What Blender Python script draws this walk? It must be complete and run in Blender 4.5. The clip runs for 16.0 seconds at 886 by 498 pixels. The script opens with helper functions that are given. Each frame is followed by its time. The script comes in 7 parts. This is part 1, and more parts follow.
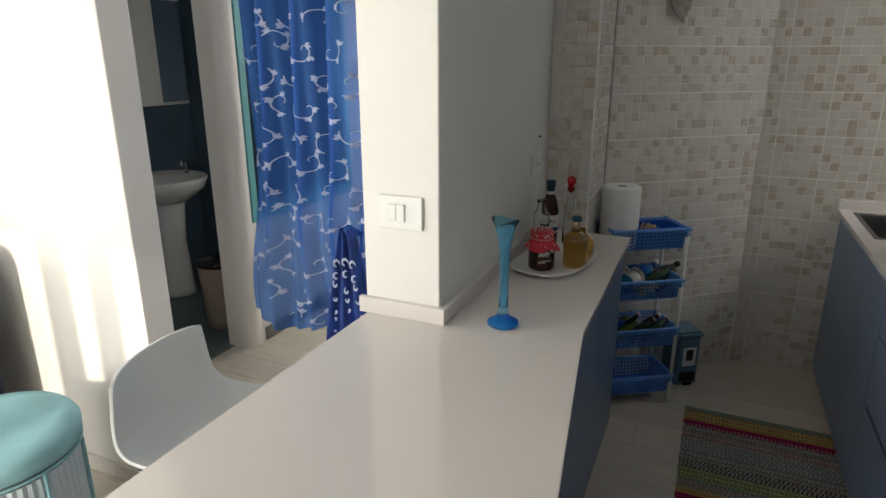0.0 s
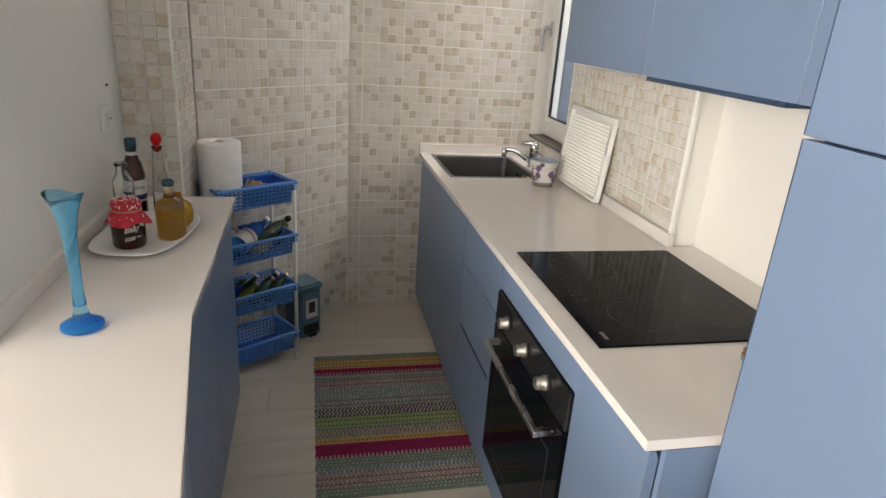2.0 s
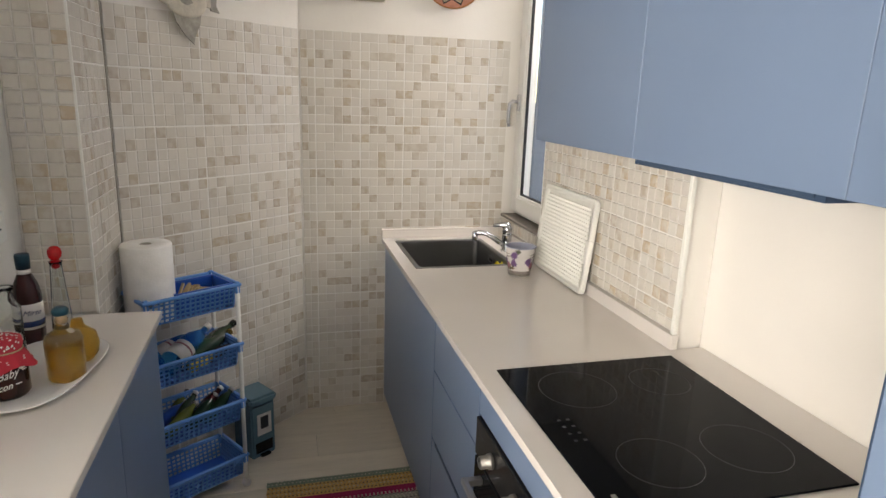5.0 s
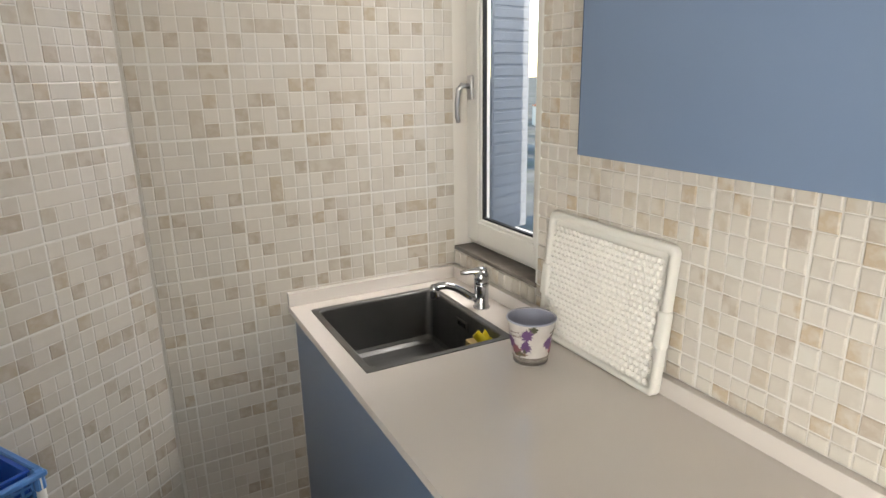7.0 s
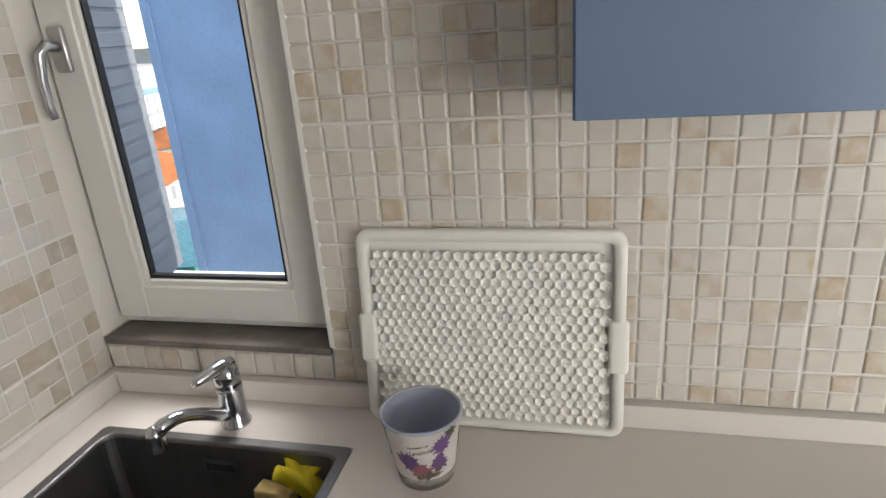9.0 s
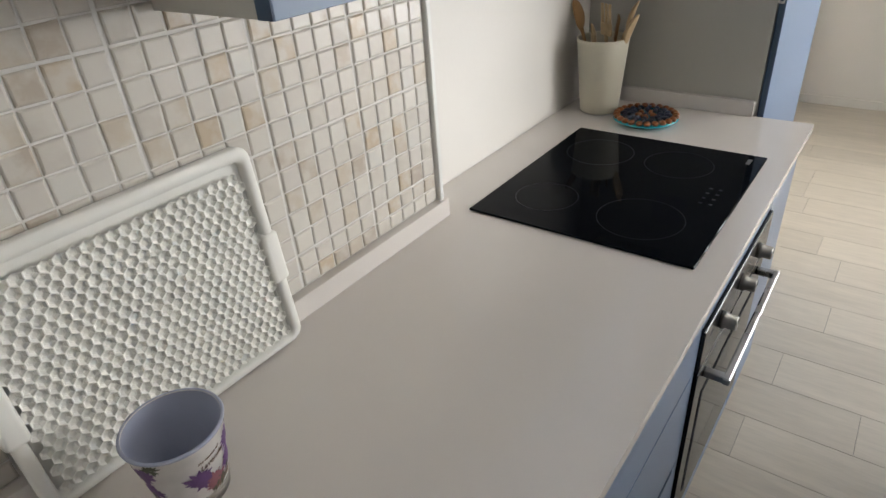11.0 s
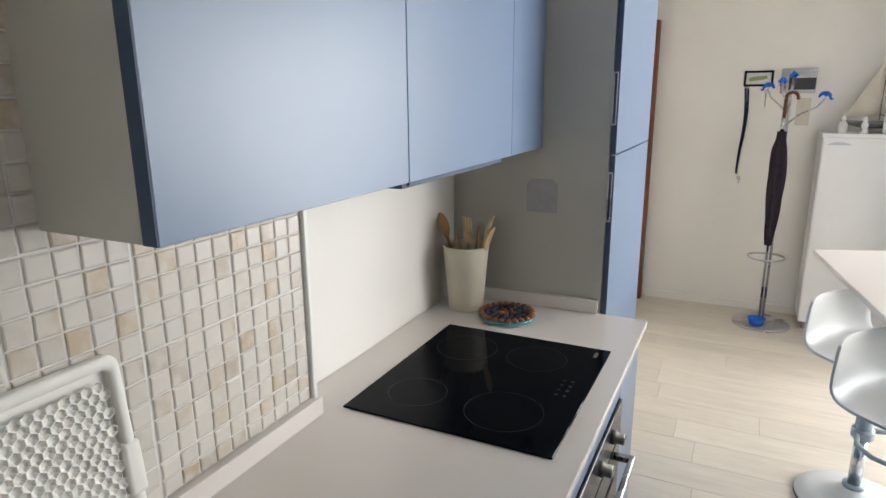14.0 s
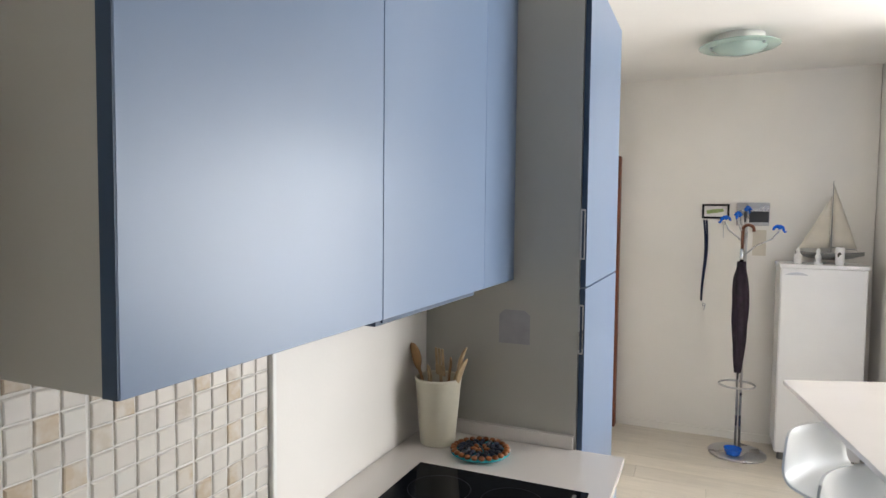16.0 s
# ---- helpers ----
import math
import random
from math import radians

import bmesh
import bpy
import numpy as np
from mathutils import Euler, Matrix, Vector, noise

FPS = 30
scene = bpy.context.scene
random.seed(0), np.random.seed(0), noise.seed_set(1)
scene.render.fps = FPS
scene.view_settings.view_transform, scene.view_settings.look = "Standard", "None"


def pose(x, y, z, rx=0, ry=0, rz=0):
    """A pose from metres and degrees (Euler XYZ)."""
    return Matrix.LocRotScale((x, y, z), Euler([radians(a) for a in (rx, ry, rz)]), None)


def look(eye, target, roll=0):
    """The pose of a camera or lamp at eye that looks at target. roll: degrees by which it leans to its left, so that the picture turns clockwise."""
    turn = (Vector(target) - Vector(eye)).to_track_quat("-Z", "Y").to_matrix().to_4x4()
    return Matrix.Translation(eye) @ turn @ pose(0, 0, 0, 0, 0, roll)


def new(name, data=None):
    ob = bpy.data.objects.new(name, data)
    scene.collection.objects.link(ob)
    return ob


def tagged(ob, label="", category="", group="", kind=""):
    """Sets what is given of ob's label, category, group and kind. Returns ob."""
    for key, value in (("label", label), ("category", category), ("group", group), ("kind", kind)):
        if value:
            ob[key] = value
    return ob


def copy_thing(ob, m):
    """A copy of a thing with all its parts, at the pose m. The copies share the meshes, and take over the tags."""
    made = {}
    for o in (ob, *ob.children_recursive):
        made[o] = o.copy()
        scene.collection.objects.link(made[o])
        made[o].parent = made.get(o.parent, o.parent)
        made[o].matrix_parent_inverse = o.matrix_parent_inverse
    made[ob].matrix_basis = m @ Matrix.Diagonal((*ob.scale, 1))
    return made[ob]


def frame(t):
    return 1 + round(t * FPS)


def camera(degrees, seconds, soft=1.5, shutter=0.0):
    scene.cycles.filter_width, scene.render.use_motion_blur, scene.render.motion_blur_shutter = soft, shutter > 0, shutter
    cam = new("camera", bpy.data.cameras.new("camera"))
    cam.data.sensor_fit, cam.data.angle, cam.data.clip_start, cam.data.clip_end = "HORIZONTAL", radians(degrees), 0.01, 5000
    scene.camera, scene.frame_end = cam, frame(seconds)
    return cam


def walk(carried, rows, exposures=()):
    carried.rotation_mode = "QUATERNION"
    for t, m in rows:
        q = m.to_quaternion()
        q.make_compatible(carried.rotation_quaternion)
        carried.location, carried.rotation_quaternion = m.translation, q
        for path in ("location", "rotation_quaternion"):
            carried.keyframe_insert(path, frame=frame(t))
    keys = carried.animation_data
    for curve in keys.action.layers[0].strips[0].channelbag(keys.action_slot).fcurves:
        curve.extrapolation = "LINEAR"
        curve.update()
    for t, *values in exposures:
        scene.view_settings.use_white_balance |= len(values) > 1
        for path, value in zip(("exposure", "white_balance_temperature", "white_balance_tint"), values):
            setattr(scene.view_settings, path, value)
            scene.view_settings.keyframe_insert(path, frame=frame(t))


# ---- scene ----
cam = camera(71.5, 16.0)
METRES, EYE, TILT, LEAN, TURN = 3.4, 1.6, 0.0, 0.0, 23.7
PATH = [
    (0, (0.052, 0.041, 1.594), (-0.72, 1.789, 1.007), -0.1),
    (0.5, (0.056, 0.11, 1.596), (-0.362, 1.959, 0.959), 0.1),
    (1, (0.055, 0.164, 1.581), (-0.031, 2.037, 0.885), 1.0),
    (1.5, (0.055, 0.2, 1.565), (0.259, 2.052, 0.837), 2.7),
    (2, (0.056, 0.223, 1.564), (0.473, 2.054, 0.875), 4.0),
    (2.5, (0.064, 0.22, 1.574), (0.602, 2.064, 1.016), 4.2),
    (3, (0.081, 0.209, 1.595), (0.664, 2.085, 1.221), 3.7),
    (3.5, (0.083, 0.199, 1.612), (0.664, 2.096, 1.353), 2.8),
    (4, (0.099, 0.229, 1.599), (0.619, 2.138, 1.307), 2.1),
    (4.2, (0.116, 0.263, 1.587), (0.598, 2.175, 1.252), 2.0),
    (6.3, (0.177, 1.214, 1.615), (0.818, 3.013, 1.02), -0.5),
    (6.5, (0.185, 1.308, 1.583), (0.889, 3.091, 1.012), -0.5),
    (7, (0.212, 1.602, 1.614), (1.102, 3.308, 1.068), -1.0),
    (7.5, (0.182, 1.849, 1.599), (1.295, 3.416, 1.045), -1.9),
    (8, (0.143, 2.145, 1.626), (1.537, 3.448, 1.028), -2.7),
    (8.5, (0.178, 2.347, 1.597), (1.817, 3.288, 0.942), -3.9),
    (9, (0.322, 2.542, 1.571), (2.141, 2.997, 0.874), -4.4),
    (9.5, (0.426, 2.653, 1.537), (2.26, 2.479, 0.757), -5.7),
    (10, (0.497, 2.833, 1.583), (2.101, 2.014, 0.714), -5.9),
    (12.3, (0.39, 3.039, 1.564), (1.224, 1.54, 0.536), -2.4),
    (12.5, (0.389, 3.039, 1.574), (1.222, 1.507, 0.595), -2.1),
    (13, (0.392, 3.039, 1.593), (1.227, 1.42, 0.767), -1.4),
    (13.5, (0.391, 3.044, 1.612), (1.237, 1.354, 0.959), -0.8),
    (14, (0.393, 3.051, 1.633), (1.245, 1.307, 1.147), -0.4),
    (14.5, (0.396, 3.051, 1.649), (1.244, 1.27, 1.314), 0.0),
    (15, (0.4, 3.05, 1.664), (1.235, 1.246, 1.451), 0.4),
    (15.5, (0.399, 3.049, 1.67), (1.201, 1.221, 1.551), 0.5),
    (16, (0.402, 3.046, 1.672), (1.193, 1.212, 1.566), 0.6),
]
walk(cam, [(t, look(eye, target, roll)) for t, eye, target, roll in PATH],
     exposures=[(0, -0.02, 6950, 9), (0.5, 0.42, 7000, 11), (1.5, 0.96, 7250, 13), (3.5, 1.13, 7600, 15), (4.2, 1.10, 7600, 15), (6.5, 1.28, 7500, 12), (7.2, 1.10, 7350, 12), (8.0, 0.86, 7150, 11), (9, 0.84, 7000, 12), (12.5, 1.09, 6600, 11), (16, 1.07, 6600, 12)])

# ---- light and sky ----
SUN_EL, SUN_AZ = radians(20), radians(-4)
world = bpy.data.worlds.new("world")
scene.world = world
world.use_nodes = True
wn = world.node_tree
bg = wn.nodes["Background"]
sky = wn.nodes.new("ShaderNodeTexSky")
sky.sky_type = "NISHITA"
sky.sun_disc = False
sky.sun_elevation = SUN_EL
sky.sun_rotation = radians(180) - SUN_AZ
wn.links.new(sky.outputs[0], bg.inputs[0])
bg.inputs[1].default_value = 0.22
sky.dust_density, sky.ozone_density = 0.4, 2.0

sun = new("sun", bpy.data.lights.new("sun", "SUN"))
sun.data.energy, sun.data.angle, sun.data.color = 3.4, radians(0.6), (1.0, 0.93, 0.82)
sun.matrix_world = look((-2.5, -20, 20 * math.tan(SUN_EL)), (-2.5 + 20 * math.tan(SUN_AZ), 0, 0))


def area(name, eye, target, w, h, power, colour):
    ob = new(name, bpy.data.lights.new(name, "AREA"))
    ob.data.shape, ob.data.size, ob.data.size_y = "RECTANGLE", w, h
    ob.data.energy, ob.data.color = power, colour
    ob.matrix_world = look(eye, target)
    return ob


area("balcony_window_sky", (-2.25, -2.20, 1.3), (-1.0, 1.2, 1.1), 2.5, 2.2, 106, (0.92, 0.96, 1.0))
# Added fill lamp before the closed west wall; no window stands there.
area("living_fill_light", (-4.92, -0.9, 1.5), (0, -0.6, 1.2), 2.8, 2.2, 118, (0.92, 0.96, 1.0))
area("kitchen_window_sky", (1.90, 3.2, 2.65), (0.75, 3.1, 1.1), 0.7, 1.0, 17, (0.95, 0.97, 1.0))
# Added fill for the bedroom and the curtain's backlight; the wall has no window.
area("bedroom_fill_light", (-3.1, 5.15, 1.6), (-3.0, 3.5, 1.2), 1.2, 1.2, 52, (0.92, 0.96, 1.0))
area("corridor_window_sky", (-1.5, 5.15, 1.5), (-1.5, 3.0, 1.2), 0.9, 1.6, 38, (0.92, 0.96, 1.0))

# ---- materials ----


def mat(name, col, rough=0.5, metal=0.0, var=0.06, scale=6.0, fine=0.0, fine_scale=120.0, bump=0.0, bump_scale=200.0,
        random=0.0, island=0.0, spec=None, coat=0.0, trans=0.0, alpha=1.0, ior=1.45, tint=None, stretch=(1, 1, 1), rvar=0.08):
    m = bpy.data.materials.new(name)
    m.use_nodes = True
    n, l = m.node_tree.nodes, m.node_tree.links
    b = n["Principled BSDF"]
    b.inputs["Roughness"].default_value, b.inputs["Metallic"].default_value = rough, metal
    b.inputs["IOR"].default_value = ior
    b.inputs["Coat Weight"].default_value = coat
    b.inputs["Transmission Weight"].default_value = trans
    b.inputs["Alpha"].default_value = alpha
    if spec is not None:
        b.inputs["Specular IOR Level"].default_value = spec
    tc, mp = n.new("ShaderNodeTexCoord"), n.new("ShaderNodeMapping")
    mp.inputs["Scale"].default_value = stretch
    l.new(tc.outputs["Object"], mp.inputs[0])

    def noise_tex(s, detail=4):
        t = n.new("ShaderNodeTexNoise")
        t.inputs["Scale"].default_value, t.inputs["Detail"].default_value = s, detail
        l.new(mp.outputs[0], t.inputs["Vector"])
        return t.outputs[0]

    def mix(a, c, fac):
        x = n.new("ShaderNodeMix")
        x.data_type = "RGBA"
        for sock, v in ((x.inputs[6], a), (x.inputs[7], c), (x.inputs[0], fac)):
            if isinstance(v, bpy.types.NodeSocket):
                l.new(v, sock)
            else:
                sock.default_value = (*v, 1) if isinstance(v, tuple) and len(v) == 3 else v
        return x.outputs[2]

    def span(v, lo, hi, a=0.3, z=0.7):
        r = n.new("ShaderNodeMapRange")
        l.new(v, r.inputs[0])
        for i, q in zip((1, 2, 3, 4), (a, z, lo, hi)):
            r.inputs[i].default_value = q
        return r.outputs[0]

    dark = tuple(c * (1 - 2 * var) for c in col)
    light = tuple(min(1, c * (1 + var)) for c in col)
    big = noise_tex(scale)
    c = mix(dark, light, span(big, 0, 1))
    if tint:
        c = mix(c, tint, span(noise_tex(scale * 3.1), 0, 0.6, 0.5, 0.75))
    if fine:
        c = mix(c, tuple(q * 0.55 for q in col), span(noise_tex(fine_scale), 0, fine, 0.45, 0.75))
    for amount, node, out in ((random, "ShaderNodeObjectInfo", "Random"), (island, "ShaderNodeNewGeometry", "Random Per Island")):
        if amount:
            hs = n.new("ShaderNodeHueSaturation")
            l.new(span(n.new(node).outputs[out], 1 - amount, 1 + amount, 0, 1), hs.inputs["Value"])
            l.new(c, hs.inputs["Color"])
            c = hs.outputs[0]
    l.new(c, b.inputs["Base Color"])
    if rvar and not trans:
        l.new(span(big, max(0, rough * (1 - rvar)), min(1, rough * (1 + rvar))), b.inputs["Roughness"])
    if bump:
        bp = n.new("ShaderNodeBump")
        bp.inputs["Strength"].default_value, bp.inputs["Distance"].default_value = bump, 0.002
        l.new(noise_tex(bump_scale, 3), bp.inputs["Height"])
        l.new(bp.outputs[0], b.inputs["Normal"])
    return m


M = {}
M["wall"] = mat("white_wall_paint", (0.80, 0.77, 0.72), 0.75, var=0.02, scale=2, bump=0.12, bump_scale=90)
M["wallw"] = mat("white_pillar_paint", (0.80, 0.78, 0.73), 0.6, var=0.02, scale=2, bump=0.08, bump_scale=90)
M["ceiling"] = mat("ceiling_paint", (0.82, 0.80, 0.77), 0.85, var=0.02, scale=2, bump=0.05)
M["floorbase"] = mat("floor_joint", (0.22, 0.20, 0.17), 0.7, var=0.1)
M["plank"] = mat("cream_floor_plank", (0.66, 0.60, 0.51), 0.36, var=0.05, scale=3, stretch=(1, 9, 1), fine=0.18, fine_scale=14, random=0.06, bump=0.08, bump_scale=60)
M["top"] = mat("cream_worktop", (0.74, 0.695, 0.655), 0.10, spec=0.7, var=0.012, scale=3, fine=0.04, fine_scale=600, rvar=0.1)
M["blue"] = mat("satin_blue_laminate", (0.160, 0.226, 0.340), 0.31, var=0.02, scale=2, bump=0.03, bump_scale=500, rvar=0.02)
# Dark blue of door edges and plinths, also painted where gaps lie in shade.
M["bluedark"] = mat("dark_blue_edge_and_gap_shade", (0.035, 0.065, 0.115), 0.5, var=0.03)
M["grey"] = mat("beige_grey_panel", (0.47, 0.46, 0.415), 0.45, var=0.02, scale=2)
M["whiteplastic"] = mat("white_plastic", (0.80, 0.80, 0.76), 0.35, var=0.015)
M["whitegloss"] = mat("white_lacquer", (0.80, 0.79, 0.78), 0.25, var=0.01)
M["pvc"] = mat("white_window_profile", (0.74, 0.73, 0.69), 0.35, var=0.015)
M["rubber"] = mat("black_rubber_seal", (0.012, 0.012, 0.014), 0.6)
M["chrome"] = mat("chrome", (0.55, 0.57, 0.60), 0.15, 1.0, var=0.02)
M["satin"] = mat("brushed_metal", (0.50, 0.50, 0.51), 0.28, 1.0, var=0.03)
M["steel"] = mat("sink_steel", (0.19, 0.19, 0.19), 0.46, 1.0, var=0.06, scale=6, stretch=(1, 12, 1), bump=0.05, bump_scale=300)
M["blackglass"] = mat("black_hob_glass", (0.004, 0.005, 0.007), 0.05, var=0.0, spec=0.12, ior=1.33, rvar=0)
M["mark"] = mat("grey_print", (0.028, 0.031, 0.037), 0.4)
M["black"] = mat("black_enamel", (0.012, 0.012, 0.013), 0.25)
M["knob"] = mat("grey_metal_knob", (0.30, 0.29, 0.27), 0.35, 0.8)
M["grout"] = mat("pale_grout", (0.72, 0.70, 0.66), 0.8, var=0.05, scale=20)
M["groutw"] = mat("white_joint_grout", (0.77, 0.75, 0.71), 0.7, var=0.04, scale=20)
M["sill"] = mat("grey_stone_sill", (0.20, 0.175, 0.155), 0.5, var=0.15, scale=20, fine=0.3, bump=0.2)
M["bluebasket"] = mat("blue_basket_plastic", (0.09, 0.26, 0.62), 0.35, var=0.03)
M["bluebasketdk"] = mat("deep_blue_plastic", (0.010, 0.09, 0.48), 0.3, var=0.03)
M["paper"] = mat("white_kitchen_paper", (0.82, 0.81, 0.79), 0.9, var=0.03, scale=30, bump=0.5, bump_scale=160)
M["bin"] = mat("grey_blue_bin_plastic", (0.085, 0.17, 0.22), 0.4, var=0.04)
M["teal"] = mat("teal_velvet", (0.22, 0.42, 0.47), 0.85, var=0.08, scale=8, bump=0.3, bump_scale=400)
M["tealfr"] = mat("turquoise_frame_paint", (0.12, 0.42, 0.44), 0.5, var=0.05)
M["navy"] = mat("navy_fabric", (0.015, 0.022, 0.055), 0.9, var=0.1, bump=0.4, bump_scale=350)
M["stool"] = mat("white_stool_shell", (0.62, 0.64, 0.64), 0.3, var=0.01)
M["stoolgrey"] = mat("pale_blue_grey_metal", (0.36, 0.43, 0.47), 0.4, var=0.02)
M["boardm"] = mat("white_honeycomb_plastic", (0.85, 0.84, 0.79), 0.5, var=0.015)
M["wood"] = mat("spoon_wood", (0.42, 0.24, 0.10), 0.6, var=0.2, scale=20, stretch=(1, 1, 0.15))
M["woodpale"] = mat("pale_wood", (0.52, 0.38, 0.22), 0.6, var=0.15, scale=20)
M["woodred"] = mat("reddish_door_wood", (0.18, 0.05, 0.022), 0.5, var=0.2, scale=15, stretch=(1, 1, 0.1))
M["potm"] = mat("cream_ceramic", (0.66, 0.62, 0.50), 0.45, var=0.03, scale=10, bump=0.1, bump_scale=60)
M["cyan"] = mat("cyan_glaze", (0.02, 0.34, 0.42), 0.2, var=0.04)
M["trivbrown"] = mat("brown_bead", (0.25, 0.085, 0.025), 0.3, var=0.2, island=0.3)
M["trivdark"] = mat("dark_blue_bead", (0.008, 0.014, 0.035), 0.3, var=0.1, island=0.3)
M["jam"] = mat("dark_jam", (0.030, 0.006, 0.004), 0.12, var=0.2)
M["redcloth"] = mat("red_cloth", (0.50, 0.03, 0.05), 0.9, var=0.1, bump=0.3)
M["whitedot"] = mat("white_print", (0.80, 0.78, 0.75), 0.7)
M["oil"] = mat("amber_oil", (0.72, 0.42, 0.05), 0.04, trans=0.7, ior=1.3)
# Far window grey is lightened, which puts the distance haze into the colour.
M["townwin"] = mat("hazed_window_glass", (0.26, 0.29, 0.33), 0.3)
M["clear"] = mat("clear_glass", (0.92, 0.95, 0.95), 0.03, trans=1.0, ior=1.35, var=0)
M["pane"] = mat("window_pane", (1, 1, 1), 0.0, trans=1.0, ior=1.01, var=0)
M["blueglass"] = mat("light_blue_glass", (0.42, 0.80, 0.98), 0.03, trans=0.95, ior=1.12, var=0.03)
M["blueglassdk"] = mat("deep_blue_glass", (0.03, 0.36, 0.92), 0.04, trans=0.8, ior=1.2, var=0.03)
M["darkglass"] = mat("dark_bottle_glass", (0.035, 0.006, 0.008), 0.06, var=0.1)
M["greenglass"] = mat("green_bottle_glass", (0.012, 0.040, 0.018), 0.08, var=0.1)
M["olive"] = mat("olive_glass", (0.10, 0.13, 0.02), 0.1, var=0.1)
M["tealcap"] = mat("teal_cap", (0.005, 0.05, 0.08), 0.4)
M["red"] = mat("red_glass_ball", (0.55, 0.006, 0.01), 0.12)
M["label"] = mat("pale_label", (0.68, 0.66, 0.64), 0.6, var=0.05, scale=30)
M["yellow"] = mat("yellow_plastic", (0.72, 0.50, 0.02), 0.35, var=0.05)
M["yellowcloth"] = mat("yellow_rubber", (0.75, 0.62, 0.02), 0.6, var=0.1)
M["sponge"] = mat("cream_sponge", (0.62, 0.46, 0.20), 0.9, var=0.1, bump=0.6, bump_scale=300)
M["lilac"] = mat("lilac_enamel", (0.40, 0.43, 0.54), 0.35, var=0.05)
M["cupwhite"] = mat("cream_print", (0.72, 0.69, 0.66), 0.4, var=0.06, scale=30)
M["plum"] = mat("plum_print", (0.20, 0.10, 0.26), 0.5, var=0.2)
M["rose"] = mat("rose_print", (0.38, 0.15, 0.18), 0.5, var=0.2)
M["brownpr"] = mat("brown_print", (0.22, 0.15, 0.10), 0.5, var=0.3, scale=40)
M["curtain"] = None
M["bandgrey"] = mat("grey_base_print", (0.30, 0.27, 0.245), 0.4, var=0.25, scale=60, stretch=(1, 1, 6))
M["leafpr"] = mat("grey_green_print", (0.12, 0.13, 0.08), 0.5, var=0.2)
M["patch"] = mat("lilac_grey_reflection", (0.37, 0.36, 0.385), 0.5, var=0.05, scale=20)
M["scroll"] = mat("lavender_scroll_print", (0.50, 0.56, 0.74), 0.8, var=0.08)
M["clockf"] = mat("sage_painted_wood", (0.42, 0.39, 0.30), 0.6, var=0.06, scale=15)
M["clockface"] = mat("cream_clock_face", (0.62, 0.58, 0.47), 0.5, var=0.04)
M["numeral"] = mat("brown_numeral", (0.055, 0.04, 0.03), 0.5)
M["plaster"] = mat("cream_woven_fish", (0.60, 0.55, 0.47), 0.85, var=0.08, scale=30, bump=0.6, bump_scale=90)
M["fishgrey"] = mat("grey_raffia", (0.36, 0.34, 0.30), 0.9, var=0.15, scale=40, stretch=(1, 1, 0.2), bump=0.6, bump_scale=150)
M["salmon"] = mat("salmon_glaze", (0.50, 0.22, 0.15), 0.25, var=0.08, scale=40)
M["creamglaze"] = mat("cream_glaze", (0.50, 0.42, 0.28), 0.25, var=0.08, scale=40)
M["darkglaze"] = mat("dark_outline_glaze", (0.035, 0.035, 0.035), 0.25)
M["brownglaze"] = mat("ochre_glaze", (0.36, 0.15, 0.05), 0.25)
M["olivedark"] = mat("dark_olive_glaze", (0.045, 0.06, 0.04), 0.25, var=0.2, scale=40)
M["tealglaze"] = mat("turquoise_glaze", (0.02, 0.15, 0.155), 0.25, var=0.2, scale=30)
M["skyglaze"] = mat("sky_blue_glaze", (0.06, 0.21, 0.28), 0.25, var=0.45, scale=40)
M["rockglaze"] = mat("rock_ochre_glaze", (0.30, 0.20, 0.09), 0.3, var=0.5, scale=60)
M["navyglaze"] = mat("navy_glaze", (0.01, 0.03, 0.13), 0.25, var=0.2)
M["umbrella"] = mat("dark_umbrella_cloth", (0.022, 0.012, 0.024), 0.8, var=0.3, scale=30, bump=0.3)
M["handlew"] = mat("umbrella_handle_wood", (0.13, 0.04, 0.015), 0.3)
M["blueac"] = mat("blue_acrylic", (0.01, 0.12, 0.60), 0.15, var=0.05)
M["sail"] = mat("ivory_sail", (0.62, 0.57, 0.48), 0.85, var=0.05)
M["hull"] = mat("grey_hull", (0.24, 0.24, 0.23), 0.5, var=0.1)
M["lampglass"] = mat("green_white_glass", (0.52, 0.68, 0.62), 0.15, trans=0.3, var=0.02)
M["bathwall"] = mat("bathroom_blue_tile", (0.10, 0.15, 0.20), 0.4, var=0.06)
M["bathfloor"] = mat("bathroom_floor", (0.12, 0.16, 0.16), 0.5, var=0.1)
M["bathmirror"] = mat("mirror", (0.75, 0.8, 0.85), 0.02, 1.0, var=0)
M["rattan"] = mat("beige_wicker", (0.42, 0.33, 0.26), 0.8, var=0.1, bump=0.8, bump_scale=110)
M["facade"] = mat("outside_grey_render", (0.15, 0.175, 0.21), 0.8, var=0.05, bump=0.3)
M["shutter"] = mat("blue_grey_rough_render", (0.36, 0.49, 0.70), 0.8, var=0.07, scale=1.5, fine=0.25, fine_scale=30, bump=0.6, bump_scale=25)
M["houset"] = mat("town_wall", (0.62, 0.58, 0.52), 0.9, var=0.1, random=0.15)
M["houseroof"] = mat("orange_roof_tiles", (0.50, 0.17, 0.06), 0.9, var=0.15, scale=0.5)
M["town"] = mat("town_ground", (0.20, 0.20, 0.18), 0.95, var=0.3, scale=0.05, tint=(0.10, 0.14, 0.05))
M["treem"] = mat("far_foliage", (0.06, 0.10, 0.025), 0.9, var=0.3, scale=1)
M["glassroof"] = mat("blue_green_facade_glass", (0.08, 0.25, 0.24), 0.2, var=0.2)
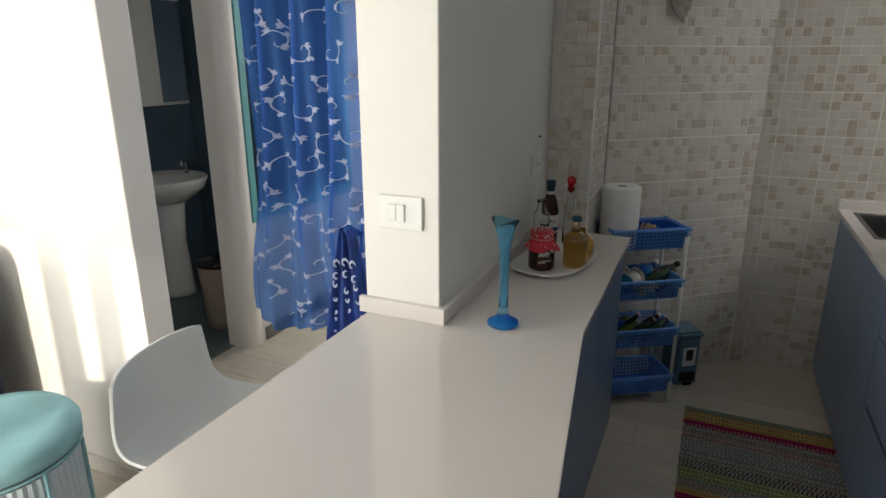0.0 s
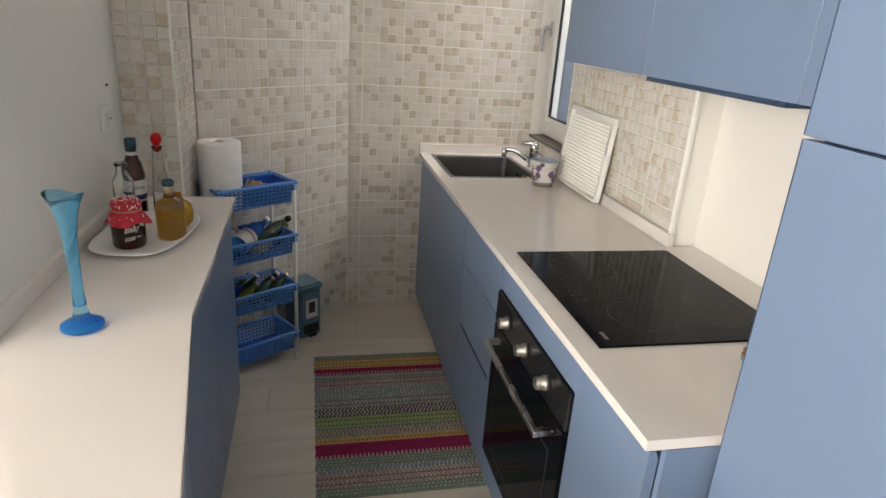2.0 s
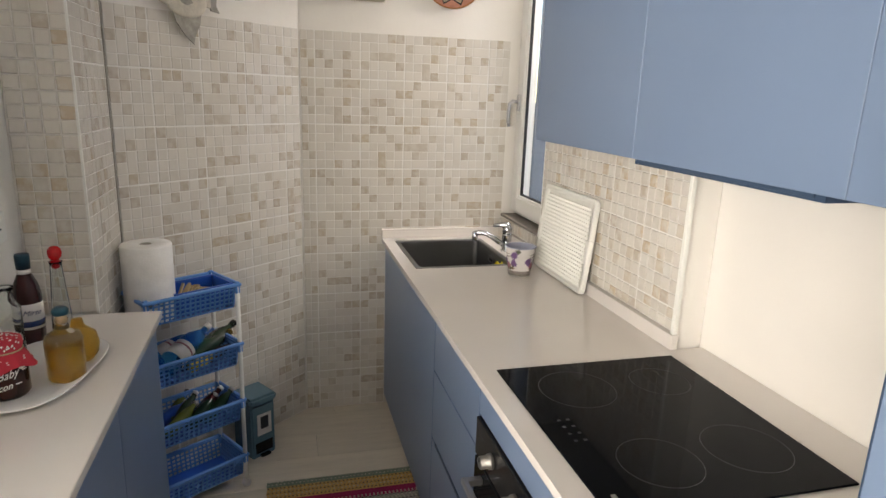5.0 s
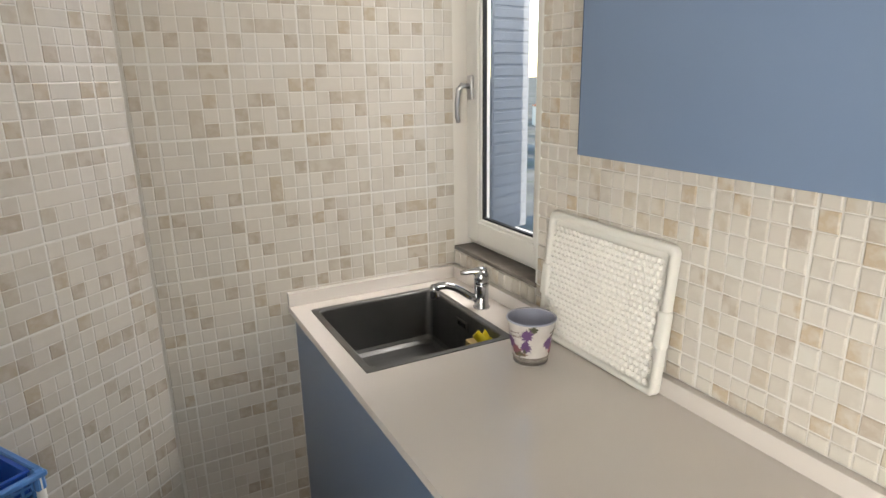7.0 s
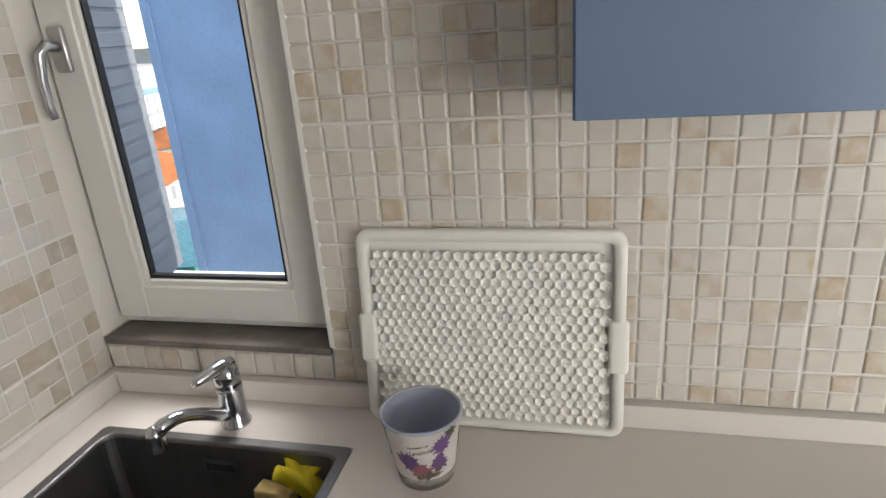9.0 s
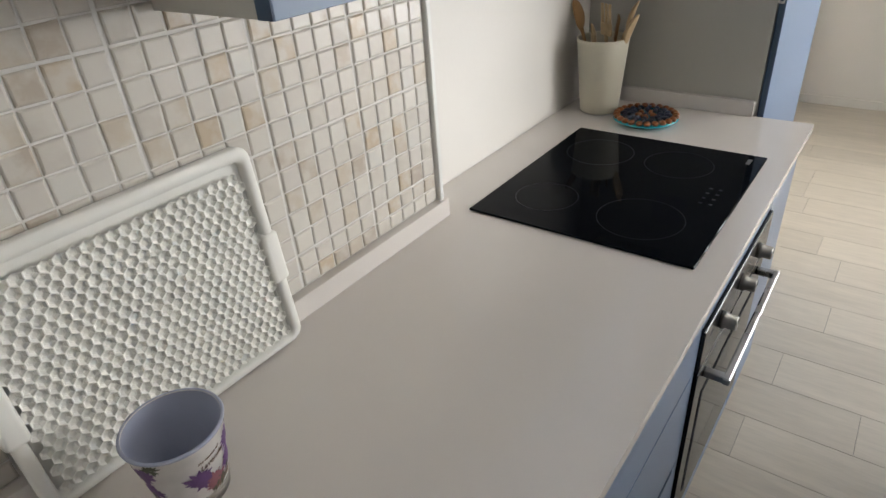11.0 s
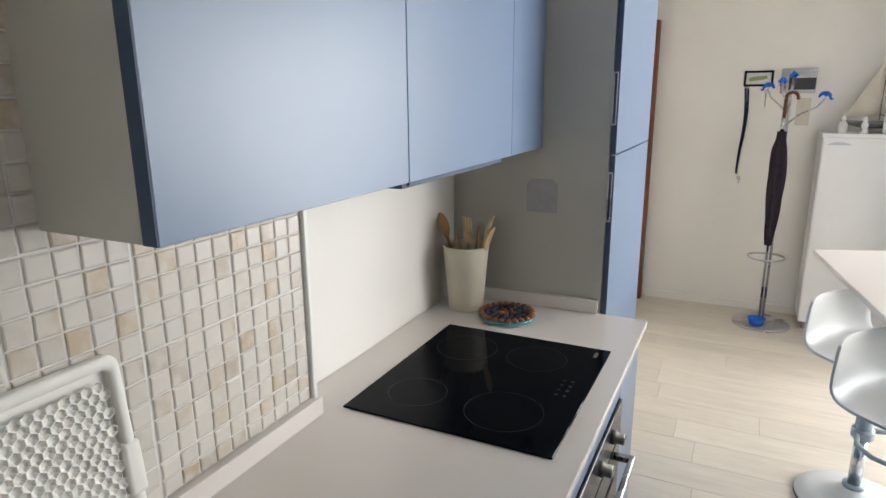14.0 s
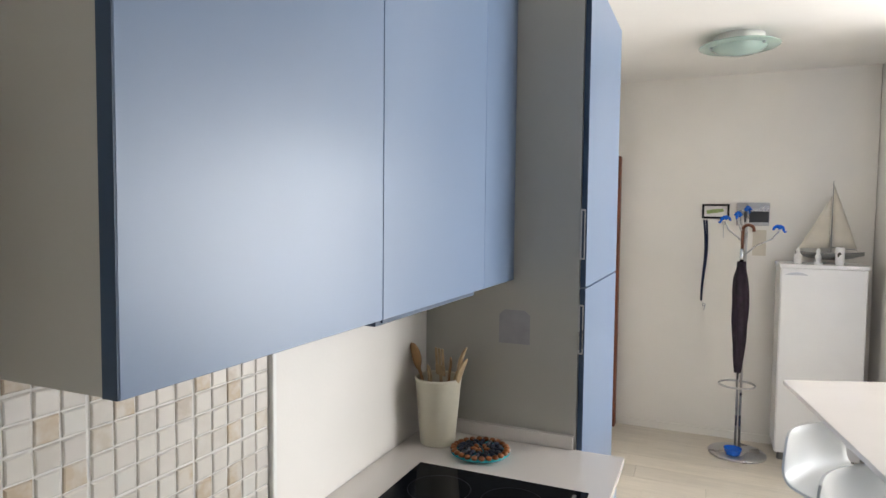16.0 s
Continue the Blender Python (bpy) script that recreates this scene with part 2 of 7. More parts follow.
M["bedblue"] = mat("blue_bedspread", (0.01, 0.16, 0.42), 0.9, var=0.1)
M["bedteal"] = mat("teal_cushion", (0.04, 0.35, 0.42), 0.9, var=0.1)
M["thread"] = mat("rug_pale_thread", (0.50, 0.46, 0.40), 0.95, var=0.1, island=0.25)
M["threadd"] = mat("rug_dark_thread", (0.06, 0.05, 0.07), 0.95, var=0.1, island=0.25)
for nm, c in {"rg": (0.19, 0.25, 0.20), "ro": (0.56, 0.35, 0.12), "rm": (0.30, 0.012, 0.08), "ry": (0.28, 0.28, 0.26), "rt": (0.18, 0.25, 0.28),
              "rd": (0.07, 0.06, 0.08), "rl": (0.30, 0.38, 0.15), "rb": (0.26, 0.21, 0.16), "rp": (0.38, 0.24, 0.23)}.items():
    M[nm] = mat("rug_wool_" + nm, c, 0.95, var=0.12, scale=60, bump=0.9, bump_scale=260, stretch=(3, 1, 1))


def tile_material(name, cols, wash):
    m = mat(name, (0.63, 0.585, 0.52), 0.22, var=0.04, scale=9, bump=0.15, bump_scale=40, rvar=0.3)
    n, l = m.node_tree.nodes, m.node_tree.links
    b = n["Principled BSDF"]
    geo, ob, tc = n.new("ShaderNodeNewGeometry"), n.new("ShaderNodeObjectInfo"), n.new("ShaderNodeTexCoord")
    add, frac, ramp = n.new("ShaderNodeMath"), n.new("ShaderNodeMath"), n.new("ShaderNodeValToRGB")
    add.operation, frac.operation = "ADD", "FRACT"
    l.new(geo.outputs["Random Per Island"], add.inputs[0])
    l.new(ob.outputs["Random"], add.inputs[1])
    l.new(add.outputs[0], frac.inputs[0])
    l.new(frac.outputs[0], ramp.inputs[0])
    cr = ramp.color_ramp
    cr.interpolation = "CONSTANT"
    while len(cr.elements) < len(cols):
        cr.elements.new(0.5)
    for e, (p, c) in zip(cr.elements, cols):
        e.position, e.color = p, (*c, 1)
    no, mr, mx = n.new("ShaderNodeTexNoise"), n.new("ShaderNodeMapRange"), n.new("ShaderNodeMix")
    no.inputs["Scale"].default_value, no.inputs["Detail"].default_value = 30, 4
    l.new(tc.outputs["Object"], no.inputs["Vector"])
    l.new(no.outputs[0], mr.inputs[0])
    mr.inputs[1].default_value, mr.inputs[2].default_value, mr.inputs[4].default_value = 0.42, 0.62, wash
    mx.data_type = "RGBA"
    l.new(mr.outputs[0], mx.inputs[0])
    l.new(ramp.outputs[0], mx.inputs[6])
    mx.inputs[7].default_value = (0.655, 0.62, 0.56, 1)
    l.new(mx.outputs[2], b.inputs["Base Color"])
    return m


M["tile"] = tile_material("relief_mosaic_tile", [(0.0, (0.66, 0.625, 0.565)), (0.28, (0.60, 0.56, 0.50)), (0.5, (0.64, 0.60, 0.55)), (0.68, (0.575, 0.51, 0.42)),
            (0.76, (0.545, 0.45, 0.335)), (0.86, (0.51, 0.445, 0.37)), (0.93, (0.66, 0.64, 0.59))], 0.8)
M["tileprint"] = tile_material("printed_mosaic_tile", [(0.0, (0.67, 0.63, 0.57)), (0.36, (0.62, 0.58, 0.52)), (0.60, (0.64, 0.60, 0.545)), (0.70, (0.53, 0.475, 0.40)),
            (0.79, (0.47, 0.405, 0.33)), (0.90, (0.50, 0.425, 0.33)), (0.95, (0.60, 0.56, 0.50))], 0.5)


def curtain_material():
    m = mat("sheer_blue_curtain", (0.075, 0.22, 0.52), 0.8, var=0.32, scale=7, stretch=(4, 1, 0.35), bump=0.3, bump_scale=500)
    n, l = m.node_tree.nodes, m.node_tree.links
    b = n["Principled BSDF"]
    tr, tp, m1, m2 = n.new("ShaderNodeBsdfTranslucent"), n.new("ShaderNodeBsdfTransparent"), n.new("ShaderNodeMixShader"), n.new("ShaderNodeMixShader")
    tr.inputs[0].default_value, tp.inputs[0].default_value = (0.06, 0.22, 0.70, 1), (0.35, 0.5, 0.9, 1)
    m1.inputs[0].default_value, m2.inputs[0].default_value = 0.5, 0.42
    l.new(b.outputs[0], m1.inputs[1])
    l.new(tr.outputs[0], m1.inputs[2])
    l.new(m1.outputs[0], m2.inputs[1])
    l.new(tp.outputs[0], m2.inputs[2])
    l.new(m2.outputs[0], n["Material Output"].inputs[0])
    return m


M["curtain"] = curtain_material()
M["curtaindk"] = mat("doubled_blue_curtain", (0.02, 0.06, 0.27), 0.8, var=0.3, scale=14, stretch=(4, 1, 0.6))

# ---- builders ----


def thing(name, label, category, at=(0, 0, 0), rz=0, group=""):
    ob = tagged(new(name), label, category, group)
    ob.location, ob.rotation_euler = at, (0, 0, radians(rz))
    return ob


def part(name, bm, material, parent=None, label="", smooth=False, kind=""):
    me = bpy.data.meshes.new(name)
    bm.to_mesh(me)
    bm.free()
    for m in material if isinstance(material, (list, tuple)) else (material,):
        me.materials.append(M[m])
    if smooth:
        for p in me.polygons:
            p.use_smooth = True
    ob = new(name, me)
    ob.parent = parent
    return tagged(ob, label, kind=kind)


def box(x0, x1, y0, y1, z0, z1, bev=0.0, bm=None, seg=1):
    own = bmesh.new()
    r = bmesh.ops.create_cube(own, size=1)
    for v in r["verts"]:
        v.co = Vector(((x0 + x1) / 2 + v.co.x * abs(x1 - x0), (y0 + y1) / 2 + v.co.y * abs(y1 - y0), (z0 + z1) / 2 + v.co.z * abs(z1 - z0)))
    if bev:
        bmesh.ops.bevel(own, geom=own.edges[:], offset=bev, segments=seg, affect="EDGES", profile=0.5)
    return merge(bm, own)


def merge(bm, own):
    if bm is None:
        return own
    me = bpy.data.meshes.new("tmp")
    own.to_mesh(me)
    own.free()
    bm.from_mesh(me)
    bpy.data.meshes.remove(me)
    return bm


def prism(points, z0, z1, bev=0.0, bm=None):
    own = bmesh.new()
    vs = [own.verts.new((x, y, z0)) for x, y in points]
    f = own.faces.new(vs)
    r = bmesh.ops.extrude_face_region(own, geom=[f])
    for v in r["geom"]:
        if isinstance(v, bmesh.types.BMVert):
            v.co.z = z1
    bmesh.ops.recalc_face_normals(own, faces=own.faces)
    if bev:
        bmesh.ops.bevel(own, geom=own.edges[:], offset=bev, segments=2, affect="EDGES")
    return merge(bm, own)


def lathe(profile, segs=28, bm=None, at=(0, 0, 0), m=None):
    own = bmesh.new()
    rings = []
    for r, z in profile:
        if r < 1e-5:
            rings.append([own.verts.new((0, 0, z))])
        else:
            rings.append([own.verts.new((r * math.cos(2 * math.pi * i / segs), r * math.sin(2 * math.pi * i / segs), z)) for i in range(segs)])
    for a, b in zip(rings, rings[1:]):
        for i in range(segs):
            j = (i + 1) % segs
            q = [a[i % len(a)], a[j % len(a)], b[j % len(b)], b[i % len(b)]]
            q = list(dict.fromkeys(q))
            if len(q) > 2:
                own.faces.new(q)
    bmesh.ops.recalc_face_normals(own, faces=own.faces)
    own.transform((m or Matrix()) if m else Matrix.Translation(at))
    return merge(bm, own)


def tube(points, r, segs=10, bm=None, cap=True):
    own = bmesh.new()
    pts = [Vector(p) for p in points]
    rings = []
    up = Vector((0.123, 0.31, 0.94)).normalized()
    for i, p in enumerate(pts):
        d = (pts[min(i + 1, len(pts) - 1)] - pts[max(i - 1, 0)]).normalized()
        u = d.cross(up)
        if u.length < 0.05:
            u = d.cross(Vector((1, 0, 0)))
        u.normalize()
        w = d.cross(u).normalized()
        rr = r[i] if isinstance(r, (list, tuple)) else r
        rings.append([own.verts.new(p + rr * (math.cos(2 * math.pi * k / segs) * u + math.sin(2 * math.pi * k / segs) * w)) for k in range(segs)])
    for a, b in zip(rings, rings[1:]):
        for k in range(segs):
            own.faces.new((a[k], a[(k + 1) % segs], b[(k + 1) % segs], b[k]))
    if cap:
        own.faces.new(rings[0])
        own.faces.new(rings[-1])
    bmesh.ops.recalc_face_normals(own, faces=own.faces)
    return merge(bm, own)


def arc(c, r, a0, a1, n=12, plane="xy"):
    out = []
    for i in range(n + 1):
        a = radians(a0 + (a1 - a0) * i / n)
        u, v = r * math.cos(a), r * math.sin(a)
        out.append({"xy": (c[0] + u, c[1] + v, c[2]), "xz": (c[0] + u, c[1], c[2] + v), "yz": (c[0], c[1] + u, c[2] + v)}[plane])
    return out


def shift(bm, x, y, z):
    bm.transform(Matrix.Translation((x, y, z)))
    return bm


def structure(name, bm, material, smooth=False):
    return part(name, bm, material, None, "", smooth, "structure")


# ---- the rooms ----
CEIL = 2.75
floor = structure("floor", box(-5.2, 1.6, -2.6, 5.4, -0.12, -0.006), "floorbase")
structure("ceiling", box(-5.2, 1.7, -2.6, 5.4, CEIL, CEIL + 0.15), "ceiling")

bm = box(1.345, 1.60, 0.2, 3.7, 0, 1.015)
box(1.345, 1.60, 0.2, 3.0, 1.015, CEIL, bm=bm)
box(1.345, 1.60, 3.0, 3.7, 2.45, CEIL, bm=bm)
box(1.345, 1.40, 3.502, 3.7, 1.015, 2.45, bm=bm)
box(1.256, 1.343, 2.0, 3.0, 0, CEIL, bm=bm)
box(1.256, 1.343, 3.0, 3.5, 0, 1.0, bm=bm)
box(1.256, 1.343, 3.0, 3.5, 2.45, CEIL, bm=bm)
wall_east = structure("wall_east", bm, "wall")
structure("trim", box(1.240, 1.2555, 1.992, 2.006, 0.902, 1.86, 0.002), "whiteplastic")
wall_north = structure("wall_north", box(0.2525, 1.343, 3.506, 3.7, 0, CEIL), "wall")
DA, DB = Vector((-0.405, 2.93)), Vector((0.25, 3.50))
dn = Vector((-(DB - DA).y, (DB - DA).x)).normalized() * 0.006
wall_diagonal = structure("wall_diagonal", prism([(-0.82, 2.576), (-0.411, 2.576), (-0.411, 2.93 + 0.006), (0.25 + dn.x, 3.50 + dn.y), (0.2520, 3.5065), (0.2520, 3.7), (-0.82, 3.7)], 0, CEIL), "wall")
structure("pillar", box(-0.82, -0.59, 1.47, 2.573, 0, CEIL, 0.003), "wallw")
structure("wall_hall_east", box(1.10, 1.45, -2.3, 0.19, 0, CEIL), "wall")
structure("wall_south", box(-0.66, 1.098, -2.3, -2.08, 0, CEIL), "wall")
structure("wall_niche", box(-0.82, -0.665, -2.5, -1.15, 0, CEIL, 0.003), "wall")
bm = box(-5.2, -3.62, -2.55, -2.4, 0, CEIL)
box(-3.62, -1.08, -2.55, -2.4, 2.42, CEIL, bm=bm)
box(-1.08, -0.82, -2.55, -2.4, 0, CEIL, bm=bm)
structure("wall_living_south", bm, "wall")
structure("wall_living_west", box(-5.2, -5.0, -2.4, 5.4, 0, CEIL), "wall")
structure("wall_living_north", box(-5.0, -1.70, 1.43, 1.55, 0, CEIL, 0.003), "wall")
structure("wall_corridor_north", box(-5.0, -0.82, 5.2, 5.4, 0, CEIL), "wall")
structure("wall_corridor_east", box(-0.98, -0.825, 3.702, 5.2, 0, CEIL), "wall")
bm = box(-2.42, -2.33, 2.54, 2.70, 0, CEIL, 0.002)
lathe([(0.001, 0), (0.072, 0), (0.072, CEIL), (0.001, CEIL)], 28, bm=bm, at=(-2.327, 2.612, 0))
box(-2.40, -2.27, 2.62, 2.66, 0, CEIL, bm=bm)
box(-2.40, -2.27, 2.66, 3.7, 0, 0.72, bm=bm)
box(-2.40, -2.27, 2.66, 3.7, 2.1, CEIL, bm=bm)
box(-2.40, -2.27, 3.7, 5.2, 0, CEIL, bm=bm)
structure("wall_corridor_west", bm, "wall")
bm = box(-3.72, -3.6, 1.55, 3.9, 0, CEIL)
box(-3.6, -2.40, 3.6, 3.7, 0, CEIL, bm=bm)
structure("wall_bathroom", bm, "bathwall")
structure("bathroom_floor_sheet", box(-3.6, -2.38, 1.56, 3.59, -0.005, 0.004), "bathfloor")
structure("door_1", box(1.05, 1.098, -2.04, -1.96, 0, 2.16, 0.004), "woodred")
structure("baseboard", box(-0.66, 1.04, -2.078, -2.066, 0.0, 0.06, 0.002), "wall")
structure("baseboard", box(-5.0, -1.71, 1.418, 1.428, 0.0, 0.07, 0.002), "top")
structure("baseboard", box(-2.268, -2.256, 2.68, 5.1, 0.0, 0.08, 0.002), "sill")

# ---- worktops ----


def worktop(name, label, bm):
    return tagged(part(name, bm, "top"), label, "worktop")


CT, TH = 0.90, 0.022
bm = box(0.63, 0.682, 1.022, 3.498, CT - TH, CT)
box(0.682, 1.12, 1.022, 2.925, CT - TH, CT, bm=bm)
box(0.682, 1.12, 3.42, 3.498, CT - TH, CT, bm=bm)
box(1.12, 1.252, 1.022, 3.498, CT - TH, CT, bm=bm)
box(1.252, 1.343, 1.022, 1.988, CT - TH, CT, bm=bm)
bmesh.ops.remove_doubles(bm, verts=bm.verts, dist=0.0005)
worktop("kitchen_worktop", "long cream composite worktop with sink and hob on blue units", bm)
bm = box(1.232, 1.2545, 1.985, 3.478, CT + 0.0005, 0.945, 0.001)
worktop("wall_upstand", "low cream upstand along the mosaic tiled wall", bm)
worktop("north_upstand", "low cream upstand behind the sink against the end wall", box(0.63, 1.2545, 3.478, 3.4995, CT + 0.0005, 0.945, 0.001))
worktop("cabinet_upstand", "low cream upstand against the tall cabinet side", box(0.795, 1.343, 1.013, 1.033, CT + 0.0005, 0.945, 0.001))
pen = [(-0.588, 2.562), (-0.223, 2.562), (-0.213, 1.567), (0.05, -0.306), (-0.81, -0.629), (-0.812, 1.468), (-0.588, 1.468)]
worktop("peninsula_worktop", "wide cream composite counter top wrapped round a white pillar", prism(pen[::-1], CT - TH, CT, 0.0015))
bm = box(-0.835, -0.569, 1.452, 1.4695, CT + 0.0005, 0.947, 0.001)
box(-0.5895, -0.569, 1.4695, 2.556, CT + 0.0005, 0.947, 0.001, bm=bm)
worktop("pillar_upstand", "cream upstand strip round the foot of the white pillar", bm)

# ---- kitchen units ----


def unit(name, label, y0, y1, fronts, handle=True):
    t = thing(name, label, "cabinet", (0.672, (y0 + y1) / 2, 0), group="kitchen base units")
    o = -(y0 + y1) / 2
    part("body", shift(box(0.672, 1.24, y0 + 0.001, y1 - 0.001, 0.06, 0.68, 0), -0.672, o, 0), "grey", t)
    # Set back rail coloured dark, which puts the groove's shade into its colour.
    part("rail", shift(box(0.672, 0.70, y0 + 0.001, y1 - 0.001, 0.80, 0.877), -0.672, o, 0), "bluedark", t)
    part("plinth", shift(box(0.70, 0.715, y0 + 0.001, y1 - 0.001, 0.0, 0.06), -0.672, o, 0), "bluedark", t)
    for z0, z1 in fronts:
        own = bmesh.new()
        prof = [(0.65, z0), (0.670, z0), (0.670, z1 - 0.018), (0.663, z1), (0.65, z1)]
        a = [own.verts.new((x, y0 + 0.0015, z)) for x, z in prof]
        b = [own.verts.new((x, y1 - 0.0015, z)) for x, z in prof]
        own.faces.new(a)
        own.faces.new(b[::-1])
        for i in range(5):
            own.faces.new((a[i], b[i], b[(i + 1) % 5], a[(i + 1) % 5]))
        bmesh.ops.recalc_face_normals(own, faces=own.faces)
        part("door" if len(fronts) == 1 else "drawer", shift(own, -0.672, o, 0), "blue", t)
    return t


unit("sink_cabinet", "plain satin blue base cabinet under the sink", 2.455, 3.498, [(0.055, 0.862)])
d = unit("drawer_cabinet", "satin blue drawer unit with thin grip slots", 1.958, 2.453, [(0.055, 0.41), (0.416, 0.668), (0.674, 0.862)])
# Flat dark strip laid on the fronts as the shade of a grip recess.
part("grip", box(-0.024, -0.0215, -0.20, 0.20, 0.405, 0.418, 0.0005), "bluedark", d, "thin dark strip in place of a recessed grip's shade")
e_ = unit("end_cabinet", "narrow satin blue base cabinet beside the oven", 1.036, 1.352, [(0.055, 0.862)])
part("side_panel", box(0.0, 0.12, -0.1720, -0.1585, 0.0, 0.876), "blue", e_)
t = thing("oven_housing", "satin blue housing round the built in oven", "cabinet", (0.672, 1.655, 0), group="kitchen base units")
part("fascia", box(-0.022, -0.004, -0.301, 0.301, 0.778, 0.862, 0.001), "blue", t)
part("lower_fascia", box(-0.022, -0.004, -0.301, 0.301, 0.055, 0.155, 0.001), "blue", t)
part("plinth", box(0.028, 0.043, -0.301, 0.301, 0, 0.06), "bluedark", t)
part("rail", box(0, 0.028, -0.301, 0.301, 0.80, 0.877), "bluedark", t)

ov = thing("oven", "black glass built in oven with three grey knobs", "oven", (0.65, 1.655, 0.16))
part("body", box(0.012, 0.52, -0.285, 0.285, 0.0, 0.61), "black", ov)
part("control_panel", box(-0.008, 0.010, -0.298, 0.298, 0.505, 0.612, 0.002), "black", ov)
dr = part("door", box(-0.008, 0.010, -0.298, 0.298, 0.0, 0.497, 0.002), "blackglass", ov)
part("inner_window_line", box(-0.0095, -0.0085, -0.23, 0.23, 0.06, 0.40, 0), "mark", dr)
part("inner_window", box(-0.0105, -0.0097, -0.226, 0.226, 0.064, 0.396, 0), "blackglass", dr)
bm = box(-0.062, -0.046, -0.245, 0.245, 0.452, 0.470, 0.003)
h = part("handle", bm, "satin", ov, "brushed metal bar handle")
for y in (-0.232, 0.232):
    part("bracket", box(-0.050, -0.008, y - 0.010, y + 0.010, 0.452, 0.470, 0.002), "satin", h)
for y in (-0.165, 0.0, 0.165):
    rot = Matrix.Translation((-0.009, y, 0.560)) @ Matrix.Rotation(radians(-90), 4, "Y")
    k = part("knob", lathe([(0.001, 0), (0.020, 0), (0.020, 0.010), (0.0165, 0.012), (0.0165, 0.030), (0.014, 0.033), (0.001, 0.033)], 24, m=rot), "knob", ov, "", True)
    part("grip_mark", box(-0.0435, -0.0415, y - 0.0015, y + 0.0015, 0.562, 0.574), "black", k)
for i in range(4):
    part("panel_mark", box(-0.0092, -0.0082, 0.230 + 0.006 * i, 0.2325 + 0.006 * i, 0.575, 0.578), "mark", ov)

hob = thing("hob", "black glass hob with thin white zone rings", "hob", (0.9465, 1.642, CT))
part("glass", box(-0.2605, 0.2605, -0.302, 0.302, 0.0005, 0.006, 0.002), "blackglass", hob)
for x, y, r in ((0.13, 0.16, 0.075), (0.13, -0.15, 0.09), (-0.10, 0.16, 0.095), (-0.08, -0.16, 0.085)):
    own = bmesh.new()
    rr = bmesh.ops.create_circle(own, segments=56, radius=r, cap_ends=False)
    inner = [own.verts.new(v.co * ((r - 0.0014) / r)) for v in rr["verts"]]
    for i in range(56):
        own.faces.new((rr["verts"][i], rr["verts"][(i + 1) % 56], inner[(i + 1) % 56], inner[i]))
    bmesh.ops.recalc_face_normals(own, faces=own.faces)
    ex = bmesh.ops.extrude_face_region(own, geom=own.faces[:])
    for v in ex["geom"]:
        if isinstance(v, bmesh.types.BMVert):
            v.co.z += 0.0003
    part("zone_ring", shift(own, x, y, 0.0061), "mark", hob)
for i in range(4):
    for j in range(2):
        part("touch_mark", box(-0.215 + j * 0.022, -0.207 + j * 0.022, -0.06 + i * 0.028, -0.053 + i * 0.028, 0.0061, 0.0064), "mark", hob)
part("brand_mark", box(-0.232, -0.222, -0.27, -0.235, 0.0061, 0.0064), "knob", hob)

def ring_plate(x0, x1, y0, y1, z0, z1, w):
    b = box(x0, x1, y0, y0 + w, z0, z1)
    box(x0, x1, y1 - w, y1, z0, z1, bm=b)
    box(x0, x1, y0 + w, y1 - w, z0, z0 + w, bm=b)
    box(x0, x1, y0 + w, y1 - w, z1 - w, z1, bm=b)
    return b


def ring_frame_flat(x0, x1, y0, y1, z0, z1, w):
    b = box(x0, x1, y0, y0 + w, z0, z1, 0.0015)
    box(x0, x1, y1 - w, y1, z0, z1, 0.0015, bm=b)
    box(x0, x0 + w, y0 + w, y1 - w, z0, z1, bm=b)
    box(x1 - w, x1, y0 + w, y1 - w, z0, z1, bm=b)
    return b


sk = thing("sink", "square brushed steel inset sink", "sink", (0.901, 3.1725, CT))
W2, D2, r2 = 0.219, 0.2475, 0.02
own = bmesh.new()
loops = []
for inset, z in ((0, -0.001), (0, 0.0022), (0.017, 0.0022), (0.0195, 0.0005), (0.0215, -0.004), (0.026, -0.160), (0.032, -0.172), (0.048, -0.180), (0.17, -0.185)):
    w, d_ = W2 - inset, D2 - inset
    rad = min(0.03, 0.012 + inset * 0.5, w * 0.5)
    ring = []
    for cx, cy, a0 in ((w - rad, d_ - rad, 0), (-w + rad, d_ - rad, 90), (-w + rad, -d_ + rad, 180), (w - rad, -d_ + rad, 270)):
        for k in range(5):
            a = radians(a0 + 22.5 * k)
            ring.append(own.verts.new((cx + rad * math.cos(a), cy + rad * math.sin(a), z)))
    loops.append(ring)
for a, b in zip(loops, loops[1:]):
    for i in range(20):
        own.faces.new((a[i], a[(i + 1) % 20], b[(i + 1) % 20], b[i]))
own.faces.new(loops[-1])
bmesh.ops.recalc_face_normals(own, faces=own.faces)
for f in own.faces:
    f.normal_flip()
part("bowl", own, "steel", sk)
dr = part("drain", lathe([(0.001, -0.1775), (0.030, -0.1775), (0.036, -0.1835), (0.044, -0.1835), (0.047, -0.1775), (0.054, -0.1775), (0.058, -0.1845)], 40, at=(0.055, -0.008, 0)), "steel", sk, "round chrome strainer drain", True)
part("drain_well", lathe([(0.0325, -0.1828), (0.0460, -0.1828), (0.0460, -0.1822), (0.0325, -0.1822), (0.0325, -0.1828)], 32, at=(0.055, -0.008, 0)), "black", dr)
for i in range(16):
    a = i * math.pi / 8
    bmd = box(0.012, 0.028, -0.0019, 0.0019, -0.1779, -0.1770)
    bmd.transform(Matrix.Translation((0.055, -0.008, 0)) @ Matrix.Rotation(a, 4, "Z"))
    part("slot", bmd, "black", dr)
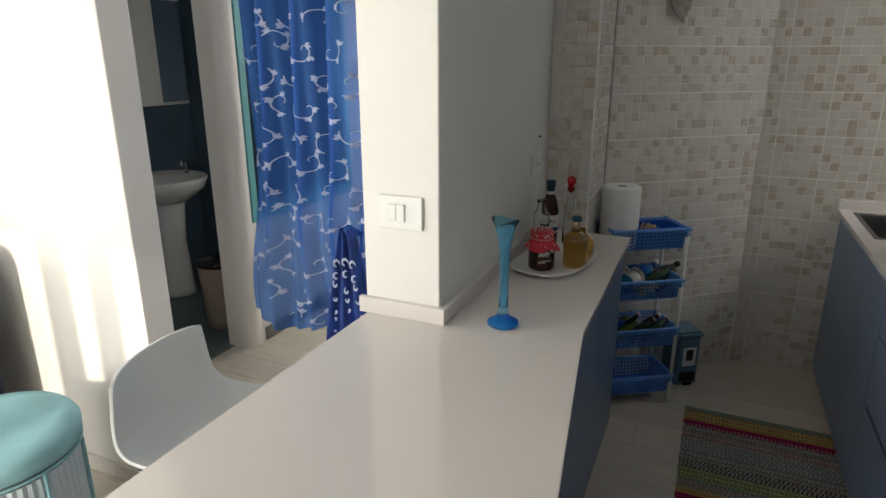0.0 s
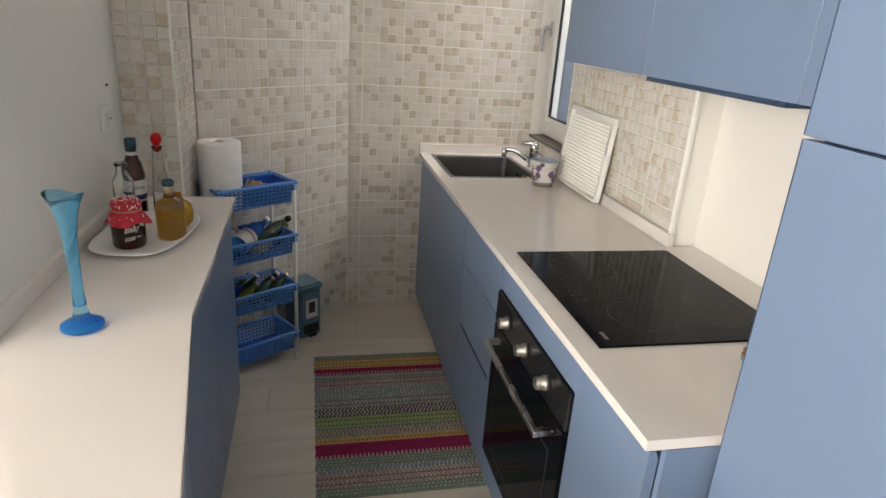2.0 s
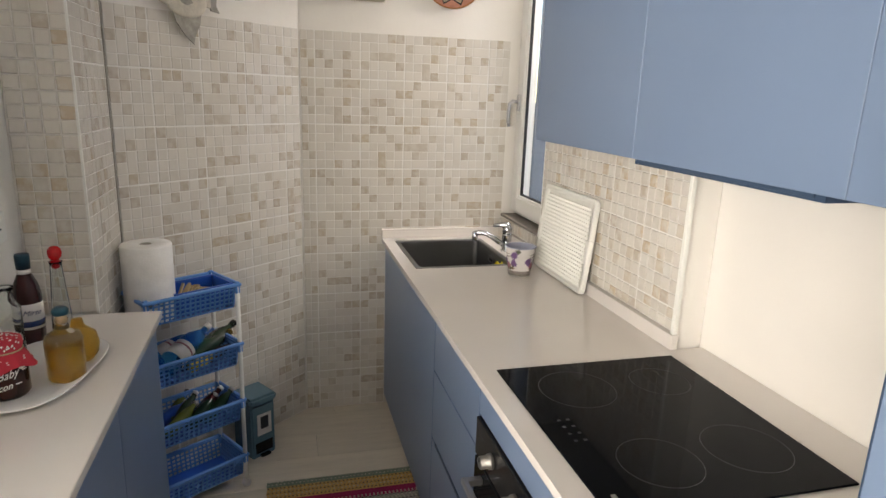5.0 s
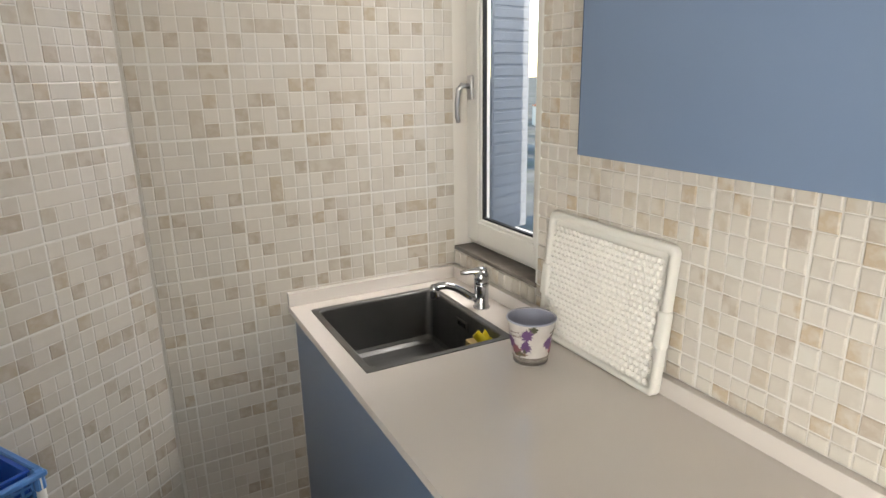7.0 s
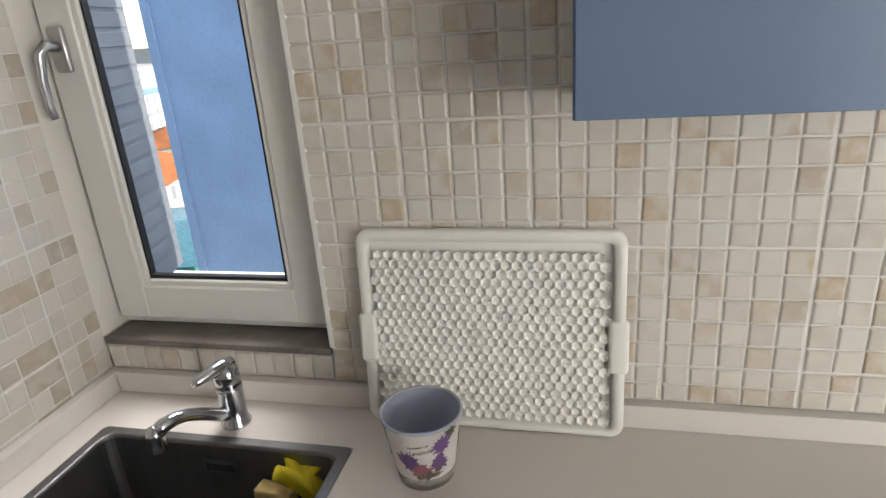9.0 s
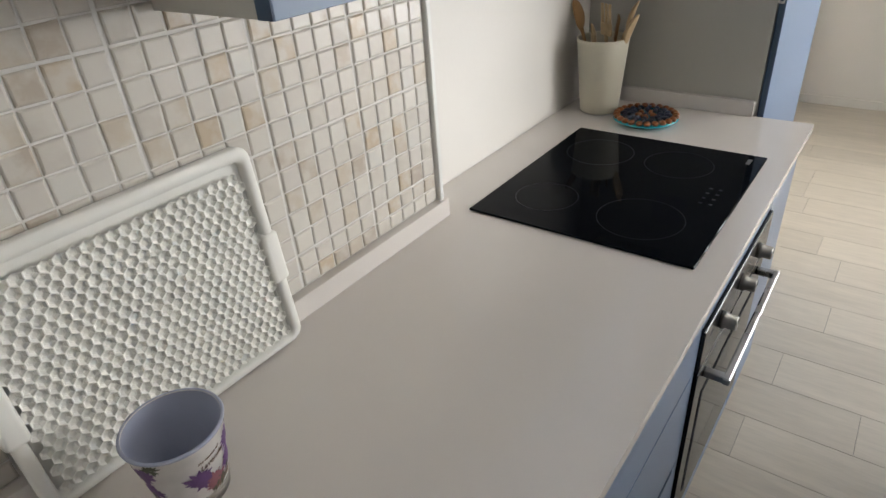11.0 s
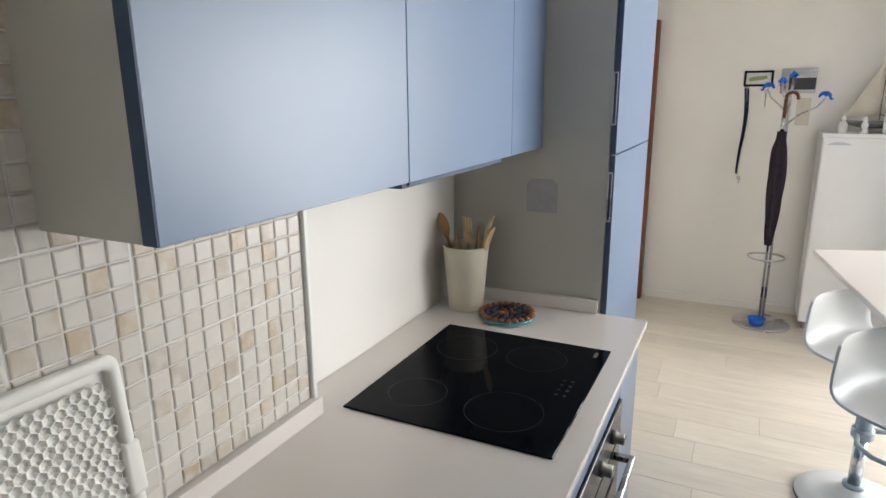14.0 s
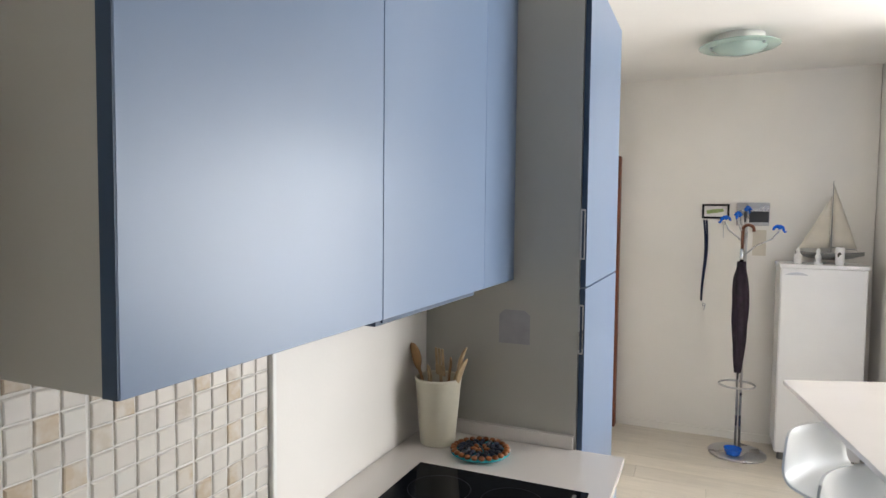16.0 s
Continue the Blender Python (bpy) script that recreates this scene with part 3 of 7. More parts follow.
of = part("overflow", ring_plate(0.190, 0.1945, -0.034, 0.034, -0.060, -0.030, 0.006), "steel", sk, "recessed steel overflow slot")
part("slot", box(0.1925, 0.1950, -0.027, 0.027, -0.053, -0.037), "black", of)

fa = thing("faucet", "chrome single lever kitchen tap with low swung spout", "tap", (1.165, 3.172, CT))
part("column", lathe([(0.001, 0), (0.027, 0), (0.0275, 0.004), (0.023, 0.008), (0.0225, 0.072), (0.0235, 0.074), (0.0235, 0.080), (0.001, 0.081)], 32), "chrome", fa, "", True)
part("cartridge_head", lathe([(0.001, 0.0815), (0.0225, 0.0815), (0.0235, 0.100), (0.0225, 0.112), (0.017, 0.121), (0.008, 0.125), (0.001, 0.1255)], 32), "chrome", fa, "", True)
sp = [(-0.012, 0.002, 0.028), (-0.035, 0.008, 0.040), (-0.062, 0.018, 0.060), (-0.085, 0.028, 0.074), (-0.105, 0.037, 0.080), (-0.125, 0.047, 0.079), (-0.138, 0.054, 0.070)]
part("spout", tube(sp, [0.013, 0.0125, 0.0115, 0.0110, 0.0115, 0.0125, 0.0135], 16), "chrome", fa, "", True)
part("aerator", lathe([(0.001, 0.040), (0.0130, 0.040), (0.0140, 0.044), (0.0145, 0.072), (0.011, 0.082), (0.001, 0.086)], 24, at=(-0.138, 0.055, 0)), "chrome", fa, "", True)
bm = tube([(0.014, -0.006, 0.118), (-0.006, 0.002, 0.121), (-0.028, 0.012, 0.120), (-0.050, 0.022, 0.117), (-0.060, 0.027, 0.115)], [0.013, 0.0145, 0.011, 0.009, 0.006], 14)
part("lever", bm, "chrome", fa, "", True)

# upper cabinets
UZ0, UZ1, UX = 1.457, 2.47, 1.013
uc = thing("upper_cabinet", "satin blue wall cabinet with grey end panel above the worktop", "cabinet", (UX, 1.78, UZ0), group="wall cabinets")
part("body", box(0.027, 0.237, -0.766, 0.774, 0.0, UZ1 - UZ0), "grey", uc)
for y0, y1 in ((-0.768, -0.4645), (-0.4625, 0.1565), (0.1595, 0.776)):
    part("door", box(0.0, 0.026, y0, y1, 0.0, UZ1 - UZ0, 0.0008), "blue", uc)
# Dark strips behind the door gaps, so the gaps read as shaded.
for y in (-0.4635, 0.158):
    part("joint_shadow_strip", box(0.0262, 0.0268, y - 0.012, y + 0.012, 0.004, UZ1 - UZ0 - 0.004), "bluedark", uc, "dark strip standing in for the shade in the door gap")
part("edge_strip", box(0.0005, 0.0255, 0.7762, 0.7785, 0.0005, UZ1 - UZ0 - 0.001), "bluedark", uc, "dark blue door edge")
ho = thing("extractor_hood", "slim white and dark pull out hood under the wall cabinet", "hood", (1.013, 1.655, 1.427))
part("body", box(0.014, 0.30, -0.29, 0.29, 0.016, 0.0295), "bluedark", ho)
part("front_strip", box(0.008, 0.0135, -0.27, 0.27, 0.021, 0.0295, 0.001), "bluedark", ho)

# tall cabinet
tc_ = thing("tall_cabinet", "tall satin blue cabinet with beige grey side panel and metal grips", "cabinet", (0.768, 0.66, 0))
part("side_panel", box(0.0215, 0.575, 0.33, 0.35, 0, 2.47, 0.0008), "grey", tc_)
# Carcass front coloured dark in place of the shade between the doors.
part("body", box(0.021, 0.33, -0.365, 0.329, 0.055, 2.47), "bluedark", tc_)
part("back_body", box(0.33, 0.575, -0.365, 0.329, 0.055, 2.47), "grey", tc_)
part("plinth", box(0.05, 0.07, -0.36, 0.328, 0, 0.055), "bluedark", tc_)
# Thin lilac piece drawn on the panel in place of a reflection.
own = prism([(0.185, 1.235), (0.295, 1.235), (0.295, 1.335), (0.275, 1.352), (0.205, 1.352), (0.185, 1.335)], 0, 0.0012)
own.transform(Matrix(((1, 0, 0, 0), (0, 0, 1, 0.3502), (0, 1, 0, 0), (0, 0, 0, 1))))
bmesh.ops.recalc_face_normals(own, faces=own.faces)
part("lilac_patch", own, "patch", tc_, "faint lilac reflection painted as a patch on the side panel")
for z0, z1, hz in ((0.055, 1.438, 1.22), (1.443, 2.47, 1.535)):
    dd = part("door", box(0, 0.0185, -0.365, 0.3475, z0, z1, 0.0008), "blue", tc_)
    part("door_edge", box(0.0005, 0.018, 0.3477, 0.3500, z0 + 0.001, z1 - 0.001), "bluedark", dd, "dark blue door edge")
    g = box(0.0050, 0.0080, 0.3502, 0.354, hz, hz + 0.165, 0.0005)
    box(0.016, 0.0205, 0.3502, 0.354, hz, hz + 0.165, 0.0005, bm=g)
    box(0.0082, 0.0158, 0.3502, 0.3535, hz + 0.16, hz + 0.165, bm=g)
    box(0.0082, 0.0158, 0.3502, 0.3535, hz, hz + 0.005, bm=g)
    part("grip", g, "satin", dd, "recessed metal grip")

# ---- window and outside ----
wi = thing("window_1", "", "window", (1.298, 3.25, 1.02))
wi["kind"] = "structure"
del wi["category"]
Y0, Y1, Z1 = -0.248, 0.246, 1.428


def ring_frame(x0, x1, y0, y1, z0, z1, w, bev=0.003, wz=None):
    wz = wz or w
    b = box(x0, x1, y0, y0 + w, z0, z1, bev)
    box(x0, x1, y1 - w, y1, z0, z1, bev, bm=b)
    box(x0 + 0.0005, x1 - 0.0005, y0 + w - 0.002, y1 - w + 0.002, z0, z0 + wz, bev, bm=b)
    box(x0 + 0.0005, x1 - 0.0005, y0 + w - 0.002, y1 - w + 0.002, z1 - wz, z1, bev, bm=b)
    return b


part("window_frame", ring_frame(0.018, 0.07, Y0, Y1, 0.0, Z1, 0.04, wz=0.025), "pvc", wi)
part("sash", ring_frame(0.0, 0.05, Y0 + 0.012, Y1 - 0.006, 0.018, Z1 - 0.015, 0.072), "pvc", wi)
part("bead", ring_frame(0.006, 0.03, Y0 + 0.082, Y1 - 0.076, 0.088, Z1 - 0.085, 0.014, 0.002), "pvc", wi)
part("seal", ring_frame(0.0135, 0.028, Y0 + 0.096, Y1 - 0.088, 0.102, Z1 - 0.099, 0.007, 0), "rubber", wi)
pn = part("pane", box(0.018, 0.024, Y0 + 0.100, Y1 - 0.092, 0.106, Z1 - 0.103), "pane", wi)
pn.visible_shadow = False
hp = part("window_handle", box(-0.012, 0.0, 0.188, 0.218, 0.51, 0.59, 0.005, seg=2), "satin", wi, "grey metal window handle", True)
part("lever", tube([(-0.012, 0.203, 0.555), (-0.038, 0.203, 0.558), (-0.05, 0.207, 0.545), (-0.052, 0.214, 0.50), (-0.050, 0.217, 0.455), (-0.046, 0.215, 0.435)], [0.009, 0.009, 0.009, 0.0085, 0.008, 0.007], 12), "satin", hp, "", True)
structure("window_sill", box(1.248, 1.335, 3.003, 3.4985, 1.0005, 1.0145, 0.002), "sill")
structure("trim", box(1.2485, 1.2555, 2.992, 3.0045, 1.016, 2.45, 0.002), "whiteplastic")
structure("trim", box(1.2555, 1.385, 2.9985, 3.002, 1.016, 2.45, 0), "pvc")

structure("wall_outer_wing", box(6.0, 9.0, -3.0, 6.8, -21.99, 7.0), "shutter")
structure("wall_outer_wing_edge", box(5.97, 6.02, 6.72, 6.81, -21.99, 7.0), "shutter")
sh = thing("window_shutter", "grey slatted shutter leaf folded against the outside reveal", "shutter", (1.403, 3.503, 1.02), 14.5)
part("leaf", box(0.0, 0.197, -0.008, 0.0, 0.02, 1.45), "facade", sh)
for i in range(36):
    part("slat", box(0.005, 0.190, -0.0105, -0.0085, 0.04 + i * 0.039, 0.070 + i * 0.039, 0.0008), "facade", sh)

GZ = -22.0
structure("ground", box(-800, 2500, -1500, 3000, GZ - 1, GZ), "town")


def house(x, y, w, d, h, mat_, roofm, hip, label, rz=0, base=GZ):
    t = thing("house", label, "building", (x, y, base), rz, "town houses")
    part("wall", box(-w / 2, w / 2, -d / 2, d / 2, 0, h), mat_, t)
    own = bmesh.new()
    o = 0.4
    b = [own.verts.new(p) for p in ((-w / 2 - o, -d / 2 - o, h), (w / 2 + o, -d / 2 - o, h), (w / 2 + o, d / 2 + o, h), (-w / 2 - o, d / 2 + o, h))]
    k = min(w, d) / 2 * 0.9
    tt = [own.verts.new(p) for p in ((-w / 2 + k, 0, h + hip), (w / 2 - k, 0, h + hip))]
    for f in ((b[0], b[1], tt[1], tt[0]), (b[1], b[2], tt[1]), (b[2], b[3], tt[0], tt[1]), (b[3], b[0], tt[0]), (b[3], b[2], b[1], b[0])):
        own.faces.new(f)
    part("roof", own, roofm, t)
    n = int(w // 3)
    for st in range(int(h // 3)):
        for i in range(n):
            xx = -w / 2 + (i + 0.5) * w / n
            part("window", box(xx - 0.5, xx + 0.5, -d / 2 - 0.05, -d / 2 + 0.02, 1 + st * 3, 2.5 + st * 3), "townwin", t)
            part("window", box(-w / 2 - 0.05, -w / 2 + 0.02, (xx + w / 2) / w * d - d / 2 - 0.5, (xx + w / 2) / w * d - d / 2 + 0.5, 1 + st * 3, 2.5 + st * 3), "townwin", t)


house(44, 38, 16, 12, 8, "glassroof", "glassroof", 0.3, "low modern building with blue green glass front", 10)
house(62, 54, 14, 11, 9, "houset", "houseroof", 2.6, "pale house with orange tiled hip roof", 15)
house(84, 66, 14, 12, 9, "houset", "houseroof", 2.2, "cream house with orange roof", 30)
house(100, 90, 20, 12, 10, "whiteplastic", "houset", 0.5, "white flat roofed building", 20)
house(140, 112, 24, 14, 12, "whiteplastic", "glassroof", 0.5, "white block with blue roof", 5)
house(190, 170, 30, 20, 12, "houset", "houseroof", 3, "distant house with orange roof", 40)
house(260, 215, 50, 20, 13, "whiteplastic", "houset", 1, "distant white row of buildings", 10)
rnd = random.Random(31)
for i in range(14):
    s, a = rnd.uniform(110, 420), rnd.uniform(33, 56)
    house(s * math.cos(radians(a)), 3 + s * math.sin(radians(a)), rnd.uniform(10, 22), rnd.uniform(9, 12), rnd.choice((6, 6, 9)), rnd.choice(("houset", "whiteplastic")), rnd.choice(("houseroof", "houset", "houseroof")), rnd.uniform(1.2, 2.6), "distant pale town house with low hip roof", rnd.uniform(0, 80))
rnd = random.Random(5)
for i in range(16):
    s, a = rnd.uniform(40, 330), rnd.uniform(36, 52)
    tr = thing("tree", "distant round topped green tree between the houses", "tree", (s * math.cos(radians(a)), 3 + s * math.sin(radians(a)), GZ), group="town trees")
    part("trunk", tube([(0, 0, 0), (0.1, 0, 2), (0, 0.1, 4)], [0.3, 0.2, 0.12], 7), "wood", tr)
    own = bmesh.new()
    for j in range(60):
        p = Vector((rnd.gauss(0, 1.3), rnd.gauss(0, 1.3), 5 + rnd.gauss(0, 1.1)))
        r = bmesh.ops.create_icosphere(own, subdivisions=1, radius=rnd.uniform(0.3, 0.8))
        for v in r["verts"]:
            v.co = v.co * rnd.uniform(0.7, 1.3) + p
    part("crown", own, "treem", tr)

# ---- wall things ----


def flat_rot(angle):
    """Local x right, y up, z out of a wall; angle is the wall's normal direction."""
    n = Vector((math.cos(radians(angle)), math.sin(radians(angle)), 0))
    up = Vector((0, 0, 1))
    x = up.cross(n)
    return Matrix((x, up, n)).transposed().to_4x4()


def on_wall(ob, p, angle, spin=0):
    ob.matrix_world = Matrix.Translation(p) @ flat_rot(angle) @ Matrix.Rotation(radians(spin), 4, "Z")
    return ob


NORTH, EAST, SOUTHW = -90, 180, 90
DIAG = math.degrees(math.atan2(-(DB - DA).x, (DB - DA).y)) + 0
cl = thing("wall_clock", "square sage wooden wall clock with boat and anchor marks", "clock")
on_wall(cl, (0.502, 3.504, 2.125), NORTH)
for s in (0,):
    fr = box(-0.13, 0.13, 0.098, 0.132, 0, 0.028, 0.004)
    box(-0.13, 0.13, -0.132, -0.098, 0, 0.028, 0.004, bm=fr)
    box(-0.13, -0.096, -0.098, 0.098, 0, 0.028, 0.004, bm=fr)
    box(0.096, 0.13, -0.098, 0.098, 0, 0.028, 0.004, bm=fr)
    part("frame", fr, "clockf", cl)
fc = part("dial", box(-0.097, 0.097, -0.099, 0.099, 0.002, 0.012), "clockface", cl)
for i in range(12):
    if i % 3:
        b = box(-0.0062, 0.0062, 0.054, 0.077, 0.0122, 0.0145, 0.001)
        b.transform(Matrix.Rotation(-i * math.pi / 6, 4, "Z"))
        part("hour_mark", b, "numeral", fc)
for a in (90, 270):
    b = box(-0.004, 0.004, 0.056, 0.082, 0.0122, 0.015, 0.001)
    box(-0.016, 0.016, 0.063, 0.073, 0.0122, 0.015, 0.001, bm=b)
    b.transform(Matrix.Rotation(radians(a), 4, "Z"))
    part("hour_mark", b, "numeral", fc)
b = tube(arc((0, -0.058, 0.014), 0.015, 180, 360, 10), 0.0025, 6)
box(-0.002, 0.002, -0.073, -0.040, 0.0122, 0.016, bm=b)
box(-0.009, 0.009, -0.047, -0.044, 0.0122, 0.016, bm=b)
part("anchor_mark", b, "numeral", fc)
b = prism([(-0.002, 0.066), (-0.002, 0.092), (-0.016, 0.066)], 0.0122, 0.015)
prism([(0.001, 0.066), (0.014, 0.066), (0.001, 0.088)], 0.0122, 0.015, bm=b)
prism([(-0.018, 0.063), (-0.012, 0.055), (0.012, 0.055), (0.018, 0.063)], 0.0122, 0.015, bm=b)
part("boat_mark", b, "numeral", fc)
part("hand", box(-0.0015, 0.0015, -0.012, 0.018, 0.0155, 0.0165), "numeral", fc)
part("hand", lathe([(0.001, 0), (0.006, 0), (0.006, 0.004), (0.001, 0.004)], 16, at=(0, 0, 0.0125)), "numeral", fc)


def plate(name, label, p, angle, r, base, rim, spin=0):
    t = thing(name, label, "decorative plate")
    on_wall(t, p, angle, spin)
    part("dish", lathe([(0.001, 0.003), (r * 0.6, 0.003), (r * 0.98, 0.018), (r, 0.021), (r * 0.97, 0.024), (r * 0.62, 0.010), (0.001, 0.009)], 48), base, t, "", True)
    part("rim", lathe([(r * 0.93, 0.0215), (r * 0.985, 0.0255), (r * 1.004, 0.0225), (r * 0.985, 0.019)], 48), rim, t, "", True)
    return t


def ring(r0, r1, z, n=48, h=0.001):
    return lathe([(r0, z), (r1, z), (r1, z + h), (r0, z + h), (r0, z)], n)


def dish_z(r, R):
    q = r / R
    return 0.0105 if q < 0.62 else 0.0105 + (q - 0.62) / 0.35 * 0.014


pl = plate("flower_plate", "round plate with salmon rim and painted sunflower petals", (0.946, 3.503, 2.13), NORTH, 0.147, "salmon", "brownglaze")
R = 0.147
own_c, own_d = bmesh.new(), bmesh.new()
for i in range(10):
    a = 2 * math.pi * i / 10
    for grow, z, tgt in ((1.0, 0.0012, own_d), (0.70, 0.0022, own_c)):
        outline = [(0.060, -0.030 * grow), (0.085, -0.036 * grow), (0.105, -0.028 * grow), (0.1 + 0.036 * grow, 0), (0.105, 0.028 * grow), (0.085, 0.036 * grow), (0.060, 0.030 * grow), (0.05, 0)]
        vs = []
        for x, y in outline:
            px, py = x * math.cos(a) - y * math.sin(a), x * math.sin(a) + y * math.cos(a)
            vs.append(tgt.verts.new((px, py, dish_z(x, R) + z)))
        c = tgt.verts.new((0.085 * math.cos(a), 0.085 * math.sin(a), dish_z(0.085, R) + z + 0.001))
        for k in range(8):
            tgt.faces.new((vs[k], vs[(k + 1) % 8], c))
part("petal_outline", own_d, "darkglaze", pl)
part("petals", own_c, "creamglaze", pl)
own = bmesh.new()
for i in range(10):
    a = 2 * math.pi * i / 10
    for rr, off, s in ((0.088, -0.012, 0.007), (0.092, 0.012, 0.007), (0.112, 0, 0.005)):
        tube([(p[0], p[1], dish_z(rr, R) + 0.004) for p in arc((rr * math.cos(a) - off * math.sin(a), rr * math.sin(a) + off * math.cos(a), 0), s, 0, 300, 8)], 0.0012, 4, bm=own)
part("petal_scroll", own, "olivedark", pl)
for r0, r1, m_ in ((0.054, 0.064, "brownglaze"), (0.050, 0.054, "darkglaze"), (0.0, 0.050, "creamglaze"), (0.040, 0.043, "tealglaze"), (0.028, 0.031, "brownglaze"), (0.012, 0.020, "darkglaze"), (0.004, 0.008, "brownglaze")):
    part("ring_band", ring(max(r0, 0.0005), r1, 0.0115 + (0.0006 if r0 else 0.0) + (0.0004 if r0 == 0.054 else 0)), m_, pl)
own = bmesh.new()
for i in range(24):
    a = 2 * math.pi * i / 24
    bmesh.ops.create_icosphere(own, subdivisions=1, radius=0.0022, matrix=Matrix.Translation((0.0355 * math.cos(a), 0.0355 * math.sin(a), 0.0126)))
part("dots", own, "darkglaze", pl)

dp = Vector((-0.009, 3.275, 2.035))
dw = Vector((DB.x - DA.x, DB.y - DA.y, 0)).normalized()
dnn = Vector((dw.y, -dw.x, 0))
DANG = math.degrees(math.atan2(dnn.y, dnn.x))
pl = plate("landscape_plate", "turquoise rimmed plate painted with a rocky village by water", (-0.009, 3.272, 2.035), DANG, 0.105, "tealglaze", "darkglaze")
part("sky_field", lathe([(0.001, 0.0), (0.075, 0.0), (0.075, 0.001), (0.001, 0.001)], 40, at=(0, 0, 0.0115)), "skyglaze", pl)
own = bmesh.new()
prism([(-0.066, -0.005), (-0.06, 0.015), (-0.045, 0.022), (-0.03, 0.045), (-0.015, 0.035), (0.0, 0.028), (0.02, 0.022), (0.045, 0.01), (0.068, 0.0), (0.068, -0.012), (-0.066, -0.015)][::-1], 0.0126, 0.0145, bm=own)
part("rocks", own, "rockglaze", pl)
own = bmesh.new()
for i in range(9):
    x = -0.055 + i * 0.0135
    box(x, x + 0.010, -0.022, -0.012 + 0.006 * (i % 3), 0.0127, 0.0155, bm=own)
part("houses", own, "creamglaze", pl)
own = bmesh.new()
for i in range(8):
    x = -0.05 + i * 0.0135
    box(x, x + 0.006, -0.055 + 0.005 * (i % 2), -0.028, 0.0127, 0.0135, bm=own)
part("reflections", own, "brownglaze", pl)
pl = plate("small_plate", "small navy plate with a pale city skyline", (-0.181, 3.122, 2.118), DANG, 0.052, "navyglaze", "darkglaze")
own = bmesh.new()
for i in range(16):
    x = -0.040 + i * 0.005
    lo_ = -math.sqrt(max(0, 0.043 ** 2 - x * x)) * 0.85
    box(x, x + 0.0032, lo_, -0.002 + 0.018 * ((i * 5) % 7) / 7 * (1 - abs(x) / 0.045), 0.0095, 0.0118 + 0.0003 * (i % 3), bm=own)
part("skyline", own, "label", pl)
part("hanger", tube(arc((0, 0.052, 0.01), 0.006, 0, 180, 8), 0.001, 5), "satin", pl)

fi = thing("wall_fish", "cream woven angelfish ornament with grey raffia fins", "ornament")
on_wall(fi, (-0.172, 3.127, 1.895), DANG)
own = bmesh.new()
bmesh.ops.create_uvsphere(own, u_segments=28, v_segments=16, radius=1)
for v in own.verts:
    x, y, z = v.co
    taper = 1.0 if x > 0 else 1 - 0.12 * abs(x) ** 2
    v.co = Vector((x * 0.085, y * 0.058 * taper, 0.018 + z * 0.016))
part("fish_body", own, "plaster", fi, "", True)
own = lathe([(0.001, -0.022), (0.014, -0.012), (0.024, 0.012), (0.024, 0.03), (0.001, 0.03)], 14, m=Matrix.Translation((-0.092, 0.002, 0.017)) @ Matrix.Rotation(radians(90), 4, "Y") @ Matrix.Scale(0.55, 4, (1, 0, 0)))
part("snout", own, "plaster", fi, "", True)


def fin(points, z0=0.012, z1=0.018):
    return prism(points, z0, z1, 0.001)


part("fin", fin([(-0.065, 0.035), (0.055, 0.042), (0.045, 0.10), (0.052, 0.165), (0.01, 0.162), (-0.025, 0.12), (-0.05, 0.075)][::-1]), "fishgrey", fi)
part("fin", fin([(-0.06, -0.03), (-0.045, -0.075), (-0.01, -0.12), (0.025, -0.148), (0.03, -0.12), (0.055, -0.075), (0.062, -0.03)]), "fishgrey", fi)
part("tail", fin([(0.078, -0.008), (0.078, 0.014), (0.105, 0.022), (0.105, -0.012)][::-1]), "plaster", fi)
part("tail_fin", fin([(0.103, -0.02), (0.100, 0.022), (0.132, 0.032), (0.128, 0.0), (0.142, -0.025)][::-1]), "fishgrey", fi)
part("eye", lathe([(0.001, 0), (0.005, 0), (0.003, 0.003), (0.001, 0.0035)], 12, at=(-0.062, 0.016, 0.0265)), "black", fi)
part("side_fin", fin([(-0.035, -0.002), (-0.03, 0.012), (0.005, 0.010), (0.018, -0.004), (-0.01, -0.016)][::-1], 0.033, 0.037), "fishgrey", fi)
own = bmesh.new()
for i in range(7):
    x = -0.03 + i * 0.013
    hh = 0.05 * math.sqrt(max(0, 1 - (x / 0.085) ** 2))
    tube([(x, hh * k, 0.0175 + 0.0168 * math.sqrt(max(0, 1 - (x / 0.085) ** 2 - (hh * k / 0.058) ** 2))) for k in (0.2, 0.45, 0.7, 0.92)], 0.0015, 5, bm=own)
part("ribs", own, "sail", fi)


def switch(name, label, p, angle, w, h, keys, category="switch"):
    t = thing(name, label, category)
    on_wall(t, p, angle)
    part("plate", box(-w / 2, w / 2, -h / 2, h / 2, 0, 0.009, 0.003, seg=2), "whiteplastic", t)
    for x0, x1 in keys:
        part("key", box(x0, x1, -0.024, 0.024, 0.0092, 0.014, 0.002), "whiteplastic", t)
    return t


switch("light_switch", "white square rocker light switch on the pillar", (-0.702, 1.4695, 1.203), NORTH, 0.133, 0.092, ((-0.034, -0.009), (-0.0085, 0.0165)))
so = switch("wall_socket", "white wall socket with round holes", (-0.59, 2.40, 1.205), 0, 0.118, 0.082, ((-0.024, 0.024),), "socket")
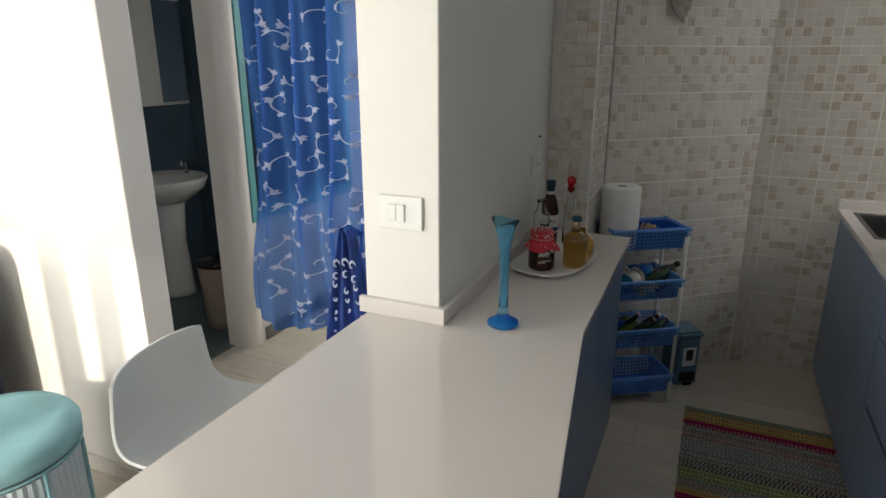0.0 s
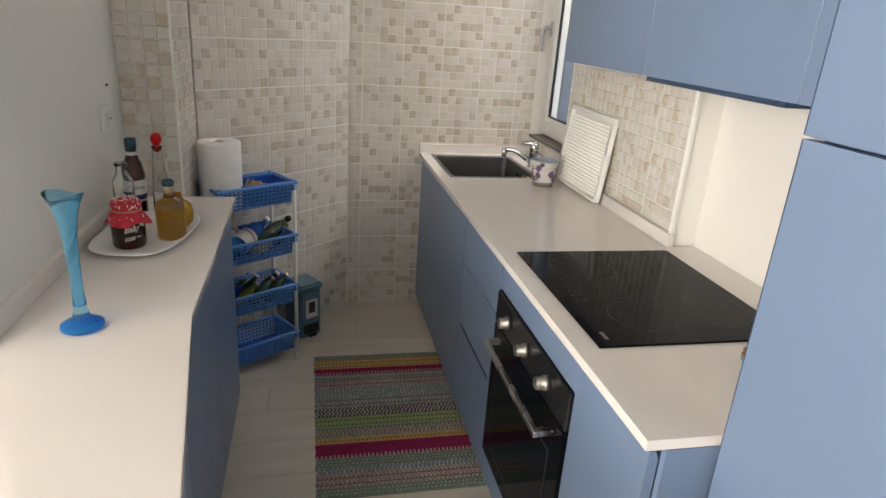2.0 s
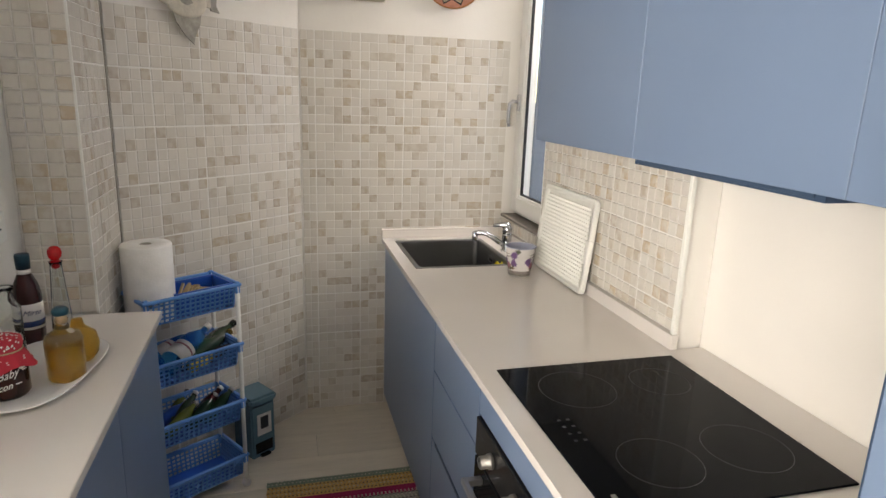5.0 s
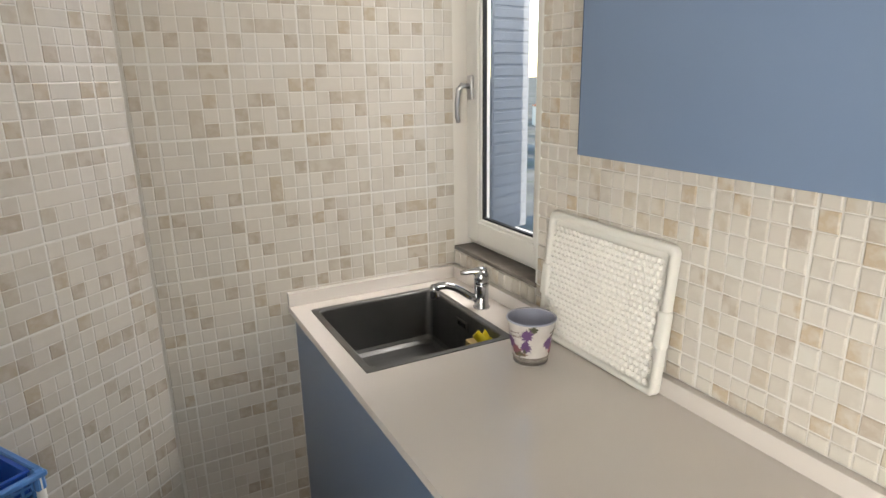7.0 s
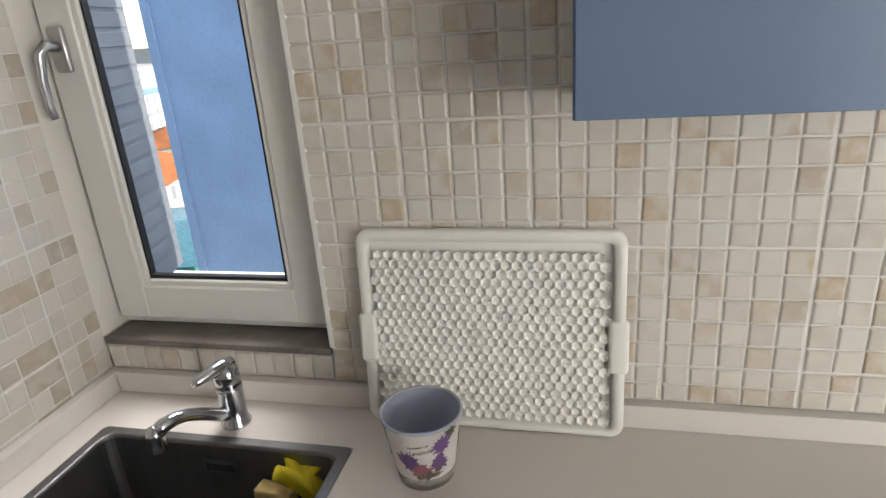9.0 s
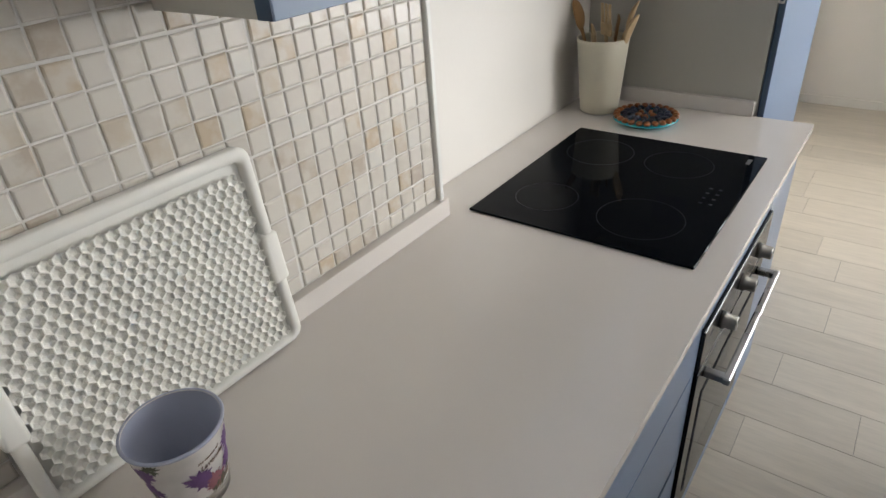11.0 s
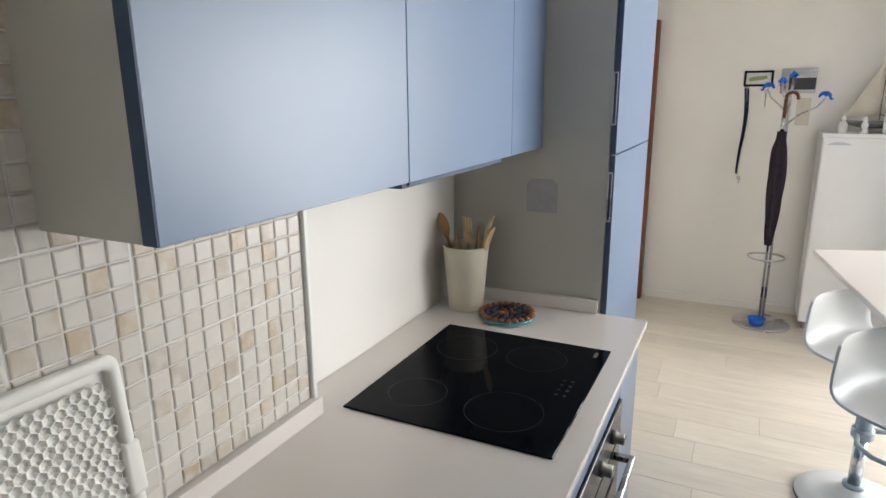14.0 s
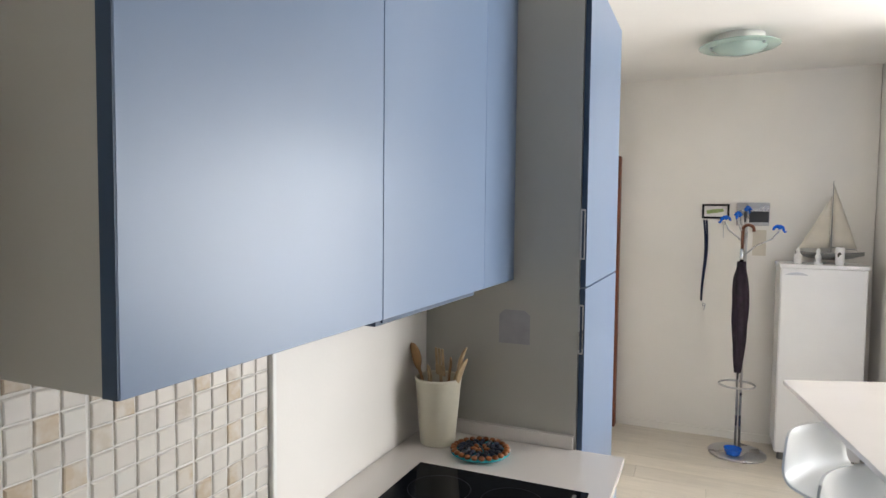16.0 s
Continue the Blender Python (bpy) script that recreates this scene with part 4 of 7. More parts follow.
for x in (-0.009, 0, 0.009):
    part("hole", lathe([(0.001, 0), (0.0025, 0), (0.0025, 0.0008), (0.001, 0.0008)], 10, at=(x, 0, 0.0142)), "black", so)
part("plug_hook", lathe([(0.001, 0), (0.004, 0), (0.004, 0.006), (0.001, 0.006)], 10, at=(0.04, 0.10, 0.0)), "black", so)

# ---- south hall ----
fb = thing("fuse_box", "grey wall fuse box with dark cover", "fuse box")
on_wall(fb, (0.105, -2.079, 1.712), 90)
part("case", box(-0.11, 0.11, -0.085, 0.085, 0, 0.03, 0.004), "satin", fb)
part("cover", box(-0.06, 0.105, -0.06, 0.02, 0.0305, 0.034, 0.002), "mark", fb)
nt = tagged(part("paper_note", box(-0.045, 0.045, -0.095, 0.095, 0.0, 0.0015), "sail"), "yellowed paper note hanging on the hall wall", "note")
on_wall(nt, (0.055, -2.079, 1.50), 90)
kf = thing("key_holder", "small black framed key holder with map picture", "key holder")
on_wall(kf, (0.358, -2.079, 1.732), 90)
b = box(-0.095, 0.095, 0.04, 0.055, 0, 0.02, 0.002)
box(-0.095, 0.095, -0.055, -0.04, 0, 0.02, 0.002, bm=b)
box(-0.095, -0.08, -0.04, 0.04, 0, 0.02, 0.002, bm=b)
box(0.08, 0.095, -0.04, 0.04, 0, 0.02, 0.002, bm=b)
part("frame", b, "black", kf)
part("picture", box(-0.08, 0.08, -0.04, 0.04, 0.002, 0.008), "label", kf)
part("map_patch", prism([(-0.06, -0.02), (0.02, -0.01), (0.06, 0.0), (0.05, 0.02), (-0.02, 0.015), (-0.065, 0.005)], 0.0082, 0.0092), "rl", kf)
for x in (-0.06, 0.07):
    part("hook", tube([(x, -0.05, 0.012), (x, -0.066, 0.014), (x, -0.066, 0.024)], 0.0018, 6), "satin", kf)
ly = thing("lanyard", "black lanyard with metal clip hanging from the key holder", "lanyard")
on_wall(ly, (0.428, -2.079, 1.665), 90)
for dx in (-0.009, 0.009):
    own = bmesh.new()
    n_ = 14
    prev = None
    for i in range(n_ + 1):
        z = -0.62 * i / n_
        x = dx * (1 - i / n_) + 0.012 * math.sin(i * 0.35)
        a_, b_ = own.verts.new((x - 0.007, z, 0.006)), own.verts.new((x + 0.007, z, 0.010))
        c_, d_ = own.verts.new((x - 0.007, z, 0.0072)), own.verts.new((x + 0.007, z, 0.0112))
        if prev:
            own.faces.new((prev[0], prev[1], b_, a_))
            own.faces.new((prev[2], c_, d_, prev[3]))
        prev = (a_, b_, c_, d_)
    part("strap", own, "navy", ly)
part("clip", tube(arc((0.008, -0.65, 0.01), 0.010, 0, 350, 12) + [(0.01, -0.69, 0.01)], 0.0025, 6), "chrome", ly)
ky = thing("key", "small key hanging on the wall hook", "key")
on_wall(ky, (0.30, -2.079, 1.60), 90)
part("shank", box(-0.003, 0.003, -0.07, 0.03, 0.006, 0.009, 0.001), "satin", ky)
part("bow", tube(arc((0, 0.04, 0.0075), 0.010, 0, 360, 12), 0.002, 5), "satin", ky)

sc = thing("shoe_cabinet", "tall narrow white glossy cabinet with one plain door", "cabinet", (-0.315, -1.91, 0))
part("body", box(-0.255, 0.255, -0.155, 0.158, 0.06, 1.345, 0.002), "whitegloss", sc)
part("top", box(-0.262, 0.262, -0.16, 0.178, 1.346, 1.372, 0.003), "whitegloss", sc)
for z0, z1 in ((0.062, 1.343),):
    f = part("door", box(-0.250, 0.250, 0.159, 0.176, z0, z1, 0.0015), "whitegloss", sc)
    hz = z1 - 0.045
    own = prism([(0.09, 0), (0.10, 0.006), (0.125, 0.016), (0.16, 0.020), (0.195, 0.016), (0.22, 0.006), (0.23, 0)], 0, 0.014, 0.001)
    own.transform(Matrix.Translation((0, 0.177, hz)) @ Matrix(((1, 0, 0, 0), (0, 0, 1, 0), (0, 1, 0, 0), (0, 0, 0, 1))))
    bmesh.ops.recalc_face_normals(own, faces=own.faces)
    part("handle", own, "satin", f, "curved grey metal grip")
for x in (-0.21, 0.21):
    for y in (-0.12, 0.12):
        part("foot", lathe([(0.001, 0), (0.024, 0), (0.02, 0.06), (0.001, 0.06)], 14, at=(x, y, 0)), "knob", sc)

bo = thing("model_sailboat", "model sailing boat with ivory sails on the white cabinet", "model boat", (-0.365, -1.90, 1.372))
own = bmesh.new()
sec = []
for i in range(13):
    u = -1 + 2 * i / 12
    w = 0.035 * (1 - abs(u) ** 2.4) + 0.002
    h = 0.012 * u * u
    sec.append([own.verts.new((u * 0.205, s * w, zz)) for s, zz in ((-1, 0.075 + h), (-0.8, 0.05 + h), (0, 0.028 + h + 0.03 * abs(u) ** 3), (0.8, 0.05 + h), (1, 0.075 + h))])
for a, b in zip(sec, sec[1:]):
    for k in range(4):
        own.faces.new((a[k], b[k], b[k + 1], a[k + 1]))
    own.faces.new((a[4], b[4], b[0], a[0]))
own.faces.new(sec[0])
own.faces.new(sec[-1][::-1])
bmesh.ops.recalc_face_normals(own, faces=own.faces)
part("hull", own, "hull", bo, "", True)
b = box(-0.08, -0.07, -0.035, 0.035, 0, 0.045, 0.002)
box(0.07, 0.08, -0.035, 0.035, 0, 0.045, 0.002, bm=b)
box(-0.08, 0.08, -0.03, 0.03, 0.0, 0.006, bm=b)
part("stand", b, "hull", bo)
part("mast", tube([(-0.01, 0, 0.08), (-0.01, 0, 0.57)], [0.004, 0.002], 8), "hull", bo)
part("boom", tube([(-0.01, 0, 0.115), (-0.16, 0, 0.10)], 0.003, 8), "hull", bo)


def sail(pts, name):
    own = bmesh.new()
    A, B, C = (Vector(p) for p in pts)
    n_ = 8
    rows_ = []
    for i in range(n_ + 1):
        row = []
        for j in range(n_ + 1 - i):
            u, v = i / n_, j / n_
            w = 1 - u - v
            p = A * w + B * v + C * u
            p.y += 0.03 * (w * v * 4 + v * u * 2 + w * u * 2)
            row.append(own.verts.new(p))
        rows_.append(row)
    for i in range(n_):
        for j in range(n_ - i):
            own.faces.new((rows_[i][j], rows_[i][j + 1], rows_[i + 1][j]))
            if j + 1 < len(rows_[i + 1]):
                own.faces.new((rows_[i][j + 1], rows_[i + 1][j + 1], rows_[i + 1][j]))
    ex = bmesh.ops.extrude_face_region(own, geom=own.faces[:])
    for v in ex["geom"]:
        if isinstance(v, bmesh.types.BMVert):
            v.co.y += 0.001
    part(name, own, "sail", bo, "", True)


sail([(-0.013, 0, 0.12), (-0.16, 0, 0.108), (-0.012, 0, 0.55)], "mainsail")
sail([(0.004, 0, 0.115), (0.185, 0, 0.105), (-0.004, 0, 0.47)], "jib")


def small_bottle(x, label, body, mat_, cap):
    t = thing("bottle", label, "bottle", (x, -1.78, 1.372))
    part("body", lathe(body, 20), mat_, t, "", True)
    part("cap", lathe(cap, 16), "whiteplastic", t, "", True)


small_bottle(-0.165, "small clear bottle with white pump cap", [(0.001, 0), (0.024, 0), (0.025, 0.01), (0.025, 0.06), (0.010, 0.078), (0.010, 0.085)], "label", [(0.011, 0.085), (0.011, 0.105), (0.004, 0.108), (0.003, 0.13), (0.001, 0.13)])
fg = thing("figurine", "small white porcelain figurine", "ornament", (-0.285, -1.78, 1.372))
part("figure", lathe([(0.001, 0), (0.026, 0), (0.026, 0.012), (0.012, 0.02), (0.018, 0.04), (0.022, 0.055), (0.012, 0.072), (0.014, 0.088), (0.008, 0.105), (0.001, 0.108)], 20), "whitegloss", fg, "", True)
cn = thing("candle_jar", "white cylindrical jar with small dark oval label", "jar", (-0.41, -1.78, 1.372))
part("body", lathe([(0.001, 0), (0.026, 0), (0.027, 0.003), (0.027, 0.118), (0.024, 0.122), (0.001, 0.12)], 24), "whitegloss", cn, "", True)
b = lathe([(0.001, 0), (0.012, 0), (0.012, 0.002), (0.001, 0.002)], 16, m=Matrix.Translation((0.008, 0.0245, 0.07)) @ Matrix.Rotation(radians(-100), 4, "X") @ Matrix.Scale(1.5, 4, (0, 1, 0)))
part("oval_label", b, "numeral", cn)

cs = thing("coat_stand", "grey metal coat stand with blue plastic knobs and umbrella ring", "coat stand", (0.17, -1.76, 0))
part("base", lathe([(0.001, 0), (0.19, 0), (0.19, 0.012), (0.185, 0.016), (0.03, 0.018), (0.001, 0.018)], 48), "satin", cs, "", True)
for dx in (-0.012, 0.012):
    part("pole", tube([(dx, 0, 0.016), (dx, 0, 1.62), (dx * 1.5, 0, 1.70)], 0.0085, 12), "satin", cs, "", True)
part("umbrella_ring", tube(arc((0.02, 0.09, 0.52), 0.115, 0, 360, 36), 0.007, 8, cap=False), "satin", cs, "", True)
part("ring_arm", tube([(0.0, 0.0, 0.52), (0, -0.02, 0.52)], 0.006, 8), "satin", cs)
for ax, ay, h1 in ((0.13, 0.05, 1.66), (0.05, 0.14, 1.69), (-0.02, -0.06, 1.73), (-0.21, 0.06, 1.60)):
    arm = part("arm", tube([(0, 0, 1.42 if ax < -0.1 else 1.5), (ax * 0.35, ay * 0.35, h1 - 0.11), (ax * 0.8, ay * 0.8, h1 - 0.06), (ax, ay, h1)], 0.006, 8), "satin", cs, "", True)
    hd = math.atan2(ay, ax)
    b = tube([(-0.055, 0, -0.012), (-0.045, 0, 0.012), (-0.020, 0, 0.026), (0.010, 0, 0.024), (0.032, 0, 0.008), (0.036, 0, -0.016), (0.046, 0, -0.030), (0.060, 0, -0.022)], [0.010, 0.014, 0.017, 0.017, 0.014, 0.011, 0.009, 0.007], 12)
    tube([(0.0, -0.035, 0.0), (0.0, -0.018, 0.018), (0.0, 0.018, 0.018), (0.0, 0.035, 0.0)], [0.008, 0.013, 0.013, 0.008], 10, bm=b)
    b.transform(Matrix.Translation((ax, ay, h1 + 0.010)) @ Matrix.Rotation(hd, 4, "Z") @ Matrix.Scale(0.72, 4))
    part("knob", b, "blueac", arm, "blue acrylic hook end", True)
um = thing("umbrella", "furled dark umbrella with curved wooden handle", "umbrella", (0.185, -1.695, 0.60))
n_ = 14
own = bmesh.new()
prev = None
for i in range(n_ + 1):
    u = i / n_
    z = 0.0 + 0.78 * u
    r = 0.012 + 0.035 * math.sin(math.pi * min(1, u * 0.55 + 0.12)) ** 1.4 * (1 - 0.35 * (u > 0.9))
    ringv = []
    for k in range(24):
        a = 2 * math.pi * k / 24
        rr = r * (1 + 0.22 * math.sin(4 * a + 5 * u) + 0.08 * math.sin(9 * a - 8 * u))
        ringv.append(own.verts.new((rr * math.cos(a) + 0.02 * (1 - u) * 0, rr * math.sin(a), z)))
    if prev:
        for k in range(24):
            own.faces.new((prev[k], prev[(k + 1) % 24], ringv[(k + 1) % 24], ringv[k]))
    else:
        own.faces.new(ringv[::-1])
    prev = ringv
own.faces.new(prev)
part("canopy", own, "umbrella", um, "", True)
part("tip", tube([(0, 0, -0.05), (0, 0, 0.01)], [0.004, 0.007], 8), "black", um)
part("ferrule", tube([(0, 0, 0.77), (0, 0, 0.87)], 0.014, 12), "chrome", um, "", True)
part("handle", tube([(0, 0, 0.86), (0, 0, 0.98)] + arc((-0.035, 0, 1.0), 0.035, 0, 200, 12, "xz"), 0.011, 12), "handlew", um, "", True)
bb = thing("pet_bowl", "small blue plastic bowl on the stand base", "bowl", (0.20, -1.68, 0.018))
part("bowl", lathe([(0.001, 0), (0.045, 0), (0.06, 0.045), (0.057, 0.045), (0.042, 0.006), (0.001, 0.005)], 28), "blueac", bb, "", True)

cl = thing("ceiling_lamp", "round layered pale green glass ceiling lamp", "ceiling lamp", (0.27, -1.03, CEIL))
part("mount", lathe([(0.001, 0), (0.14, 0), (0.14, -0.054), (0.001, -0.054)], 36), "whiteplastic", cl, "", True)
part("glass_disc", lathe([(0.001, -0.055), (0.215, -0.055), (0.222, -0.059), (0.215, -0.063), (0.001, -0.063)], 56), "lampglass", cl, "", True)
part("diffuser", lathe([(0.15, -0.064), (0.15, -0.070), (0.10, -0.098), (0.001, -0.112)], 40), "lampglass", cl, "", True)
for a in (20, 140, 260):
    part("clip", lathe([(0.001, 0), (0.008, 0), (0.008, -0.015), (0.001, -0.018)], 10, at=(0.16 * math.cos(radians(a)), 0.16 * math.sin(radians(a)), -0.062)), "chrome", cl)

# ---- peninsula cabinet ----
pc = thing("peninsula_cabinet", "satin blue cabinet under the counter top facing the kitchen aisle", "cabinet", (-0.41, 1.83, 0))
part("body", box(-0.175, 0.146, -0.73, 0.725, 0.06, 0.84), "blue", pc)
# Same dark colour for the shaded groove under the counter top.
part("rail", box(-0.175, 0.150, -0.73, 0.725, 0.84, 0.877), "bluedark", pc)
part("plinth", box(-0.165, 0.13, -0.72, 0.715, 0, 0.06), "bluedark", pc)
for y0, y1 in ((-0.732, -0.268), (-0.266, 0.228), (0.230, 0.727)):
    own = bmesh.new()
    prof = [(0.148, 0.05), (0.166, 0.05), (0.166, 0.838), (0.160, 0.852), (0.148, 0.852)]
    a = [own.verts.new((x, y0, z)) for x, z in prof]
    b = [own.verts.new((x, y1, z)) for x, z in prof]
    own.faces.new(a)
    own.faces.new(b[::-1])
    for i in range(5):
        own.faces.new((a[i], b[i], b[(i + 1) % 5], a[(i + 1) % 5]))
    bmesh.ops.recalc_face_normals(own, faces=own.faces)
    part("door", own, "blue", pc)

# ---- things on the sink worktop ----
bd = thing("drying_board", "white honeycomb plastic drying board leaning against the tiles", "drying board")
bm_ = Matrix(((0, 0, -1, 0), (-1, 0, 0, 0), (0, 1, 0, 0), (0, 0, 0, 1)))
bd.matrix_world = Matrix.Translation((1.203, 2.70, CT + 0.004)) @ Matrix.Rotation(radians(5.5), 4, "Y") @ bm_
BW, BH = 0.219, 0.352
part("back_sheet", box(-BW + 0.012, BW - 0.012, 0.012, BH - 0.012, -0.012, -0.006), "boardm", bd)
own = bmesh.new()
rr, segs = 0.022, 6


def rrect(w0, w1, h0, h1, r, z):
    out = []
    for cx, cy, a0 in ((w1 - r, h1 - r, 0), (w0 + r, h1 - r, 90), (w0 + r, h0 + r, 180), (w1 - r, h0 + r, 270)):
        for k in range(segs + 1):
            a = radians(a0 + 90 * k / segs)
            out.append(own.verts.new((cx + r * math.cos(a), cy + r * math.sin(a), z)))
    return out


lo = [rrect(-BW, BW, 0, BH, rr, -0.010), rrect(-BW, BW, 0, BH, rr, 0.004), rrect(-BW + 0.003, BW - 0.003, 0.003, BH - 0.003, rr - 0.003, 0.0075),
      rrect(-BW + 0.017, BW - 0.017, 0.012, BH - 0.019, rr - 0.010, 0.0075), rrect(-BW + 0.020, BW - 0.020, 0.015, BH - 0.022, rr - 0.012, -0.006)]
for a, b in zip(lo, lo[1:]):
    for i in range(len(a)):
        own.faces.new((a[i], a[(i + 1) % len(a)], b[(i + 1) % len(a)], b[i]))
bmesh.ops.recalc_face_normals(own, faces=own.faces)
part("rim", own, "boardm", bd, "", True)
for s in (-1, 1):
    hb = box(-0.016, 0.016, 0.115, 0.205, -0.012, 0.011, 0.0075, seg=3)
    part("grip", shift(hb, s * (BW - 0.010), 0, 0), "boardm", bd, "", True)
hv, hf = [], []
P = 0.0171
x_lo, x_hi, y_lo, y_hi = -BW + 0.0300, BW - 0.0300, 0.027, BH - 0.031
row, y = 0, y_lo
while y < y_hi:
    x = x_lo + (P / 2 if row % 2 else 0)
    while x < x_hi + 0.001:
        base = len(hv)
        for rad, z in ((P * 0.577, 0.0056), (P * 0.525, 0.0054), (P * 0.470, 0.0026), (P * 0.36, 0.0002), (P * 0.20, -0.0006)):
            for k in range(6):
                a = radians(30 + 60 * k)
                hv.append((x + rad * math.cos(a), y + rad * math.sin(a), z))
        for j in (0, 6, 12, 18):
            for k in range(6):
                hf.append((base + j + k, base + j + (k + 1) % 6, base + j + 6 + (k + 1) % 6, base + j + 6 + k))
        hf.append(tuple(base + 24 + k for k in range(6)))
        x += P
    y += P * 0.866
    row += 1
me = bpy.data.meshes.new("honeycomb")
me.from_pydata(hv, [], hf)
me.materials.append(M["boardm"])
hc = tagged(new("honeycomb", me), kind="stuff")
hc.parent = bd

cup = thing("tin_cup", "cream tin cup with lavender print and lilac inside", "cup", (1.078, 2.785, CT))
part("cup_wall", lathe([(0.001, 0.0005), (0.041, 0.0005), (0.043, 0.003), (0.0435, 0.006), (0.0605, 0.117), (0.0625, 0.119), (0.062, 0.122), (0.0595, 0.121), (0.0425, 0.006), (0.001, 0.005)], 44), "cupwhite", cup, "", True)
part("inner_lining", lathe([(0.001, 0.0058), (0.0422, 0.0065), (0.0593, 0.1205)], 44), "lilac", cup, "lilac enamel lining", True)
part("lip", lathe([(0.0597, 0.119), (0.0632, 0.1185), (0.0637, 0.1205), (0.0625, 0.1225), (0.0597, 0.122)], 44), "lilac", cup, "", True)
part("grey_band", lathe([(0.0436, 0.006), (0.0440, 0.005), (0.0471, 0.026), (0.0467, 0.026)], 44), "bandgrey", cup, "grey printed base band", True)
rnd = random.Random(11)


def cup_pt(a, z, off=0.0006):
    r = 0.0435 + (z - 0.006) / 0.111 * 0.017 + off
    return (r * math.cos(a), r * math.sin(a), z)


own_p, own_r, own_b, own_g = bmesh.new(), bmesh.new(), bmesh.new(), bmesh.new()
layer = [0]


def petal(tgt, a0, z0, length, wide, turn, lift=0.0006):
    """A pointed petal on the cup's wall, from (a0, z0) along the way turn."""
    layer[0] = (layer[0] + 1) % 9
    c_, s_ = math.cos(turn), math.sin(turn)
    pts = [(0, 0), (0.35, 0.5), (0.7, 0.35), (1, 0), (0.7, -0.35), (0.35, -0.5)]
    tgt.faces.new([tgt.verts.new(cup_pt(a0 + (u * length * c_ - w * wide * s_) / 0.052, z0 + u * length * s_ + w * wide * c_, lift + 0.00006 * layer[0])) for u, w in pts])


def bloom(tgt, a0, z0, n, size, low=0.0, span=6.28):
    for k in range(n):
        petal(tgt, a0, z0, size * rnd.uniform(0.7, 1.1), size * 0.34, low + span * k / n + rnd.uniform(-0.2, 0.2))


for k in range(3):
    A0 = radians(190 + 120 * k)
    for da, z0, n_, sz, tgt in ((-0.42, 0.066, 16, 0.016, own_p), (-0.33, 0.058, 14, 0.013, own_p), (-0.05, 0.050, 15, 0.012, own_r), (0.10, 0.046, 13, 0.011, own_r), (-0.14, 0.044, 12, 0.010, own_r),
                            (0.52, 0.056, 13, 0.015, own_p), (0.54, 0.068, 8, 0.009, own_p), (0.62, 0.094, 11, 0.014, own_p), (0.56, 0.086, 8, 0.012, own_p), (0.86, 0.108, 9, 0.010, own_g), (-0.06, 0.036, 10, 0.009, own_g), (0.16, 0.036, 9, 0.010, own_g)):
        bloom(tgt, A0 + da, z0, n_ + 4, sz * 1.2)
    for i in range(6):
        petal(own_b, A0 + 0.22 + 0.055 * i, 0.030, 0.014, 0.0035, 1.57)
        petal(own_g, A0 + 0.40 + 0.03 * i, 0.040, 0.014, 0.002, 1.3 + 0.1 * i)
    for i in range(4):
        petal(own_b, A0 + 0.20 + 0.10 * i, 0.034 + 0.002 * (i % 2), 0.009, 0.003, 0.1)
        petal(own_b, A0 - 0.10 + 0.05 * i, 0.028, 0.012, 0.005, 1.5)
part("lavender_print", own_p, "plum", cup, kind="stuff")
part("flower_print", own_r, "rose", cup, kind="stuff")
part("fence_print", own_b, "brownpr", cup, kind="stuff")
part("leaf_print", own_g, "leafpr", cup, kind="stuff")


def text_part(s, size, mat_, parent, m, name="lettering"):
    cu = bpy.data.curves.new("txt", "FONT")
    cu.body, cu.size, cu.extrude, cu.resolution_u = s, size, 0.0003, 2
    cu.align_x, cu.shear = "CENTER", 0.45
    tmp = bpy.data.objects.new("txt", cu)
    me_ = bpy.data.meshes.new_from_object(tmp)
    me_.name = name
    bpy.data.objects.remove(tmp)
    me_.transform(m)
    me_.materials.clear()
    me_.materials.append(M[mat_])
    ob = new(name, me_)
    ob.parent = parent
    return ob


def wrap_text(s, size, mat_, parent, radius, z, angle, tilt=0, name="lettering", cone=0.0):
    ob = text_part(s, size, mat_, parent, Matrix.Rotation(radians(tilt), 4, "Z"), name)
    for v in ob.data.vertices:
        r = radius + v.co.z + cone * v.co.y
        a = radians(angle) + v.co.x / radius
        v.co = Vector((r * math.cos(a), r * math.sin(a), z + v.co.y))
    return ob


for k in range(3):
    wrap_text("Lavender", 0.011, "brownpr", cup, 0.0552, 0.080, 192 + 120 * k, 8, cone=0.153)
    wrap_text("the season of", 0.006, "brownpr", cup, 0.0570, 0.092, 186 + 120 * k, 8, cone=0.153)

gl = thing("rubber_gloves", "crumpled yellow rubber gloves over the sink corner", "gloves", (1.085, 2.985, 0.825))
rnd = random.Random(3)
glove = None
for i in range(7):
    own = bmesh.new()
    a = -0.6 + i * 0.35
    tube([(0, 0, 0), (0.012 * math.cos(a), 0.02 + 0.01 * math.sin(a), 0.022), (0.03 * math.cos(a * 1.3), 0.03 * math.sin(a) + 0.012, 0.034 + 0.006 * math.sin(i * 2.2))], [0.014, 0.012, 0.008], 8, bm=own)
    for v in own.verts:
        v.co = v.co * 1.45 + Vector(noise.noise_vector(v.co * 60)) * 0.008
    glove = part("finger" if glove else "glove", own, "yellowcloth", glove or gl, "", True) if not glove else (part("finger", own, "yellowcloth", glove, "", True), glove)[1]
sg = thing("sponge", "cream yellow sponge with dark scouring side in the sink corner", "sponge", (1.072, 3.058, 0.785), 84)
